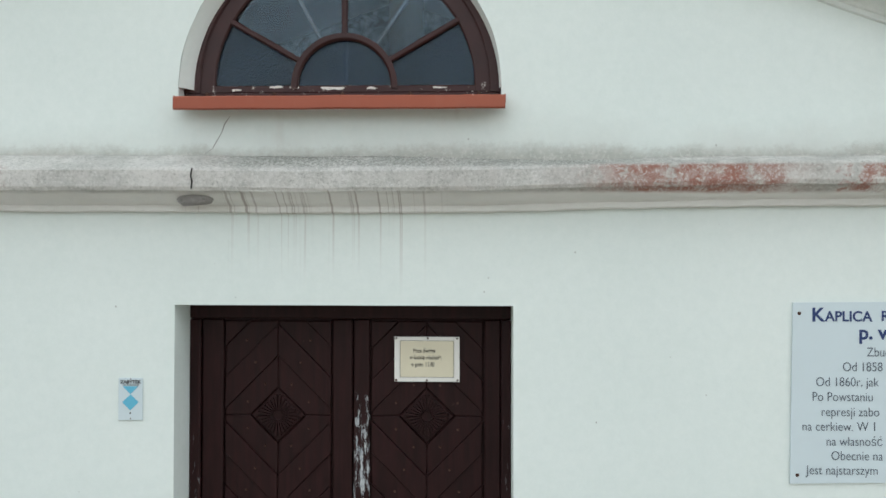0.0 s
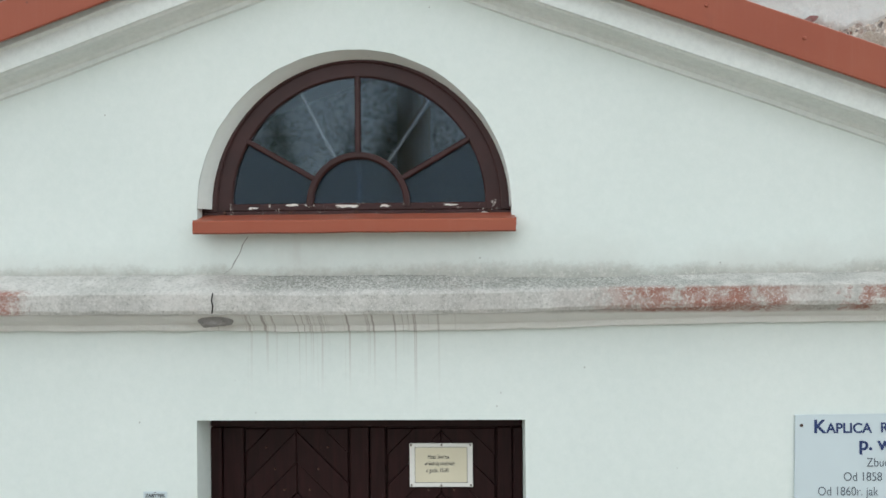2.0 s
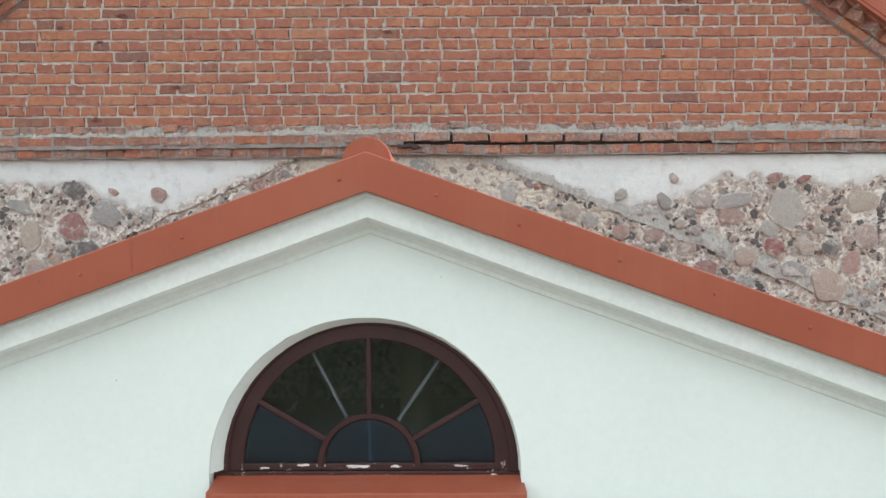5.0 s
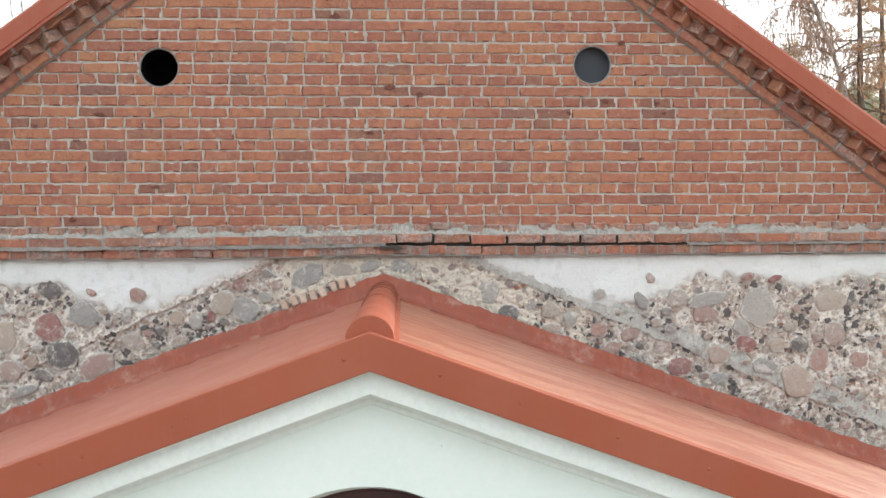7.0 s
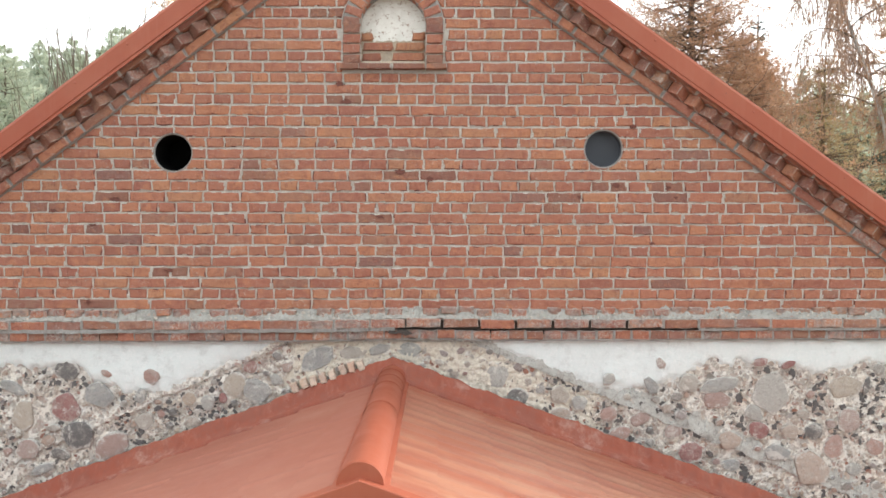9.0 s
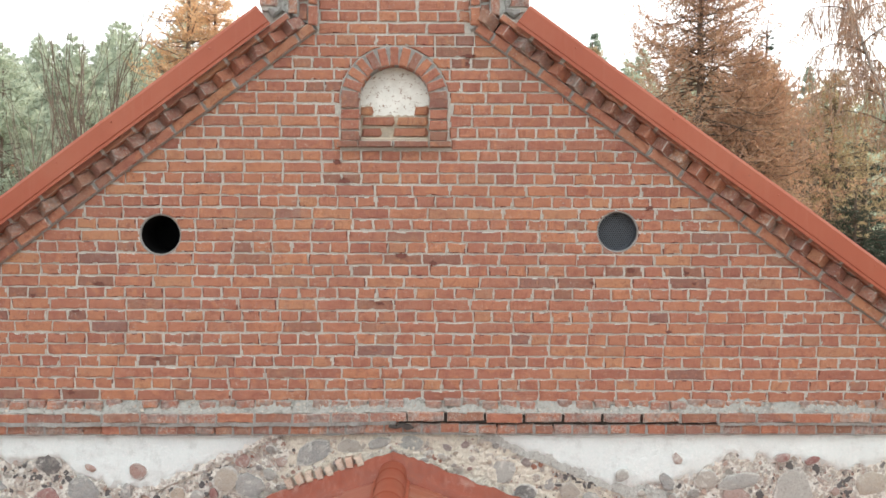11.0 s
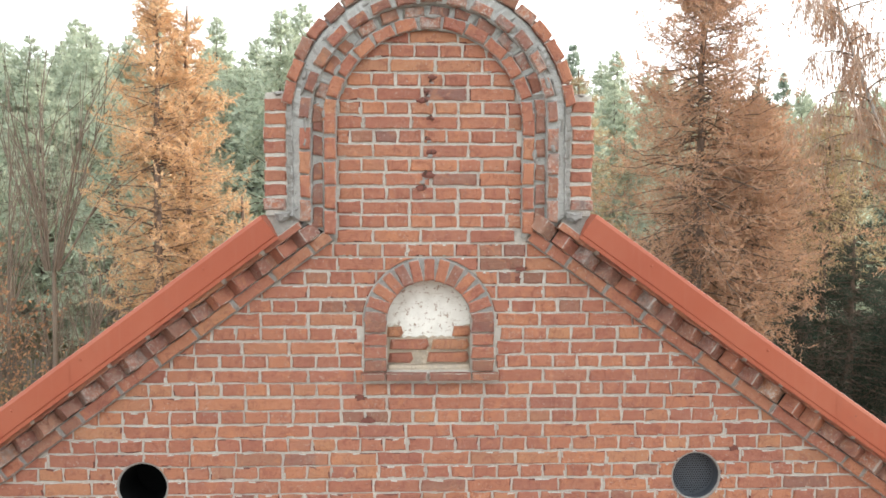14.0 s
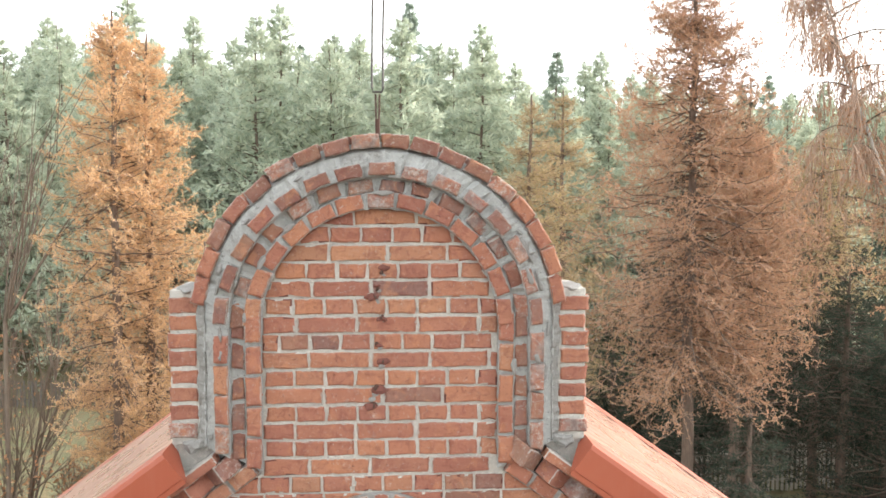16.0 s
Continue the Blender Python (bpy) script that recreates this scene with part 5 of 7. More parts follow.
def weeping_birch(height, lean, seed):
    """A leaning birch: white trunk, thin rising limbs, long hanging twigs with a few dry leaves."""
    rs = np.random.RandomState(seed)
    tree = thing("birch_tree", "leaning birch with white bark and hanging brown twigs", "tree")
    z = np.linspace(0, height, 24)
    pts = np.stack([lean * z + 0.07 * np.sin(z * 0.9), 0.1 * np.sin(z * 0.6), z], 1)
    rad = 0.075 * (1 - z / height) ** 0.9 + 0.012
    quads("trunk", [bars(pts[:-1], pts[1:], rad[:-1], rad[1:], 9)], M_BIRCH, tree, smooth=True)
    lp, lq, l0, l1, hp, hq, leaves = [], [], [], [], [], [], []
    for i in range(34):
        h = 8.2 + (height - 8.4) * (i + rs.rand()) / 34
        az = i * 2.4 + rs.normal() * 0.4
        long = (0.9 + 1.7 * rs.rand()) * (1.15 - 0.6 * h / height)
        p = np.array([np.interp(h, z, pts[:, 0]), np.interp(h, z, pts[:, 1]), h])
        d = np.array([math.cos(az), math.sin(az), 0.75])
        for k in range(9):
            d = d + rs.normal(size=3) * 0.10 + np.array([0, 0, -0.14])
            d /= np.linalg.norm(d)
            q = p + d * long / 7
            r = 0.022 * (1 - k / 9.5)
            lp.append(p), lq.append(q), l0.append(r), l1.append(0.022 * (1 - (k + 1) / 9.5))
            for _ in range(rs.randint(3, 8)):
                a = p + (q - p) * rs.rand()
                e = np.array([rs.normal() * 0.35, rs.normal() * 0.35, -0.55])
                for _ in range(5):
                    e = e + rs.normal(size=3) * 0.10 + np.array([0, 0, -0.25])
                    e /= np.linalg.norm(e)
                    b = a + e * (0.10 + 0.12 * rs.rand())
                    hp.append(a), hq.append(b)
                    if rs.rand() < 0.45:
                        leaves.append(b)
                    a = b
            p = q
    hp, hq = np.array(hp), np.array(hq)
    tagged(quads("branch_work", [bars(np.array(lp), np.array(lq), np.array(l0), np.array(l1), 4)], M_TWIG, tree, smooth=True), kind="stuff")
    quads("twig_work", [bars(hp, hq, np.full(len(hp), 0.010), np.full(len(hp), 0.008))], M_RUSTTWIG, tree)
    at = np.array(leaves)
    quads("leaves", [tufts(at, rs.normal(size=at.shape) * 0.5 + np.array([0, 0, -1.0]), np.full(len(at), 0.09), np.full(len(at), 0.018), rs)], M_LEAF, tree)
    return tree


def stand(tree, x, y, z=0.0, turn=0.0, size=1.0):
    tree.matrix_basis = Matrix.Translation((x, y, z)) @ Matrix.Rotation(turn, 4, "Z") @ Matrix.Scale(size, 4)
    return tree


def again(tree, x, y, z=0.0, turn=0.0, size=1.0):
    c = copy_thing(tree, Matrix.Translation((x, y, z)) @ Matrix.Rotation(turn, 4, "Z"))
    c.scale = (size, size, size)
    return c


def woods():
    rs = random.Random(3)
    # near conifers behind the chapel
    fine = dict(brush=0.5, twig_len=0.40, slim=0.15, loose=0.85, twig=M_RUSTTWIG)
    stand(conifer("larch_tree", "tall orange larch in autumn needles beside the chapel", 12.5, 1.75, 3.6, 230, 14, 20, 0.060, M_ORANGE, 1, 0.34, 0.7, 0.40, full=0.62, **fine), -5.62, 14.1)
    stand(conifer("larch_tree", "tall orange larch grown into its neighbour", 12.2, 1.7, 3.6, 220, 14, 20, 0.060, M_ORANGE, 15, 0.34, 0.7, 0.36, full=0.6, **fine), -4.95, 14.7)
    stand(conifer("larch_tree", "small orange larch with upturned twigs", 8.0, 1.2, 2.0, 80, 11, 16, 0.065, M_ORANGE, 2, 0.10, 0.8, 0.3, **fine), -3.3, 12.8)
    stand(conifer("larch_tree", "tall thin-topped brown larch with fading needles", 14.8, 2.6, 4.9, 400, 15, 17, 0.066, M_BROWN, 3, 0.42, 0.6, 0.30, 0.45, full=0.95, **fine), 6.05, 13.3)
    stand(conifer("larch_tree", "brown larch with dense drooping limbs", 10.4, 2.0, 5.2, 270, 14, 17, 0.066, M_BROWN, 4, 0.40, 0.45, 0.35, **fine), 7.5, 14.2)
    stand(conifer("larch_tree", "olive-brown larch with fading needles", 12.0, 2.7, 2.0, 190, 14, 13, 0.09, M_OLIVE, 5, 0.30, 0.45, 0.3, brush=0.4, loose=0.8, twig=M_RUSTTWIG), 5.3, 22.0)
    stand(conifer("larch_tree", "olive-brown larch with fading needles", 11.4, 2.3, 2.0, 190, 14, 14, 0.08, M_OLIVE, 6, 0.30, 0.5, 0.3, brush=0.4, loose=0.8, twig=M_RUSTTWIG), 3.5, 18.0)
    stand(conifer("larch_tree", "brown larch with dense drooping limbs", 10.6, 2.2, 6.0, 150, 14, 13, 0.09, M_BROWN, 7, 0.35, 0.4, 0.3, brush=0.4, loose=0.8, twig=M_RUSTTWIG), 9.2, 17.5)
    stand(conifer("larch_tree", "olive-brown larch with fading needles", 10.6, 2.3, 6.0, 140, 14, 12, 0.09, M_OLIVE, 11, 0.35, 0.4, 0.3, brush=0.4, loose=0.8, twig=M_RUSTTWIG), 11.4, 18.6)
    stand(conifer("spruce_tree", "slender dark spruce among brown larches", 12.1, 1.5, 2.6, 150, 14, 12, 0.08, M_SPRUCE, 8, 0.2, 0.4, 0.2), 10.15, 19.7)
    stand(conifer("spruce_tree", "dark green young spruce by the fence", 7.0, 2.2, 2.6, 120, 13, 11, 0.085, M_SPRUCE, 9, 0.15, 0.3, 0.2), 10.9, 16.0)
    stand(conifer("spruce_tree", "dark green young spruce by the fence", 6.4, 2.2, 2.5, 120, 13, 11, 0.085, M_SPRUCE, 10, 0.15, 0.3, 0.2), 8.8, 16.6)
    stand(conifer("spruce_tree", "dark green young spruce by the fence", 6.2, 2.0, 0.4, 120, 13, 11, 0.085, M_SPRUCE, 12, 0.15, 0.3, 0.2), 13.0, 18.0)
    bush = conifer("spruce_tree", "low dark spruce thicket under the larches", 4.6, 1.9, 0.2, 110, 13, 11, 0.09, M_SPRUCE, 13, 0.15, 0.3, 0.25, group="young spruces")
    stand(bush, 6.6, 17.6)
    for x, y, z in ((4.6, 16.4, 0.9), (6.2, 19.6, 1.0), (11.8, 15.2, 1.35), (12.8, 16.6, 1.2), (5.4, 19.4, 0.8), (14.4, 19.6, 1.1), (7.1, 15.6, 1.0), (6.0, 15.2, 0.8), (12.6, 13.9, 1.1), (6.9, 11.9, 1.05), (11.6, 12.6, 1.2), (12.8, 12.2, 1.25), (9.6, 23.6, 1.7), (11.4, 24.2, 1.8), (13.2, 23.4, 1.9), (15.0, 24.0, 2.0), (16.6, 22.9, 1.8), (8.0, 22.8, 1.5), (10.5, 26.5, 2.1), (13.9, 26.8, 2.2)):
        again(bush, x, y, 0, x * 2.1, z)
    stand(conifer("larch_tree", "slender larch with thin brown crown", 13.0, 1.5, 6.5, 70, 12, 9, 0.10, M_BROWN, 16, 0.3, 0.45, 0.25), 11.5, 14.1)
    stand(conifer("larch_tree", "slender larch with thin brown crown", 12.4, 1.5, 6.5, 70, 12, 9, 0.10, M_OLIVE, 17, 0.3, 0.45, 0.25), 12.0, 14.6)
    # birch at the edge of the yard, leaning west
    stand(weeping_birch(15.5, -0.31, 21), 13.3, 14.0)
    # bare trees and shrubs on the west side
    stand(bare_tree("bare_tree", "leafless pollarded tree with many upright stems", 5.6, 15, 0.55, 31, M_TWIG, 1, thick=0.027, crotch=6.4, wild=0.5), -7.75, 14.0)
    stand(bare_tree("bare_tree", "leafless pollarded tree with many upright stems", 4.8, 12, 0.55, 36, M_TWIG, 1, thick=0.025, crotch=5.4, wild=0.5), -9.1, 14.8)
    stand(bare_tree("bare_tree", "leafless tree with many upright stems", 7.6, 6, 0.30, 32, M_TWIG, 2, thick=0.048, wild=0.7), -8.3, 15.6)
    stand(bare_tree("bare_tree", "leafless tree with many upright stems", 7.0, 6, 0.33, 33, M_TWIG, 2, thick=0.04, wild=0.7), -6.6, 19.0)
    stand(bare_tree("beech_tree", "young beech with dry rusty-brown leaves", 6.6, 6, 0.3, 34, M_TWIG, 3, M_LEAF, 0.09, 6000, thick=0.05), -9.6, 14.0)
    stand(bare_tree("beech_bush", "bush with dry rusty-brown leaves", 3.0, 8, 0.55, 35, M_TWIG, 3, M_LEAF, 0.08, 4000, "bush", thick=0.03), -6.6, 16.6)
    # pine wood beyond the meadow: a few grown trees, repeated with other sizes and turns
    tall = dict(group="pines of the far wood", trunk=0.13, slim=0.13, full=0.85)
    kinds = [conifer("pine_tree", "tall green pine in the far wood", 18.0, 4.4, 2.5, 150, 11, 7, 0.42, M_HAZEPINE, 40, 0.05, 0.6, 0.22, 0.3, twig_len=0.46, **tall),
             conifer("pine_tree", "tall green pine in the far wood", 16.5, 4.7, 2.0, 150, 11, 7, 0.42, M_HAZEPINE, 41, 0.05, 0.7, 0.28, 0.3, twig_len=0.46, **tall),
             conifer("pine_tree", "tall green pine in the far wood", 19.0, 4.0, 3.0, 150, 11, 7, 0.42, M_HAZEPINE, 42, 0.05, 0.5, 0.2, 0.3, twig_len=0.46, **tall),
             conifer("pine_tree", "dark pointed spruce in the far wood", 18.5, 3.0, 1.5, 130, 11, 7, 0.40, M_HAZESPRUCE, 43, 0.2, 0.4, 0.2, 0.35, twig_len=0.4, **tall)]
    spots = []
    for y, count in ((38, 15), (45, 25), (52, 31), (60, 36), (69, 38), (79, 40)):
        for i in range(count):
            half = 0.72 * y + 4
            spots.append((-half + 2 * half * (i + rs.random()) / count, y + rs.uniform(-3.5, 3.5)))
    first = set()
    for x, y in spots:
        k = rs.choice((0, 0, 1, 1, 2, 2, 3))
        z = 4.0 * min(1.0, max(0.0, y - 45) / 60) - 0.2
        # the wood stands lower towards the east
        tall = 1.12 - 0.22 * min(1.0, max(0.0, (x / y - 0.02) / 0.35)) - (0.16 if y < 50 else 0.0)
        args = (x, y, z, rs.random() * 6.28, rs.uniform(0.84, 1.06) * tall)
        if k in first:
            again(kinds[k], *args)
        else:
            first.add(k)
            stand(kinds[k], *args)
    # the depth of the wood behind the last trees
    q = np.random.RandomState(77)
    n = 26000
    x = q.uniform(-85, 85, n)
    y = q.uniform(84, 100, n)
    top = 14.5 - 0.035 * x + 2.6 * np.sin(x * 1.3) * np.sin(x * 0.47 + 1) + 1.4 * np.sin(x * 3.1)
    z = 3.5 + top * q.rand(n) ** 0.75
    wood = quads("far_wood", [tufts(np.stack([x, y, z], 1), q.normal(size=(n, 3)) + np.array([0, 0, 0.6]), 1.1 + 0.6 * q.rand(n), 0.28 * np.ones(n), q)], M_HAZEPINE, None)
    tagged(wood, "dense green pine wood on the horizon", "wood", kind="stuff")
    # trees of the churchyard behind the viewer, which the panes mirror
    b = bare_tree("bare_tree", "leafless tall tree of the churchyard", 13.0, 1, 0.1, 51, M_TWIG, 4, thick=0.16)
    stand(b, 3.0, -26)
    for x, y, sz in ((-6, -24, 1.0), (-2, -30, 1.15), (8, -25, 0.9), (13, -30, 1.1), (-12, -29, 1.1)):
        again(b, x, y, 0, x, sz)
    for i in range(28):
        again(kinds[i % 4], -44 + 3.4 * i, -42 - 4 * (i % 3), 0, i, 0.58)


woods()


def picket_fence(name, label, x0, x1, y0, y1, h, gap, wood):
    f = thing(name, label, "fence", at=(x0, y0, 0.0))
    n = int(math.hypot(x1 - x0, y1 - y0) / gap)
    me = bpy.data.meshes.new("picket")
    bm = bmesh.new()
    box(bm, -0.042, 0.042, -0.011, 0.011, 0.03, h)
    for v in bm.verts:
        if v.co.z > h - 0.01 and abs(v.co.x) > 0.03:
            v.co.z -= 0.05
    bm.to_mesh(me)
    bm.free()
    me.materials.append(wood)
    ang = math.atan2(y1 - y0, x1 - x0)
    r = random.Random(8)
    for i in range(n + 1):
        t = i / n
        ob = new("picket", me)
        ob.parent = f
        ob.matrix_local = Matrix.Translation(((x1 - x0) * t, (y1 - y0) * t, r.uniform(-0.03, 0.03))) @ Matrix.Rotation(ang, 4, "Z") @ Matrix.Rotation(r.uniform(-0.03, 0.03), 4, "Y")
    for z in (0.35, h - 0.3):
        bm = tube(bmesh.new(), [(0, 0.03, z), ((x1 - x0), (y1 - y0) + 0.03, z)], 0.03, 4)
        part("rail", bm, wood, f)
    for i in range(0, n + 1, 14):
        t = i / n
        bm = tube(bmesh.new(), [((x1 - x0) * t, (y1 - y0) * t + 0.08, -0.3), ((x1 - x0) * t, (y1 - y0) * t + 0.08, h - 0.1)], 0.05, 6)
        part("post", bm, wood, f)


picket_fence("picket_fence", "grey weathered picket fence under the trees", 8.5, 17.0, 20.8, 21.6, 1.5, 0.15, M_FENCE)
picket_fence("picket_fence", "long dark weathered picket fence across the meadow", -26.0, -9.0, 33.4, 32.4, 1.2, 0.16, M_OLDFENCE)


# ---- the brick gable: mortar body, bricks, band, stones ----
KNEE, SPRING = 7.655, 8.33
SLOPE = {-1: 0.737, 1: 0.707}
EDGE = {-1: 0.565, 1: 0.580}
HOLES = ((-1.657, 6.226, 0.142), (1.591, 6.262, 0.142))
COURSE, ROW0 = 0.0814, 6.872
BOTTOM = 5.045


def side_x(s, z):
    return s * (EDGE[s] + (KNEE - z) / SLOPE[s])


def circle(cx, cz, r, n=28):
    return arc(cx, cz, r, 0, 360 * (n - 1) / n, n - 1)


def gable_body():
    g = thing("wall_gable", "red brick gable in pale lime mortar, weathered, two round vents", "wall", kind="structure")
    out = 0.16
    low = 4.80
    rim = [(side_x(-1, low) - out, low), (-0.93, KNEE + 0.02), (-0.93, 8.44), *[(x, z) for x, z in arc(0, SPRING, 0.80, 172, 8, 28)], (0.93, 8.44), (0.93, KNEE + 0.02), (side_x(1, low) + out, low)]
    niche = [(-0.245, 6.90), (-0.245, 7.19), *arc(0, 7.19, 0.245, 175, 5, 14), (0.245, 7.19), (0.245, 6.90)]
    part("mortar", slab([rim, *[circle(x, z, r) for x, z, r in HOLES], niche], 0.0035, 0.37), M_MORTAR, g, "pale lime mortar joints")
    back = [(-4.2, -0.05), (-4.2, 4.80), (4.3, 4.80), (4.3, -0.05)]
    return g, back


GABLE, BACK = gable_body()


def rough_outline(poly, r, step=0.045, jit=0.0052):
    """Breaks the edges of a brick's face into short, uneven lengths."""
    out = []
    for i, p in enumerate(poly):
        q = poly[(i + 1) % len(poly)]
        m = max(1, round(math.dist(p, q) / step))
        for k in range(m):
            w = jit * (0.6 if k else 1.0)
            out.append((p[0] + (q[0] - p[0]) * k / m + r.uniform(-w, w), p[1] + (q[1] - p[1]) * k / m + r.uniform(-w, w)))
    return out


def unit_brick(seed, length, height, depth=0.10):
    """A brick with a worn, uneven face; the face lies at y = 0."""
    r = random.Random(seed)
    a, b = length / 2, height / 2
    poly = rough_outline([(-a, -b), (a, -b), (a, b), (-a, b)], r)
    v, f = chamfered(poly, 0.0, depth, 0.0075)
    n = len(poly)
    v = [(p[0], p[1] + (r.uniform(-0.0015, 0.002) if i < n else 0), p[2]) for i, p in enumerate(v)]
    return v, f


def bank(name, length, height, count, mat, depth=0.10):
    made = []
    for i in range(count):
        me = bpy.data.meshes.new(name)
        v, f = unit_brick(i * 13 + int(length * 1000), length, height, depth)
        me.from_pydata(v, [], f)
        me.materials.append(mat)
        made.append(me)
    return made


BR_L, BR_S, BR_H = 0.258, 0.124, 0.0690
SETS = {
    ("s", M_BRICK): bank("brick", BR_L, BR_H, 12, M_BRICK), ("h", M_BRICK): bank("brick", BR_S, BR_H, 12, M_BRICK),
    ("s", M_DARK): bank("brick", BR_L, BR_H, 3, M_DARK), ("h", M_DARK): bank("brick", BR_S, BR_H, 3, M_DARK),
    ("s", M_WORN): bank("brick", BR_L, BR_H, 5, M_WORN, 0.16), ("h", M_WORN): bank("brick", BR_S, BR_H, 5, M_WORN, 0.16),
    ("h", M_PALE): bank("brick", BR_S, BR_H, 5, M_PALE, 0.12),
    ("s", M_TOOTH): bank("brick", BR_L, BR_H, 4, M_TOOTH, 0.16),
    ("h", M_TOOTH): bank("brick", BR_S, BR_H, 5, M_TOOTH, 0.12),
}
rng = random.Random(5)


def lay(parent, kind, mat, x, y, z, angle=0.0, sx=1.0, sz=1.0, turn=0.0):
    ob = new("brick", rng.choice(SETS[(kind, mat)]))
    ob.parent = parent
    ob.rotation_mode = "XYZ"
    ob.matrix_local = Matrix.Translation((x, y, z)) @ Matrix.Rotation(radians(-angle), 4, "Y") @ Matrix.Rotation(radians(turn), 4, "Z") @ Matrix.Diagonal((sx, 1, sz, 1))
    return ob


# bricks that stand out dark, and bricks that have spalled back
DARK_AT = ((0.52, 6.235), (-1.09, 6.14), (-1.08, 6.06), (-2.31, 5.645), (-1.58, 5.28), (-2.56, 5.28), (-1.43, 5.52), (-2.79, 5.63), (-0.45, 7.27), (-0.62, 7.26), (1.2, 5.8), (2.05, 5.25), (-0.6, 5.57))
BROKEN_AT = ((-2.30, 5.10), (-2.26, 5.03), (1.96, 5.55), (2.08, 5.97), (2.14, 5.895), (-0.40, 6.745), (-0.35, 6.615), (0.53, 7.495), (0.515, 7.44), (-1.69, 5.34), (0.28, 6.03), (-2.09, 5.88), (-2.26, 5.68), (-0.10, 5.745), (1.41, 5.895), (-2.56, 5.79), (1.81, 6.43), (0.05, 6.085), (1.69, 5.99))


def near(spots, x, z, w):
    return any(abs(x - a) < w and abs(z - b) < 0.035 for a, b in spots)


def field():
    singles, jv, jf, dv, df = 0, [], [], [], []
    k0 = -int((ROW0 - BOTTOM) / COURSE)
    for k in range(k0, 26):
        z = ROW0 + k * COURSE
        head = k % 2
        pitch = 0.1385 if head else 0.2715
        z0, z1 = z - BR_H / 2, z + BR_H / 2
        tymp = z > KNEE + 0.01
        if tymp:
            w = 0.528 if z < SPRING else math.sqrt(max(0.0, 0.528 ** 2 - (z0 - SPRING) ** 2))
            lo, hi = -w, w
            if w < 0.06:
                continue
        else:
            lo, hi = side_x(-1, z0), side_x(1, z0)
        x = lo - rng.random() * pitch if not tymp else lo - rng.choice((0.0, 0.07, 0.13))
        off = rng.uniform(-0.002, 0.002)
        while x < hi:
            p = pitch * rng.uniform(0.97, 1.03)
            whole = head
            if not head and rng.random() < 0.05:
                p, whole = 0.1385, 1
            a, b = x + 0.0065, x + p - 0.0060
            x += p
            poly = [(a, z0 + off), (b, z0 + off), (b, z1 + off), (a, z1 + off)]
            full = poly
            if tymp:
                poly = clip(clip(poly, 1, 0, 0.530), -1, 0, 0.530)
                if z1 > SPRING:
                    for t in range(10, 180, 10):
                        poly = clip(poly, math.cos(radians(t)), math.sin(radians(t)), 0.530 + SPRING * math.sin(radians(t)))
            else:
                for s in (-1, 1):
                    m = SLOPE[s]
                    poly = clip(poly, s * m, 1, KNEE + m * EDGE[s] - 0.006)
            bites = []
            for hx, hz, r in HOLES:
                r += 0.007
                if math.hypot(max(a - hx, hx - b, 0), max(z0 - hz, hz - z1, 0)) < r and len(poly) > 2:
                    far = max(abs(z0 - hz), abs(z1 - hz))
                    w = math.sqrt(max(0.0, r * r - far * far))
                    if w:
                        poly = clip(poly, 1, 0, hx - w) if (a + b) / 2 < hx else clip(poly, -1, 0, -hx - w)
                    bites.append((hx, hz, r))
            if z1 > 6.845 and z0 < 7.60 and a < 0.45 and b > -0.45:
                if z1 < 6.90:
                    poly = clip(poly, 1, 0, -0.41) if (a + b) < 0 else clip(poly, -1, 0, -0.415)
                elif z0 < 7.19:
                    poly = clip(poly, 1, 0, -0.385) if (a + b) < 0 else clip(poly, -1, 0, -0.395)
                else:
                    far = max(abs(z0 - 7.18), abs(z1 - 7.18))
                    w = math.sqrt(max(0.0, 0.388 ** 2 - far * far))
                    if w:
                        poly = clip(poly, 1, 0, -w) if (a + b) < 0 else clip(poly, -1, 0, -w)
                    bites.append((0.0, 7.18, 0.388))
            if len(poly) < 3:
                continue
            if bites:
                fine = []
                for x0_, z0_ in rough_outline(poly, rng, 0.02, 0.0005):
                    for hx, hz, r in bites:
                        dd = math.hypot(x0_ - hx, z0_ - hz)
                        if dd < r:
                            x0_, z0_ = hx + (x0_ - hx) * r / (dd or 1), hz + (z0_ - hz) * r / (dd or 1)
                    fine.append((x0_, z0_))
                poly = fine
            xs, zs = [q[0] for q in poly], [q[1] for q in poly]
            if max(xs) - min(xs) < 0.025 or max(zs) - min(zs) < 0.02:
                continue
            mx, mz = sum(xs) / len(xs), sum(zs) / len(zs)
            face = rng.uniform(-0.0105, -0.003)
            dark = near(DARK_AT, mx, mz, 0.075) or rng.random() < 0.004
            if near(BROKEN_AT, mx, mz, 0.12):
                face, dark = -0.0025, True
            mat = M_DARK if dark else M_BRICK
            if poly == full and singles < 300 and abs(mx) < 1.30 and mz > 6.55:
                singles += 1
                kind, base = ("h", BR_S) if whole else ("s", BR_L)
                lay(GABLE, kind, mat, mx, face, mz, rng.uniform(-0.35, 0.35), (b - a) / base)
            else:
                v, f = chamfered(poly if bites else rough_outline(poly, rng), face, 0.09, 0.0065)
                tv, tf = (dv, df) if dark else (jv, jf)
                n = len(tv)
                tv += [(p[0] + rng.uniform(-0.0015, 0.0015), p[1] + rng.uniform(-0.001, 0.001), p[2] + rng.uniform(-0.0015, 0.0015)) for p in v]
                tf += [tuple(i + n for i in g) for g in f]
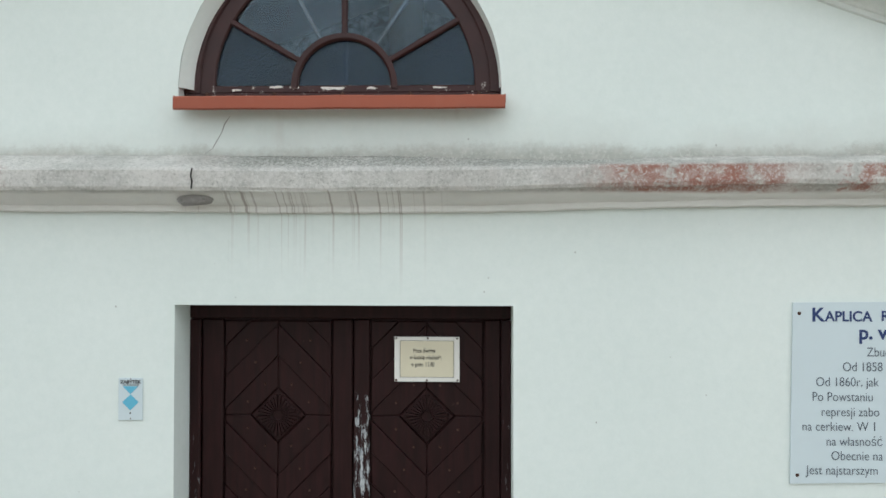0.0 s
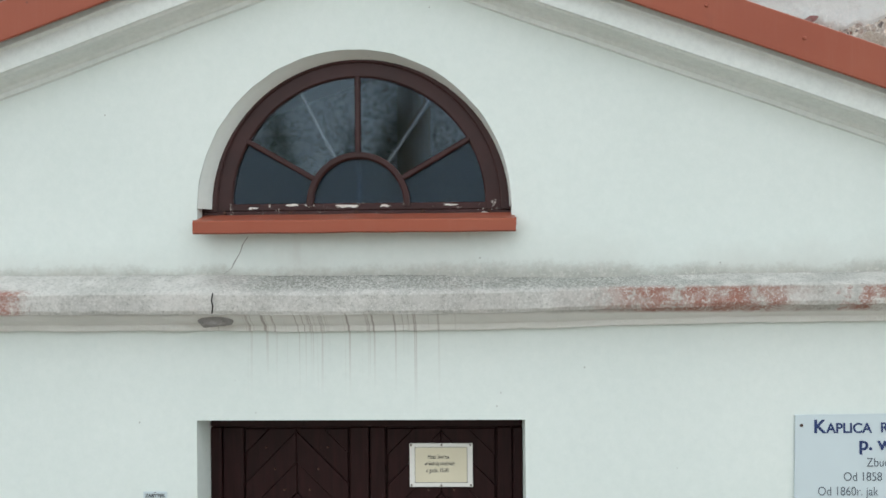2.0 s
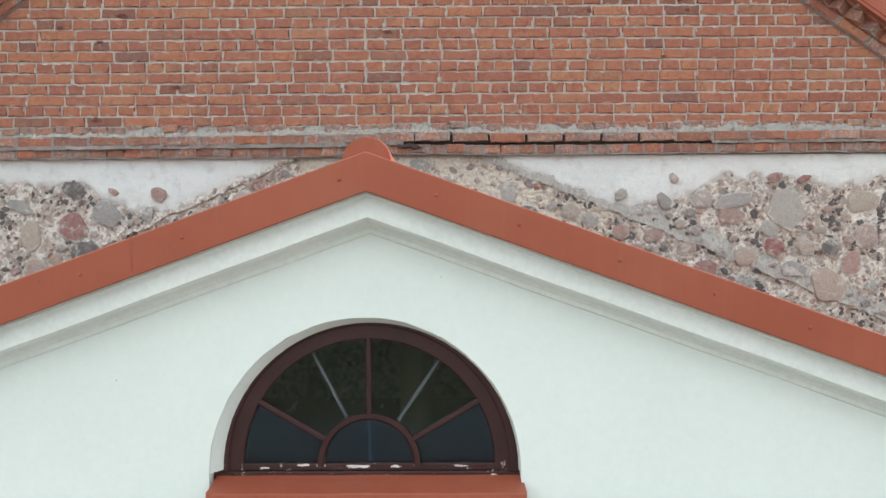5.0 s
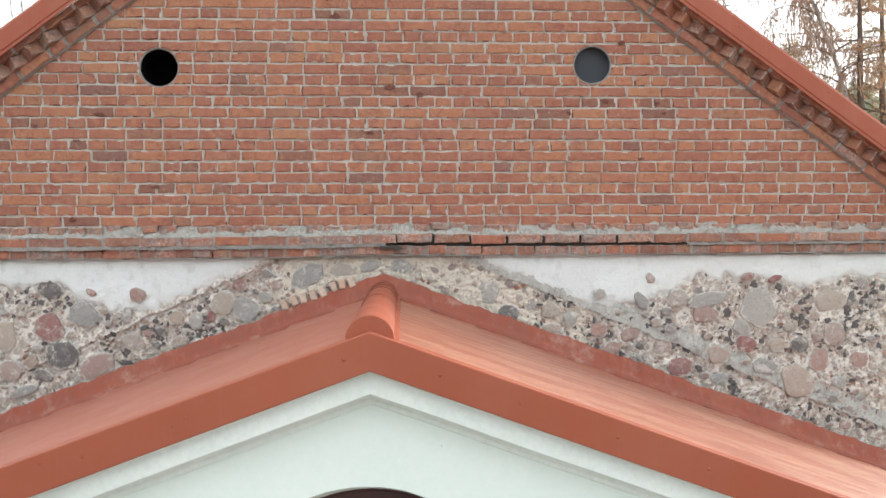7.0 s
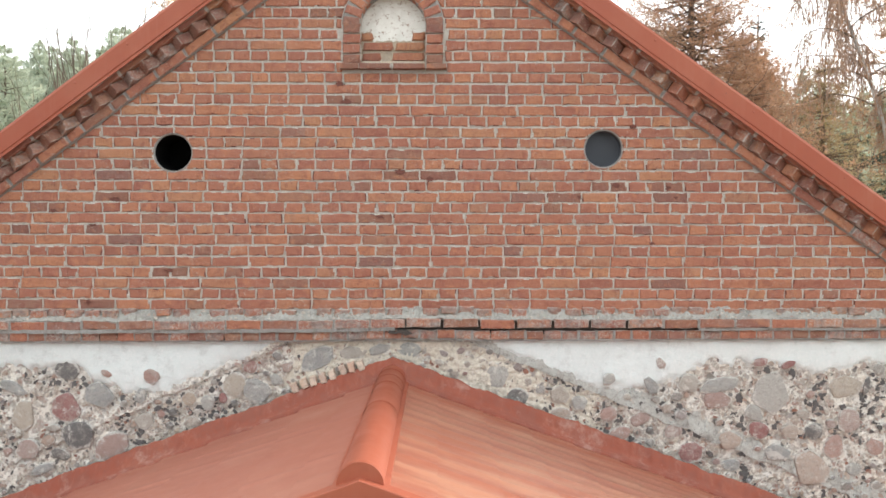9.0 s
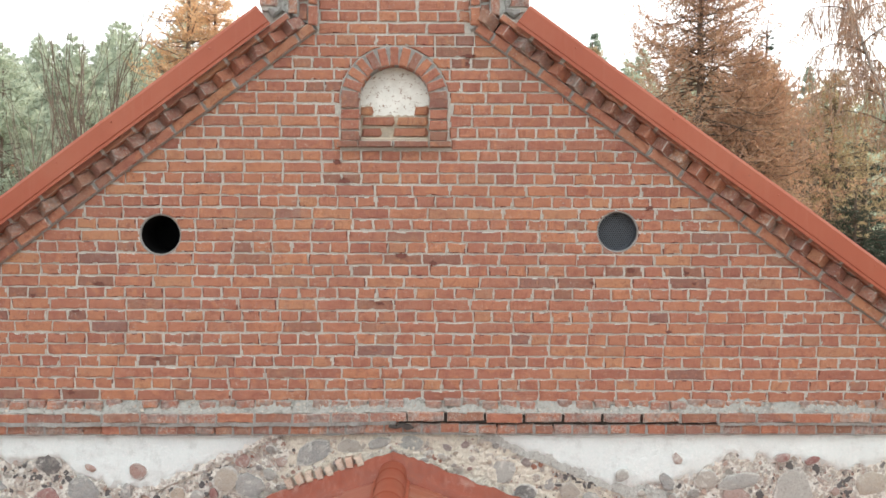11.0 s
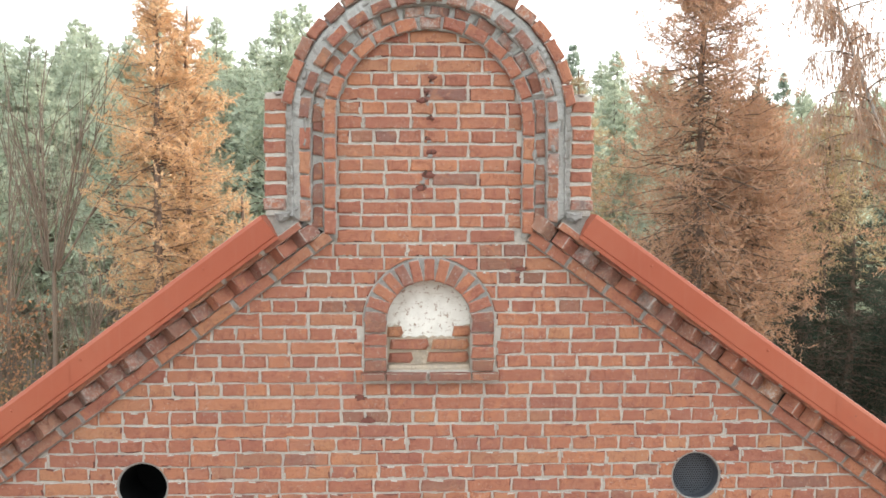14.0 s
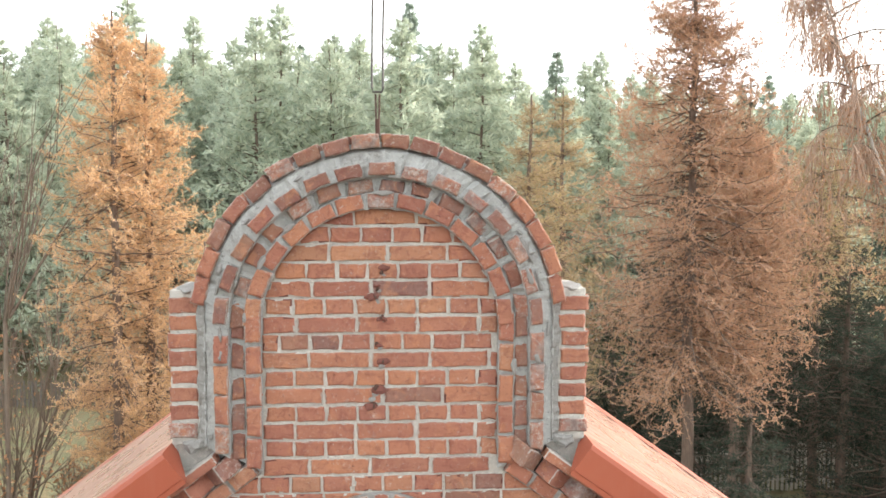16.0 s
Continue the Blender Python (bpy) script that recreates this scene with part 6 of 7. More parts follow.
    for name, v, f, mat, label in (("brickwork", jv, jf, M_BRICKFAR, "red bricks in alternating header and stretcher courses"), ("burnt_brickwork", dv, df, M_DARKFAR, "scattered dark burnt bricks")):
        ob = tagged(raw(name, v, f, mat, GABLE, label), kind="stuff") or bpy.data.objects[name]
        # some of the chipped arrises are filled with mortar, some broken to the dark core
        ob.data.materials.append(M_MORTAR)
        ob.data.materials.append(M_SPALL)
        for g in ob.data.polygons:
            if len(g.vertices) == 4:
                c = rng.random()
                g.material_index = 1 if c < 0.11 else 2 if c > 0.92 else 0


field()


def vents():
    for i, (x, z, r) in enumerate(HOLES):
        bm = bmesh.new()
        prof = [(r + 0.010, 0.008), (r + 0.005, -0.001), (r - 0.002, 0.001), (r - 0.006, 0.014)]
        st = [(lambda c, s, q: (lambda rr, y: (x + rr * q * c, y, z + rr * q * s)))(math.cos(2 * math.pi * k / 36), math.sin(2 * math.pi * k / 36), 1 + 0.02 * noise.noise((k * 0.6, i, 0))) for k in range(37)]
        bm.free()
        part("vent_collar", sweep(prof, st), M_GREY, GABLE, "smeared mortar collar round the vent")
        tunnel = [(r - 0.006, 0.012), (r - 0.008, 0.36)]
        part("vent_pipe", sweep(tunnel, st), M_BLACK if not i else M_MESH, GABLE, "dark vent pipe")
        if i:
            sheet = part("vent_sheet", slab([circle(x, z, r)], 0.075, 0.08), M_MESH, GABLE, "grey perforated sheet in the vent")
            vs, fs = [], []
            for a in range(-9, 10):
                for b in range(-9, 10):
                    px, pz = x + a * 0.0145 + (b % 2) * 0.007, z + b * 0.0135
                    if math.hypot(px - x, pz - z) < r - 0.02:
                        n = len(vs)
                        vs += [(px + 0.004 * math.cos(t * math.pi / 3), 0.0735, pz + 0.004 * math.sin(t * math.pi / 3)) for t in range(6)]
                        fs.append(tuple(range(n, n + 6)))
            raw("perforation", vs, fs, M_BLACK, sheet)
        else:
            # plate painted near-black as the shade deep in the vent
            part("vent_dark", slab([circle(x, z, r)], 0.34, 0.36), M_BLACK, GABLE, "near-black plate painted as the unlit depth of the open vent")


vents()


def niche():
    part("niche_back", boxed(-0.26, 0.26, 0.10, 0.14, 6.88, 7.45), M_FLAKE, GABLE, "flaking white plaster at the back of the niche")
    # broken bricks left in the lower part of the niche
    for x, z, l, d in ((-0.20, 7.118, 0.10, 0.072), (0.195, 7.122, 0.11, 0.068), (-0.115, 7.045, 0.235, 0.066), (0.128, 7.045, 0.225, 0.062), (-0.165, 6.965, 0.15, 0.074), (0.115, 6.968, 0.25, 0.070)):
        v, f = chamfered([(x - l / 2, z - 0.030), (x + l / 2 - 0.02, z - 0.034), (x + l / 2, z - 0.01), (x + l / 2 - 0.012, z + 0.03), (x - l / 2 + 0.01, z + 0.026)], d, 0.12, 0.012)
        raw("broken_brick", v, f, M_BRICK, GABLE, "broken brick left in the niche")
    q = random.Random(6)
    low = [(-0.25, 6.89), (0.25, 6.89)] + [(0.25 - 0.025 * k, (7.150 if abs(k - 10) > 6 else 7.085) + q.uniform(-0.016, 0.016)) for k in range(21)]
    part("niche_filling", slab([low], 0.088, 0.11), M_TAN, GABLE, "tan mortar round the broken bricks")
    part("niche_ledge", boxed(-0.245, 0.245, 0.030, 0.12, 6.885, 6.925, 0.012), M_TAN, GABLE, "sloping tan mortar ledge")
    for s in (-1, 1):
        for k in range(4):
            lay(GABLE, "h", M_BRICK if k % 3 else M_DARK, s * 0.312, -0.022, 6.932 + k * 0.0765, rng.uniform(-0.6, 0.6), 0.128 / BR_S)
        bm = boxed(*sorted((s * 0.378, s * 0.388)), -0.004, 0.03, 6.90, 7.20)
        part("mortar_edge", bm, M_MORTAR, GABLE)
    n = 13
    for k in range(n):
        a = 6 + (168) * k / (n - 1)
        lay(GABLE, "h", M_TOOTH if k % 4 == 0 else M_BRICK, 0.312 * math.cos(radians(a)), -0.022, 7.182 + 0.309 * math.sin(radians(a)), a, 0.128 / BR_S, 0.062 / BR_H)
    edge = [(0.370, 0.02), (0.370, -0.012), (0.381, -0.005), (0.386, 0.02)]
    st = [(lambda c, s: (lambda r, y: (r * c, y, 7.182 + r * s)))(math.cos(radians(a)), math.sin(radians(a))) for a in range(0, 181, 6)]
    part("mortar_edge", sweep(edge, st), M_GREY, GABLE)
    bed = [(0.247, 0.10), (0.247, -0.012), (0.372, -0.012), (0.372, 0.02)]
    part("mortar_edge", sweep(bed, st), M_GREY, GABLE)
    for x, l in ((-0.325, 0.14), (-0.13, 0.24), (0.12, 0.24), (0.325, 0.15)):
        b = lay(GABLE, "s", M_DARK, x, -0.062, 6.872, rng.uniform(-0.4, 0.4), l / BR_L, 0.040 / BR_H)


niche()


def strings():
    """The corbelled courses along the slopes, up the shoulders and round the arch."""
    # runs of (start x, start z, angle, length) per side; offsets run outwards from the field's edge
    for s in (-1, 1):
        ang = math.degrees(math.atan(SLOPE[s]))
        c, n = math.cos(radians(ang)), math.sin(radians(ang))
        tang = lambda d, o: (s * (EDGE[s] + d * c + o * n), KNEE - d * n + o * c)  # noqa: E731
        verge = thing("verge_course", "corbelled brick verge with a row of dog-tooth bricks", "brick verge", "brick verges", "structure")
        # grey bed under the first course
        long = 5.0
        run = [(lambda d: (lambda o, y: (tang(d, o)[0], y, tang(d, o)[1])))(d) for d in (-0.02, long, 0.075, long)]
        low = run[:2]
        part("mortar_bed", sweep([(-0.008, 0.02), (-0.008, -0.012), (0.004, -0.028), (0.066, -0.036), (0.070, -0.012)], low), M_GREY, verge, "grey mortar bed")
        # dark backing paints the shade in the recesses between the teeth
        part("tooth_bed", sweep([(0.069, -0.010), (0.158, -0.010)], low), M_GAP, verge, "backing of the dog-tooth row, coloured dark as the shade between teeth")
        part("mortar_bed", sweep([(0.157, 0.0), (0.157, -0.075), (0.163, -0.098), (0.20, -0.099), (0.20, 0.03)], run[2:]), M_MORTAR, verge, "pale mortar bed")
        d = -0.018
        while d < long:
            l = rng.choice((BR_L, BR_L, BR_L, BR_S))
            x, z = tang(d + l / 2, 0.033)
            lay(verge, "s" if l == BR_L else "h", M_WORN if rng.random() < 0.08 else M_BRICK, x, -0.044 + rng.uniform(-0.005, 0.005), z, -s * ang + rng.uniform(-0.8, 0.8), 0.97, 0.95)
            d += l + 0.014
        d = 0.055
        while d < long:
            x, z = tang(d, 0.112)
            lay(verge, "h", rng.choice((M_TOOTH, M_BRICK, M_TOOTH, M_WORN)), x, -0.066 + rng.uniform(-0.006, 0.004), z, -s * ang + rng.uniform(-2, 2), 1.0, 1.24 * rng.uniform(0.95, 1.03), 43 + rng.uniform(-5, 5))
            d += 0.152 + rng.uniform(-0.006, 0.006)
        d = 0.08
        while d < long:
            x, z = tang(d + 0.125, 0.176)
            lay(verge, "s", M_BRICK, x, -0.104 + rng.uniform(-0.003, 0.003), z, -s * ang, 0.97, 0.58)
            d += 0.268
    p = thing("parapet", "round-headed brick parapet with cracked cement joints and rusty wall ties", "parapet", kind="structure")
    e = 0.532
    # grey body behind the rings
    ring = [(0.0, 0.02), (0.0, -0.026), (0.070, -0.034), (0.075, -0.020), (0.137, -0.020), (0.142, -0.052), (0.200, -0.046), (0.250, -0.036), (0.299, 0.03)]
    st = []
    for z in (0, 8.05, SPRING):
        st.append((lambda z: (lambda o, y: (-e - o, y, z or KNEE + 0.02 + 0.505 * o)))(z))
    for a in np.arange(178.5, 1.0, -1.5):
        st.append((lambda a: (lambda o, y: ((e + o) * math.cos(radians(a)), y + 0.018 * noise.noise((a * 0.11, o * 30, 0)) + 0.018 * noise.noise((a * 0.5, o * 60, 7)), SPRING + (e + o + 0.008 * noise.noise((a * 0.2, o * 20, 4))) * math.sin(radians(a)))))(a))
    for z in (SPRING, 8.05, 0):
        st.append((lambda z: (lambda o, y: (e + o, y, z or KNEE + 0.02 + 0.505 * o)))(z))
    part("mortar_ring", sweep(ring, st), M_RING, p, "grey cement between the arch rings")
    def around(o, count, kind, mats, y, sx, sz, shift=0.0, turn=0.0):
        for k in range(count):
            a = 180 * (k + 0.5 + shift) / count
            r = e + o + rng.uniform(-0.006, 0.006)
            lay(p, kind, rng.choice(mats), r * math.cos(radians(a)), y + rng.uniform(-0.006, 0.006), SPRING + r * math.sin(radians(a)), a - 90 + rng.uniform(-2.5, 2.5), sx * rng.uniform(0.92, 1.04), sz * rng.uniform(0.92, 1.05), turn + (rng.uniform(-9, 9) if turn else rng.uniform(-2, 2)))
    def upright(o, mats, y, sz, step, top=SPRING, low=KNEE, turn=0.0):
        for s in (-1, 1):
            z = low + 0.02 + 0.505 * o + step / 2
            while z < top + 0.02:
                lay(p, "h", rng.choice(mats), s * (e + o), y + rng.uniform(-0.004, 0.004), z, 90 + rng.uniform(-1.5, 1.5), rng.uniform(0.97, 1.04), sz, turn)
                z += step
    around(0.036, 13, "h", [M_BRICK, M_BRICK, M_BRICK, M_BRICK, M_WORN], -0.052, 1.0, 0.98)
    upright(0.036, [M_BRICK], -0.052, 0.96, 0.141)
    around(0.106, 14, "h", [M_TOOTH, M_TOOTH, M_WORN, M_BRICK, M_DARK], -0.036, 0.90, 0.92, 0.1, 14)
    upright(0.106, [M_TOOTH, M_TOOTH, M_WORN, M_DARK], -0.028, 0.86, 0.137, turn=10)
    around(0.172, 15, "h", [M_WORN, M_WORN, M_TOOTH, M_BRICK, M_DARK], -0.080, 0.94, 0.84, -0.05)
    upright(0.174, [M_WORN, M_WORN, M_BRICK, M_TOOTH], -0.076, 0.88, 0.136)
    # mortar squeezed out of the joints and washed over the worn rings
    q = random.Random(41)
    for k in range(30):
        o = q.choice((0.070, 0.140, 0.21, 0.21, 0.225, 0.172))
        a, b = q.uniform(0.016, 0.045), q.uniform(0.007, 0.014)
        if q.random() < 0.7:
            t = q.uniform(4, 176)
            x, z, turn = (e + o) * math.cos(radians(t)), SPRING + (e + o) * math.sin(radians(t)), 90 - t
        else:
            x, z, turn = q.choice((-1, 1)) * (e + o), q.uniform(KNEE + 0.15, SPRING), 90
        bm = bmesh.new()
        bmesh.ops.create_icosphere(bm, subdivisions=2, radius=1, matrix=Matrix.Diagonal((a, 0.006, b, 1)))
        for w in bm.verts:
            w.co += Vector((0.010, 0.004, 0.008)) * noise.noise(w.co * 40 + Vector((k, 0, 0)))
        y = {0.070: -0.050, 0.140: -0.054, 0.21: -0.050, 0.225: -0.046, 0.172: -0.080}[o]
        bmesh.ops.transform(bm, matrix=Matrix.Translation((x, y, z)) @ Matrix.Rotation(radians(turn), 4, "Y"), verts=bm.verts)
        part("mortar_smear", bm, M_GREY, p, "grey mortar squeezed out of the ring joints", smooth=True)
    # coping bricks laid over the arch
    n = 18
    for k in range(n):
        a = 11 + 158 * k / (n - 1)
        r = 0.816 + rng.uniform(-0.008, 0.006)
        for y, m in ((-0.052, rng.choice((M_TOOTH, M_DARK, M_WORN, M_WORN)) if 48 < a < 140 else rng.choice((M_BRICK, M_BRICK, M_TOOTH))),):
            b = lay(p, "h", m, r * math.cos(radians(a)), y + rng.uniform(-0.01, 0.008), SPRING + 0.012 + r * math.sin(radians(a)), a - 90 + rng.uniform(-4, 4), 0.99 * rng.uniform(0.94, 1.04), 0.93)
        a2 = a + rng.uniform(-1, 1)
        part_y = 0.06
        while part_y < 0.36:
            lay(p, "h", M_TOOTH, r * math.cos(radians(a2)), part_y, SPRING + 0.012 + r * math.sin(radians(a2)), a2 - 90 + rng.uniform(-2, 2), 1.05, 0.96)
            part_y += 0.13
    # shoulder piers
    for s in (-1, 1):
        for k in range(8):
            z = 7.868 + k * 0.0805
            for y in (-0.020, 0.10, 0.22):
                lay(p, "h", M_WORN if k == 0 and y < 0 else M_BRICK, s * 0.878 + rng.uniform(-0.010, 0.010), y + rng.uniform(-0.006, 0.004), z, rng.uniform(-1.6, 1.6), 1.04, rng.uniform(0.92, 1.03))
        bm = boxed(*sorted((s * 0.806, s * 0.936)), -0.012, 0.36, 7.80, 8.50, 0.004)
        part("mortar_core", bm, M_MORTAR, p)
        # ragged wedge of mortar between the pier and the slope
        wedge = [(s * u, v) for u, v in rough_outline([(0.790, 7.825), (0.880, 7.820), (0.885, 7.79), (0.850, 7.757), (0.795, 7.79)], rng, 0.02, 0.006)]
        vs, fs = chamfered(wedge, -0.040, 0.05, 0.012)
        raw("mortar_wedge", [(u, y + 0.012 * noise.noise((u * 40, v * 40, s)), v) for u, y, v in vs], fs, M_GREY, p, "ragged grey mortar at the shoulder")
        lump = bmesh.new()
        bmesh.ops.create_icosphere(lump, subdivisions=3, radius=1, matrix=Matrix.Translation((s * 0.868, 0.1, 8.497)) @ Matrix.Diagonal((0.058, 0.13, 0.018, 1)))
        for w in lump.verts:
            w.co += Vector((0.015, 0.02, 0.012)) * noise.noise(w.co * 18)
        part("mortar_lump", lump, M_GREY, p, "weathered mortar on top of the pier")
        # smooth cement fillet beside the pier
        fil = sweep([(0.776, -0.046), (0.783, -0.032), (0.798, -0.028), (0.812, -0.026), (0.812, 0.03), (0.776, 0.03)], [(lambda z, q: (lambda u, y: (s * (u + 0.012 * noise.noise((z * 25, u * 40, s))), y + q + 0.012 * noise.noise((z * 40, u * 60, s)), z)))(7.80 + 0.014 * k, 0.008 * noise.noise((k * 0.3, s, 0))) for k in range(51)], closed=True)
        part("cement_fillet", fil, M_GREY, p, "crumbling grey cement fillet")
    # scars of old wall ties down the middle of the panel: rusty stub, broken arris, smeared mortar
    for z, w in ((8.575, 0.018), (8.50, 0.012), (8.46, 0.022), (8.37, 0.018), (8.25, 0.014), (8.17, 0.02), (8.05, 0.026), (7.97, 0.022)):
        x = -0.012 + rng.uniform(-0.03, 0.03)
        for name, mat, size, label in (("tie_stub", M_IRON, (w * 0.45, 0.014, w * 0.6), "rusty iron tie stub"), ("brick_scar", M_SPALL, (w * 1.5, 0.011, w * 0.75), "dark scar in the brick face"), ("mortar_smear", M_GREY, (w * 0.8, 0.006, w * 0.5), "smeared pale mortar")):
            bm = bmesh.new()
            dx, dz = (0, 0) if name == "tie_stub" else (rng.uniform(-0.02, 0.02), rng.uniform(-0.025, 0.025))
            bmesh.ops.create_icosphere(bm, subdivisions=3, radius=1, matrix=Matrix.Translation((x + dx, -0.006, z + dz)) @ Matrix.Diagonal((*size, 1)))
            for q in bm.verts:
                q.co += Vector((0.012, 0.003, 0.010)) * noise.noise(q.co * 55)
            part(name, bm, mat, p, label)


strings()


def spalls():
    """Hollows where faces of bricks have broken away: a ragged rim round a dark, uneven core."""
    q = random.Random(21)
    for i, (x, z) in enumerate(BROKEN_AT):
        a, b = q.uniform(0.018, 0.05), q.uniform(0.010, 0.022)
        m = 17
        rim = [(x + a * math.cos(t) * k, z + b * math.sin(t) * k) for t, k in [(2 * math.pi * k / m, q.uniform(0.45, 1.25)) for k in range(m)]]
        vs = [(u, -0.0125, v) for u, v in rim] + [(x + (u - x) * 0.8, -0.0118 + q.uniform(-0.001, 0.001), z + (v - z) * 0.75) for u, v in rim]
        vs += [(u, 0.004, v) for u, v in rim]
        fs = [(k, (k + 1) % m, m + (k + 1) % m, m + k) for k in range(m)] + [tuple(range(m, 2 * m))]
        fs += [(2 * m + k, 2 * m + (k + 1) % m, (k + 1) % m, k) for k in range(m)]
        raw("spall", vs, fs, M_SPALL, GABLE, "dark hollow in a broken brick")


spalls()


def brick_band():
    b = thing("brick_band", "projecting brick band with grey mortar ledge, cracked in the middle", "brick band", kind="structure", at=(0, 0.088, 0))
    tilt = lambda x: 0.0045 * x + 0.012 * math.exp(-((x - 0.1) / 0.5) ** 2)  # noqa: E731
    prof = [(0.03, 4.806), (-0.118, 4.812), (-0.122, 4.895), (-0.135, 4.900), (-0.138, 4.972)]
    st = [(lambda x: (lambda y, z: (x, y, z + tilt(x))))(-4.2 + 0.14 * i) for i in range(61)]
    part("open_joints", sweep(prof, st), M_GAP, b, "dark open joints")
    # crumbling sloping ledge: rough mortar washed over a course of bricks
    prof = [(-0.120, 4.958), (-0.158, 4.962), (-0.162, 4.972), (-0.146, 4.988), (-0.128, 5.003), (-0.112, 5.018), (-0.099, 5.032), (-0.088, 5.046), (-0.076, 5.060), (-0.03, 5.064)]
    def crumble(x, y, z):
        k = 0.016 * noise.noise((x * 6, y * 14, 3)) + 0.020 * noise.noise((x * 19, y * 36, 5)) + 0.020 * noise.noise((x * 47, y * 60, 9))
        return (x, y + 0.018 * noise.noise((x * 7, z * 22, 0)) + 0.012 * noise.noise((x * 29, z * 40, 0)), z + tilt(x) + k * (0.35 if y < -0.15 else 1))
    st = [(lambda x: (lambda y, z: crumble(x, y, z)))(-4.2 + 0.016 * i) for i in range(527)]
    part("mortar_ledge", sweep(prof, st), M_LEDGE, b, "rough sloping grey mortar ledge")
    x = -4.2
    while x < 4.2:
        if rng.random() < 0.85:
            lay(b, "h", M_WORN, x + 0.065, -0.132 + rng.uniform(-0.014, 0.016), 5.024 + tilt(x) + rng.uniform(-0.010, 0.010), rng.uniform(-4, 4), rng.uniform(0.85, 1.05), 0.8)
        x += 0.134
    q, cv, cf = random.Random(9), [], []
    for _ in range(800):
        x, u = q.uniform(-4.2, 4.2), q.random()
        y, z, a = -0.155 + 0.075 * u, 4.978 + 0.078 * u + tilt(x), q.uniform(0.005, 0.017)
        i = len(cv)
        for k in range(5):
            cv.append((x + a * math.cos(k * 1.257) * q.uniform(0.6, 1.5), y + 0.6 * a * math.sin(k * 1.257), z - 0.006))
        cv.append((x, y, z + q.uniform(0.004, 0.013)))
        cf += [(i + k, i + (k + 1) % 5, i + 5) for k in range(5)]
    tagged(raw("ledge_crumbs", cv, cf, M_PEBBLE, b, "crumbs of brick and mortar on the ledge"), kind="stuff")
    # bed joints with broken edges, washed out where the band has cracked
    for lo, hi, z0, z1, y in ((-4.2, 0.02, 4.880, 4.908, -0.171), (-4.2, 4.2, 4.810, 4.820, -0.147), (2.3, 4.2, 4.884, 4.904, -0.168)):
        n = int((hi - lo) / 0.02)
        st = [(lambda x: (lambda u, z: (x, u + 0.014 * noise.noise((x * 9, z * 30, 1)) + 0.010 * noise.noise((x * 33, z * 30, 1)), z + tilt(x) + 0.007 * noise.noise((x * 14, u * 30, 2)))))(lo + (hi - lo) * i / n) for i in range(n + 1)]
        part("bed_joint", sweep([(-0.10, z0), (y, z0), (y, z1), (-0.10, z1)], st), M_GREY, b)
    x = -4.2
    while x < 4.2:
        gap = 0.020 if 0.0 < x < 1.6 else 0.011
        grey = -0.75 < x < 0.25
        if x < 0.0 or x > 2.0:
            part("head_joint", boxed(x - gap - 0.004, x + 0.004, -0.167, -0.10, 4.902 + tilt(x), 4.972 + tilt(x)), M_GREY, b)
        lay(b, "s", M_WORN if grey or rng.random() < 0.4 else rng.choice((M_TOOTH, M_TOOTH, M_BRICK, M_DARK)), x + 0.13, -0.172 + rng.uniform(-0.008, 0.008) - (0.02 if 0.02 < x < 0.2 else 0), 4.938 + tilt(x) + rng.uniform(-0.004, 0.004), rng.uniform(-0.7, 0.7), 1.0, 0.94)
        x += 0.258 + gap
    # broken gap where the band has parted over the ridge
    gap = [(-0.02, 4.897), (0.03, 4.885), (0.05, 4.905), (0.12, 4.893), (0.15, 4.872), (0.10, 4.858), (0.07, 4.880), (0.02, 4.868), (-0.03, 4.878)]
    part("open_crack", slab([gap], -0.192, -0.15), M_GAP, b, "dark open crack in the band")
    x = -4.2
    while x < 4.2:
        grey = -0.6 < x < 0.3
        if rng.random() < 0.8:
            part("head_joint", boxed(x - 0.016, x + 0.006, -0.148, -0.10, 4.818 + tilt(x), 4.886 + tilt(x)), M_GREY, b)
        lay(b, "h", M_WORN if grey or rng.random() < 0.4 else rng.choice((M_TOOTH, M_TOOTH, M_BRICK, M_DARK)), x + 0.065, -0.152 + rng.uniform(-0.006, 0.006), 4.852 + tilt(x) + rng.uniform(-0.003, 0.003), rng.uniform(-0.8, 0.8), 1.04, 0.96)
        x += 0.1335


brick_band()


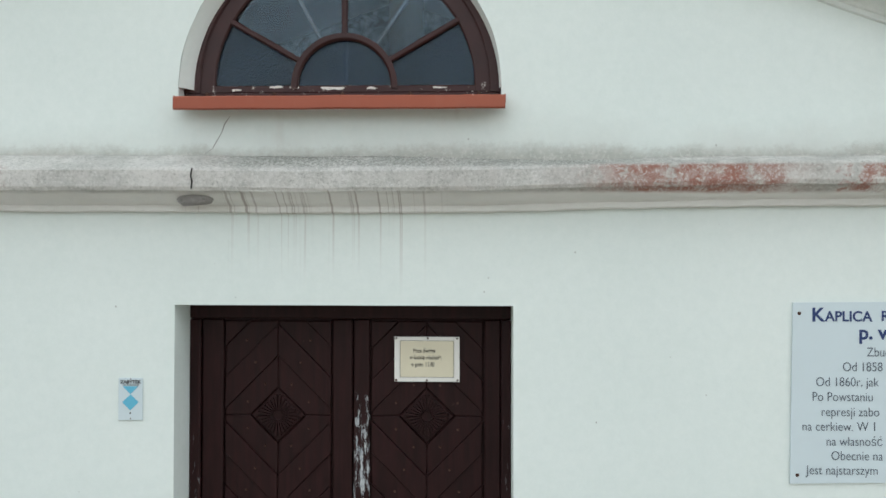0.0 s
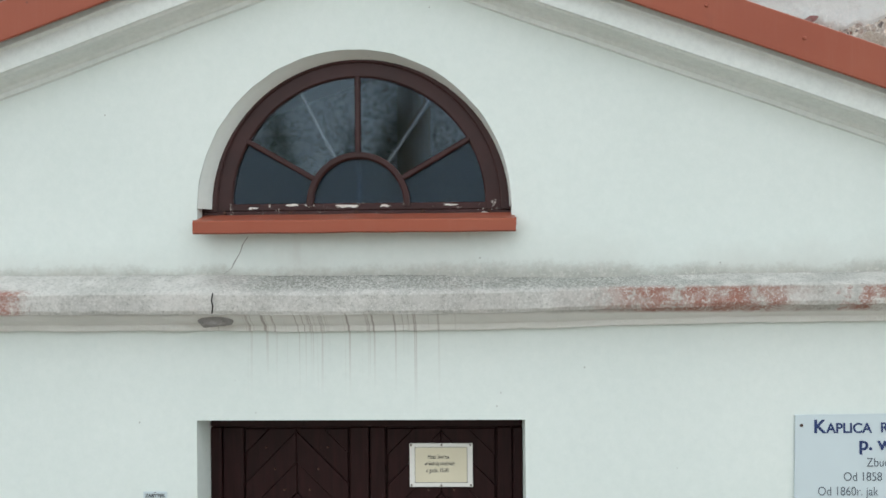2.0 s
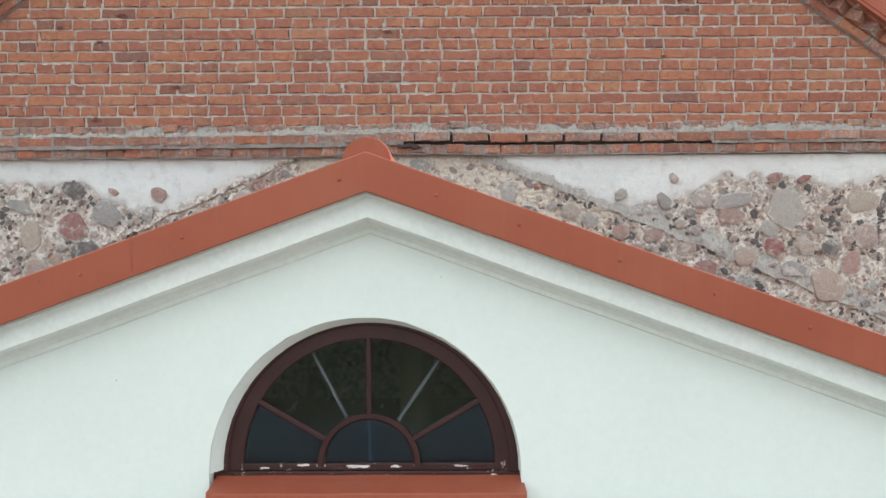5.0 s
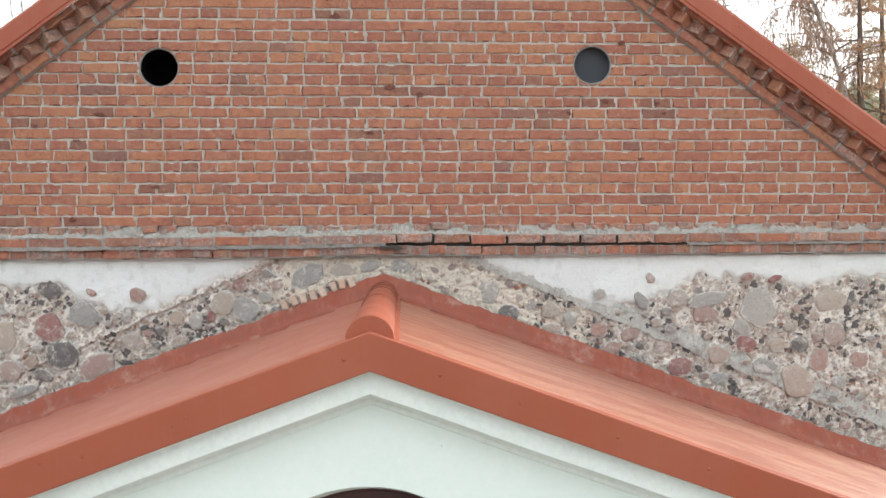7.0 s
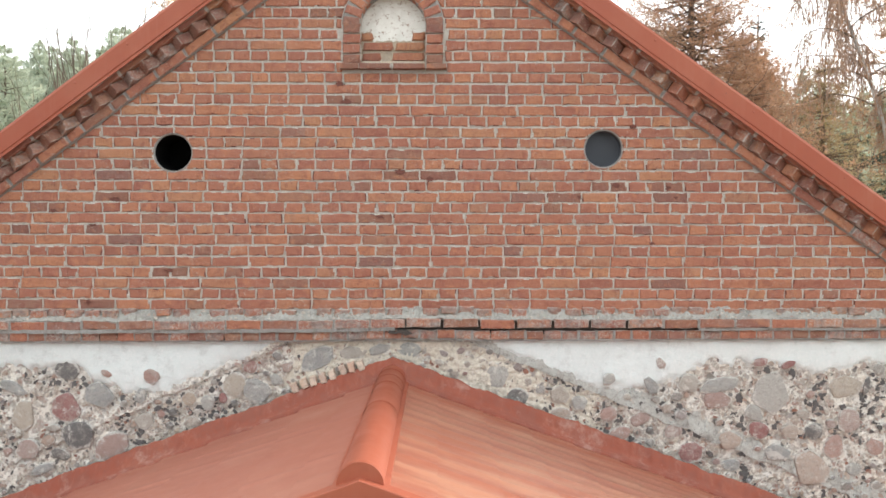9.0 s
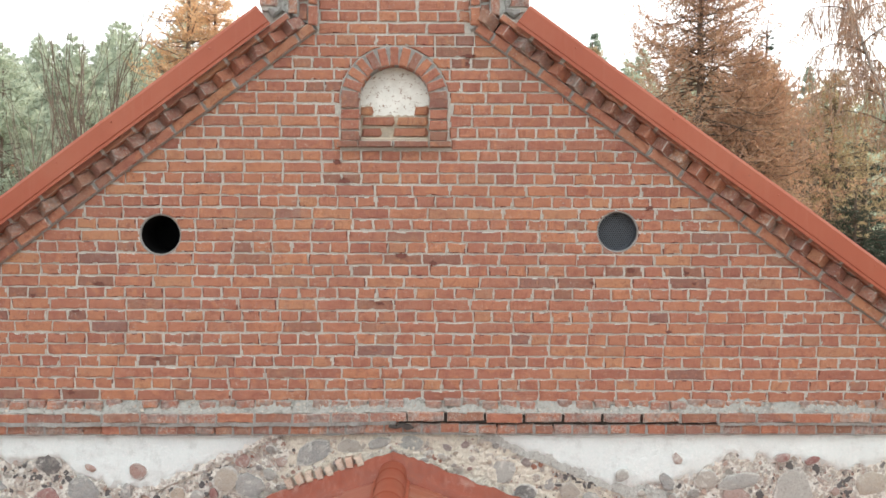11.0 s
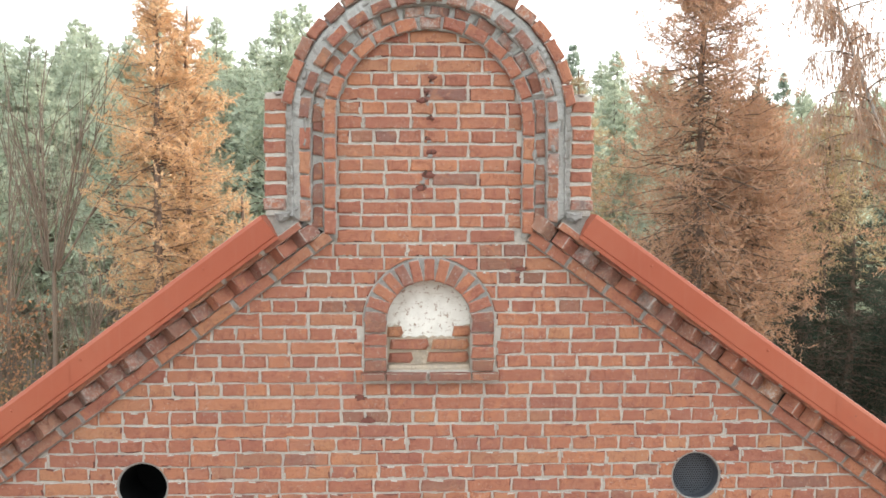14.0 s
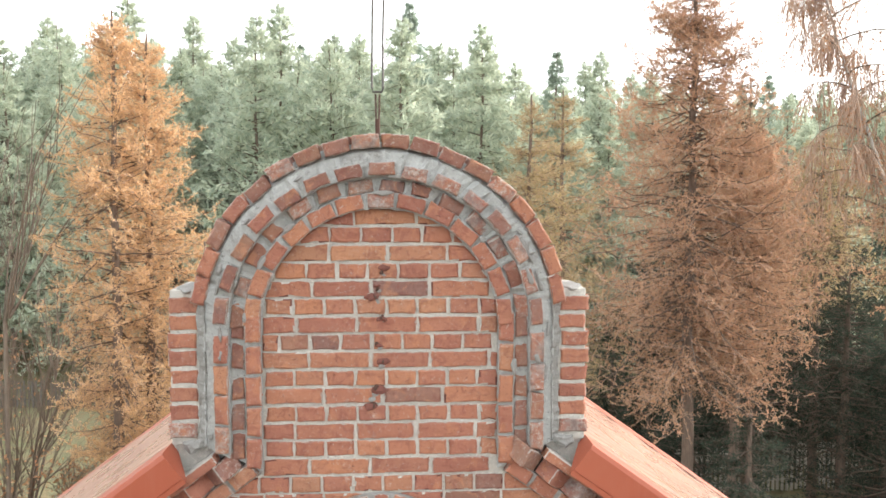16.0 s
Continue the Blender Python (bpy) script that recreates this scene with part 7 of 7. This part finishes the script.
def stone_wall():
    w = thing("wall_fieldstone", "fieldstone wall in pale mortar with flint chips and plaster remains", "wall", kind="structure")
    top, verts, faces = 4.812, [], []
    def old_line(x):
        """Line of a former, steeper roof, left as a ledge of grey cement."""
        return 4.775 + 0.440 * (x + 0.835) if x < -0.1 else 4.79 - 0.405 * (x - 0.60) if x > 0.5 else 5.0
    def plaster_low(x):
        low = 4.63 + 0.05 * noise.noise((x * 1.7, 0, 4)) + 0.04 * noise.noise((x * 6, 0, 4))
        if -2.4 < x < -0.7:
            k = min(1.0, max(0.0, (x + 2.4) / 0.7))
            low = low * (1 - k) + (old_line(x) + 0.03) * k
        if 0.5 < x < 2.3:
            k = min(1.0, max(0.0, (2.3 - x) / 0.75))
            low = (old_line(x) + 0.05) * k + low * (1 - k)
        return 4.9 if -0.76 < x < 0.52 else low
    def face(x, z):
        d = old_line(x) - z
        fine = 0.013 if d > 0 else 0.009
        return 0.008 + 0.009 * noise.noise((x * 5, z * 5, 0)) + fine * (noise.noise((x * 15, z * 15, 0)) + 0.7 * noise.noise((x * 37, z * 37, 0)) + 0.6 * noise.noise((x * 70, z * 70, 2)))
    n, rows = 460, 104
    for j in range(rows + 1):
        z = 2.9 + (top - 2.9) * j / rows
        for i in range(n + 1):
            x = -4.2 + 8.5 * i / n
            verts.append((x, face(x, z), z))
    for j in range(rows):
        for i in range(n):
            a = j * (n + 1) + i
            faces.append((a, a + 1, a + n + 2, a + n + 1))
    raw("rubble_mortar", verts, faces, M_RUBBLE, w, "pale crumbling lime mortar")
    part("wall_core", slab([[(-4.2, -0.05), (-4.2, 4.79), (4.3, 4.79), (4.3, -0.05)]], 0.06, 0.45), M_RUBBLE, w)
    # plaster skin: feathers out into the rubble along its lower edge
    def plaster(x0, x1, depth, seed):
        pv, pf, m, rows = [], [], int((x1 - x0) / 0.022), 22
        for j in range(rows + 1):
            for i in range(m + 1):
                x = x0 + (x1 - x0) * i / m
                z = 4.815 - depth * j / rows
                over = z - plaster_low(x) + 0.05 * noise.noise((x * 13, z * 13, seed)) + 0.03 * noise.noise((x * 34, z * 34, seed))
                y = -0.014 + 0.006 * noise.noise((x * 4, z * 6, seed)) + 0.003 * noise.noise((x * 22, z * 22, seed))
                y += min(0.075, max(0.0, -over) * 0.9) + 0.008 * math.exp(-max(0, over) * 25)
                pv.append((x, y, z))
        for j in range(rows):
            for i in range(m):
                a = j * (m + 1) + i
                pf.append((a, a + m + 1, a + m + 2, a + 1))
        raw("plaster_patch", pv, pf, M_OLDWHITE, w, "remains of white plaster", smooth=True)
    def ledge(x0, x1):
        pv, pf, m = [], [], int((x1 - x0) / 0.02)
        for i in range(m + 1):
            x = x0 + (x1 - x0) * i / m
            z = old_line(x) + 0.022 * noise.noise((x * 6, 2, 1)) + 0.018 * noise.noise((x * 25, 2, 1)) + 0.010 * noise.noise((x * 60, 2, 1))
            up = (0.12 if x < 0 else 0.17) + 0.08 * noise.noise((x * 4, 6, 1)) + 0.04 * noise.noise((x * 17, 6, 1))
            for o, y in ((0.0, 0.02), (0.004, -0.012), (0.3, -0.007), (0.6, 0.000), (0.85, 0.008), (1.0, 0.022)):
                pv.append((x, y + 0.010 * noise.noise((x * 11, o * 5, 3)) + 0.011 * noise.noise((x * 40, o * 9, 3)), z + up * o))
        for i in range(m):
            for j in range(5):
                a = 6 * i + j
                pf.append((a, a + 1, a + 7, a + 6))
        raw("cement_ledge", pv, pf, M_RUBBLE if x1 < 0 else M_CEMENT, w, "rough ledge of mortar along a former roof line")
    def smear(x0, x1):
        """Cream mortar spread between the stones under the former roof."""
        pv, pf, m, rows = [], [], int((x1 - x0) / 0.016), 34
        for j in range(rows + 1):
            for i in range(m + 1):
                x = x0 + (x1 - x0) * i / m
                lo, hi = 4.55 - 0.36 * abs(x), min(old_line(x), 4.80)
                z = lo + (hi - lo) * j / rows
                end = max(0.0, 1 - min(x - x0, x1 - x) / 0.25)
                pv.append((x, 0.000 + 0.022 * end + 0.014 * noise.noise((x * 7, z * 9, 12)) + 0.012 * noise.noise((x * 24, z * 30, 12)) + 0.006 * noise.noise((x * 60, z * 60, 12)), z))
        for j in range(rows):
            for i in range(m):
                a = j * (m + 1) + i
                pf.append((a, a + m + 1, a + m + 2, a + 1))
        raw("mortar_smear", pv, pf, M_CREAM, w, "cracked cream mortar spread between the stones")
    smear(-0.95, 1.75)
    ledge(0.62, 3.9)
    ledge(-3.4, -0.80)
    plaster(-4.2, -0.745, 0.56, 1)
    plaster(0.51, 4.25, 0.56, 2)
    dark = [(-2.47, 4.58, 0.101, 0.076), (-2.52, 3.94, 0.081, 0.043), (-1.67, 4.26, 0.035, 0.035), (-1.2, 4.33, 0.033, 0.028), (-1.69, 4.16, 0.033, 0.03), (-2.38, 4.1, 0.131, 0.106), (0.95, 4.38, 0.086, 0.066), (1.96, 4.12, 0.038, 0.03), (3.21, 4.12, 0.076, 0.066), (3.61, 4.47, 0.03, 0.076)]
    red = [(-2.47, 4.3, 0.121, 0.114), (-1.29, 4.37, 0.038, 0.046), (2.27, 3.96, 0.101, 0.081), (2.79, 4.65, 0.063, 0.033), (3.0, 4.63, 0.066, 0.028), (2.79, 4.13, 0.086, 0.066)]
    pink = [(-2.13, 4.0, 0.147, 0.096), (-1.82, 4.54, 0.066, 0.056), (-2.16, 4.56, 0.046, 0.023), (-2.76, 3.98, 0.089, 0.076), (-1.76, 4.25, 0.035, 0.035), (1.64, 4.25, 0.071, 0.061), (1.72, 4.09, 0.101, 0.056), (1.88, 4.21, 0.101, 0.051), (2.14, 4.12, 0.076, 0.056), (2.03, 4.64, 0.04, 0.046), (2.46, 4.36, 0.126, 0.076), (3.48, 4.2, 0.089, 0.096), (3.37, 4.0, 0.081, 0.101), (3.68, 4.0, 0.071, 0.071)]
    buff = [(-2.8, 4.24, 0.101, 0.121), (-1.88, 4.2, 0.076, 0.063), (-1.2, 4.47, 0.089, 0.096), (-0.3, 4.72, 0.114, 0.051), (-1.51, 4.19, 0.063, 0.038), (1.26, 4.4, 0.089, 0.071), (2.25, 4.48, 0.081, 0.071), (3.44, 4.46, 0.152, 0.089), (3.18, 3.84, 0.152, 0.142), (2.56, 4.05, 0.101, 0.076), (3.12, 4.25, 0.063, 0.035), (1.27, 4.24, 0.089, 0.056), (3.03, 4.12, 0.071, 0.056)]
    pale = [(-2.22, 4.4, 0.121, 0.096), (-2.87, 4.45, 0.114, 0.046), (-2.65, 3.83, 0.101, 0.038), (-1.4, 4.34, 0.056, 0.061), (-1.03, 4.43, 0.114, 0.089), (-0.89, 4.51, 0.051, 0.051), (-0.57, 4.67, 0.139, 0.081), (-0.48, 4.51, 0.04, 0.03), (-0.11, 4.74, 0.101, 0.04), (0.13, 4.74, 0.089, 0.056), (-1.91, 4.39, 0.051, 0.063), (0.79, 4.54, 0.089, 0.096), (1.42, 4.34, 0.063, 0.056), (2.49, 4.47, 0.152, 0.056), (1.96, 4.47, 0.056, 0.076), (2.89, 4.42, 0.147, 0.157), (2.75, 4.26, 0.089, 0.063), (2.93, 3.96, 0.101, 0.063), (2.58, 3.86, 0.076, 0.046), (3.52, 3.83, 0.063, 0.051), (1.64, 4.52, 0.051, 0.04)]
    placed, r = [], random.Random(11)
    def roof_line(x):
        return 4.60 - 0.36 * abs(x)
    def stone_mesh(seed, mat):
        """A split field stone: angular outline, nearly flat rough face."""
        q, m, n = random.Random(seed), 18, random.Random(seed).choice((5, 6, 6, 7))
        turn = q.uniform(0, 2)
        corner = [(turn + 2 * math.pi * (k + q.uniform(-0.3, 0.3)) / n, q.uniform(0.9, 1.18)) for k in range(n)]
        def reach(a):
            """Distance to the edge between the two corners on either side."""
            for (a0, r0), (a1, r1) in zip(corner, corner[1:] + [(corner[0][0] + 2 * math.pi, corner[0][1])]):
                b = a0 + (a - a0) % (2 * math.pi)
                if b <= a1:
                    return r0 * r1 * math.sin(a1 - a0) / (r0 * math.sin(b - a0) + r1 * math.sin(a1 - b))
            return 1.0
        vs, fs = [], []
        for k, y in ((1.0, 1.2), (0.99, 0.0), (0.97, -0.5), (0.92, -0.80), (0.5, -0.92)):
            for i in range(m):
                a = 2 * math.pi * i / m
                g = max(0.6, 0.85 * reach(a) + 0.15) * (1 + 0.05 * noise.noise((i * 0.9, seed, 0)))
                x, z = k * g * math.cos(a), k * g * math.sin(a)
                vs.append((x, y + 0.30 * noise.noise((x * 2 + seed, z * 2, 0)) + (0.2 * noise.noise((x * 6, z * 6, seed)) if k < 1 else 0), z))
        vs.append((0, -1.0 + 0.2 * noise.noise((seed, 0, 0)), 0))
        for j in range(4):
            fs += [(j * m + i, (j + 1) * m + i, (j + 1) * m + (i + 1) % m, j * m + (i + 1) % m) for i in range(m)]
        fs += [(4 * m + i, 5 * m, 4 * m + (i + 1) % m) for i in range(m)]
        me = bpy.data.meshes.new("stone")
        me.from_pydata(vs, [], fs)
        me.materials.append(mat)
        me.polygons.foreach_set("use_smooth", [True] * len(fs))
        return me
    stones = [stone_mesh(i, M_STONE) for i in range(16)]
    tinted = {m: [stone_mesh(i + 30, m) for i in range(4)] for m in (M_REDSTONE, M_DARKSTONE, M_PALESTONE, M_PINKSTONE, M_BUFFSTONE)}
    def put(x, z, a, b, out, mat=None):
        ob = new("stone", r.choice(tinted[mat] if mat else stones))
        ob.parent = w
        y = 0.004 + (-0.014 if 0 < z - old_line(x) < 0.16 else 0.0) + r.uniform(-0.005, 0.005)
        if z > plaster_low(x):
            y -= 0.020
        ob.matrix_local = Matrix.Translation((x, y, z)) @ Matrix.Rotation(r.uniform(-0.5, 0.5), 4, "Y") @ Matrix.Diagonal((a, out, b, 1))
        placed.append((x, z, max(a, b)))
    for group, mat in ((dark, M_DARKSTONE), (red, M_REDSTONE), (pink, M_PINKSTONE), (buff, M_BUFFSTONE), (pale, M_PALESTONE)):
        for x, z, a, b in group:
            put(x, z, a * 1.06, b * 1.06, 0.016, mat)
    tries = 0
    while len(placed) < 290 and tries < 9000:
        tries += 1
        x = r.uniform(-4.1, 4.2)
        z = r.uniform(roof_line(x) - 0.1, 4.78)
        if z > plaster_low(x) - 0.05:
            continue
        a = r.choice((0.022, 0.026, 0.03, 0.035, 0.042, 0.05, 0.06))
        b = a * r.uniform(0.55, 1.0)
        if all(math.hypot(x - p, z - q) > s * 0.95 + a for p, q, s in placed):
            put(x, z, a, b, 0.014)
    # splinters of flint, brick and pale stone pressed into the joints
    def splinters(name, label, mat, count, seed, big, clump):
        q, cv, cf, made, tries = random.Random(seed), [], [], 0, 0
        while made < count and tries < 40 * count:
            tries += 1
            x = q.uniform(-4.1, 4.2)
            z = q.uniform(roof_line(x) - 0.05, 4.78)
            if z > plaster_low(x) - 0.04:
                continue
            if any(abs(x - p) < s * 0.95 and math.hypot(x - p, z - o) < s * 0.93 for p, o, s in placed):
                continue
            if noise.noise((x * 3.2 + seed, z * 3.2, 8)) < clump and q.random() < 0.92:
                continue
            if abs(x - 0.10) < 1.05 and mat in (M_CHIP, M_PEBBLE) and q.random() < (0.95 if mat == M_CHIP else 0.6):
                continue
            g = q.uniform(0.4, 1.0) ** 1.3 * big
            a, b, t, m = g, g * q.uniform(0.35, 0.85), q.uniform(0, 3.1), q.choice((4, 5, 6))
            y = face(x, z) - q.uniform(0.003, 0.011)
            i = len(cv)
            ct, sn = math.cos(t), math.sin(t)
            for k in range(m):
                u = k * 2 * math.pi / m
                px, pz = a * math.cos(u) * q.uniform(0.65, 1.2), b * math.sin(u) * q.uniform(0.65, 1.2)
                cv.append((x + px * ct - pz * sn, y + 0.03, z + px * sn + pz * ct))
            tip = q.uniform(-0.004, 0.004)
            for k in range(m):
                v = cv[i + k]
                cv.append((x + (v[0] - x) * 0.8, y + tip * (v[0] - x) / g, z + (v[2] - z) * 0.8))
            cf += [(i + k, i + (k + 1) % m, i + m + (k + 1) % m, i + m + k) for k in range(m)] + [tuple(range(i + m, i + 2 * m))]
            made += 1
        tagged(raw(name, cv, cf, mat, w, label), kind="stuff")
    splinters("flint_chips", "dark flint splinters in the mortar", M_CHIP, 900, 3, 0.042, 0.02)
    splinters("pebbles", "small mixed pebbles in the mortar", M_PEBBLE, 3000, 4, 0.032, -0.25)
    splinters("brick_chips", "reddish brick chips in the mortar", M_TOOTH, 150, 5, 0.036, 0.0)
    # pale bricks on edge bedded along the roof flashing
    for i in range(8):
        x = -0.74 + 0.072 * i + r.uniform(-0.01, 0.01)
        lay(w, "h", M_PALE, x, -0.062, 4.62 + 0.36 * x + 0.10 + r.uniform(-0.012, 0.012), 108 + r.uniform(-14, 10), 0.62, 0.72)


stone_wall()
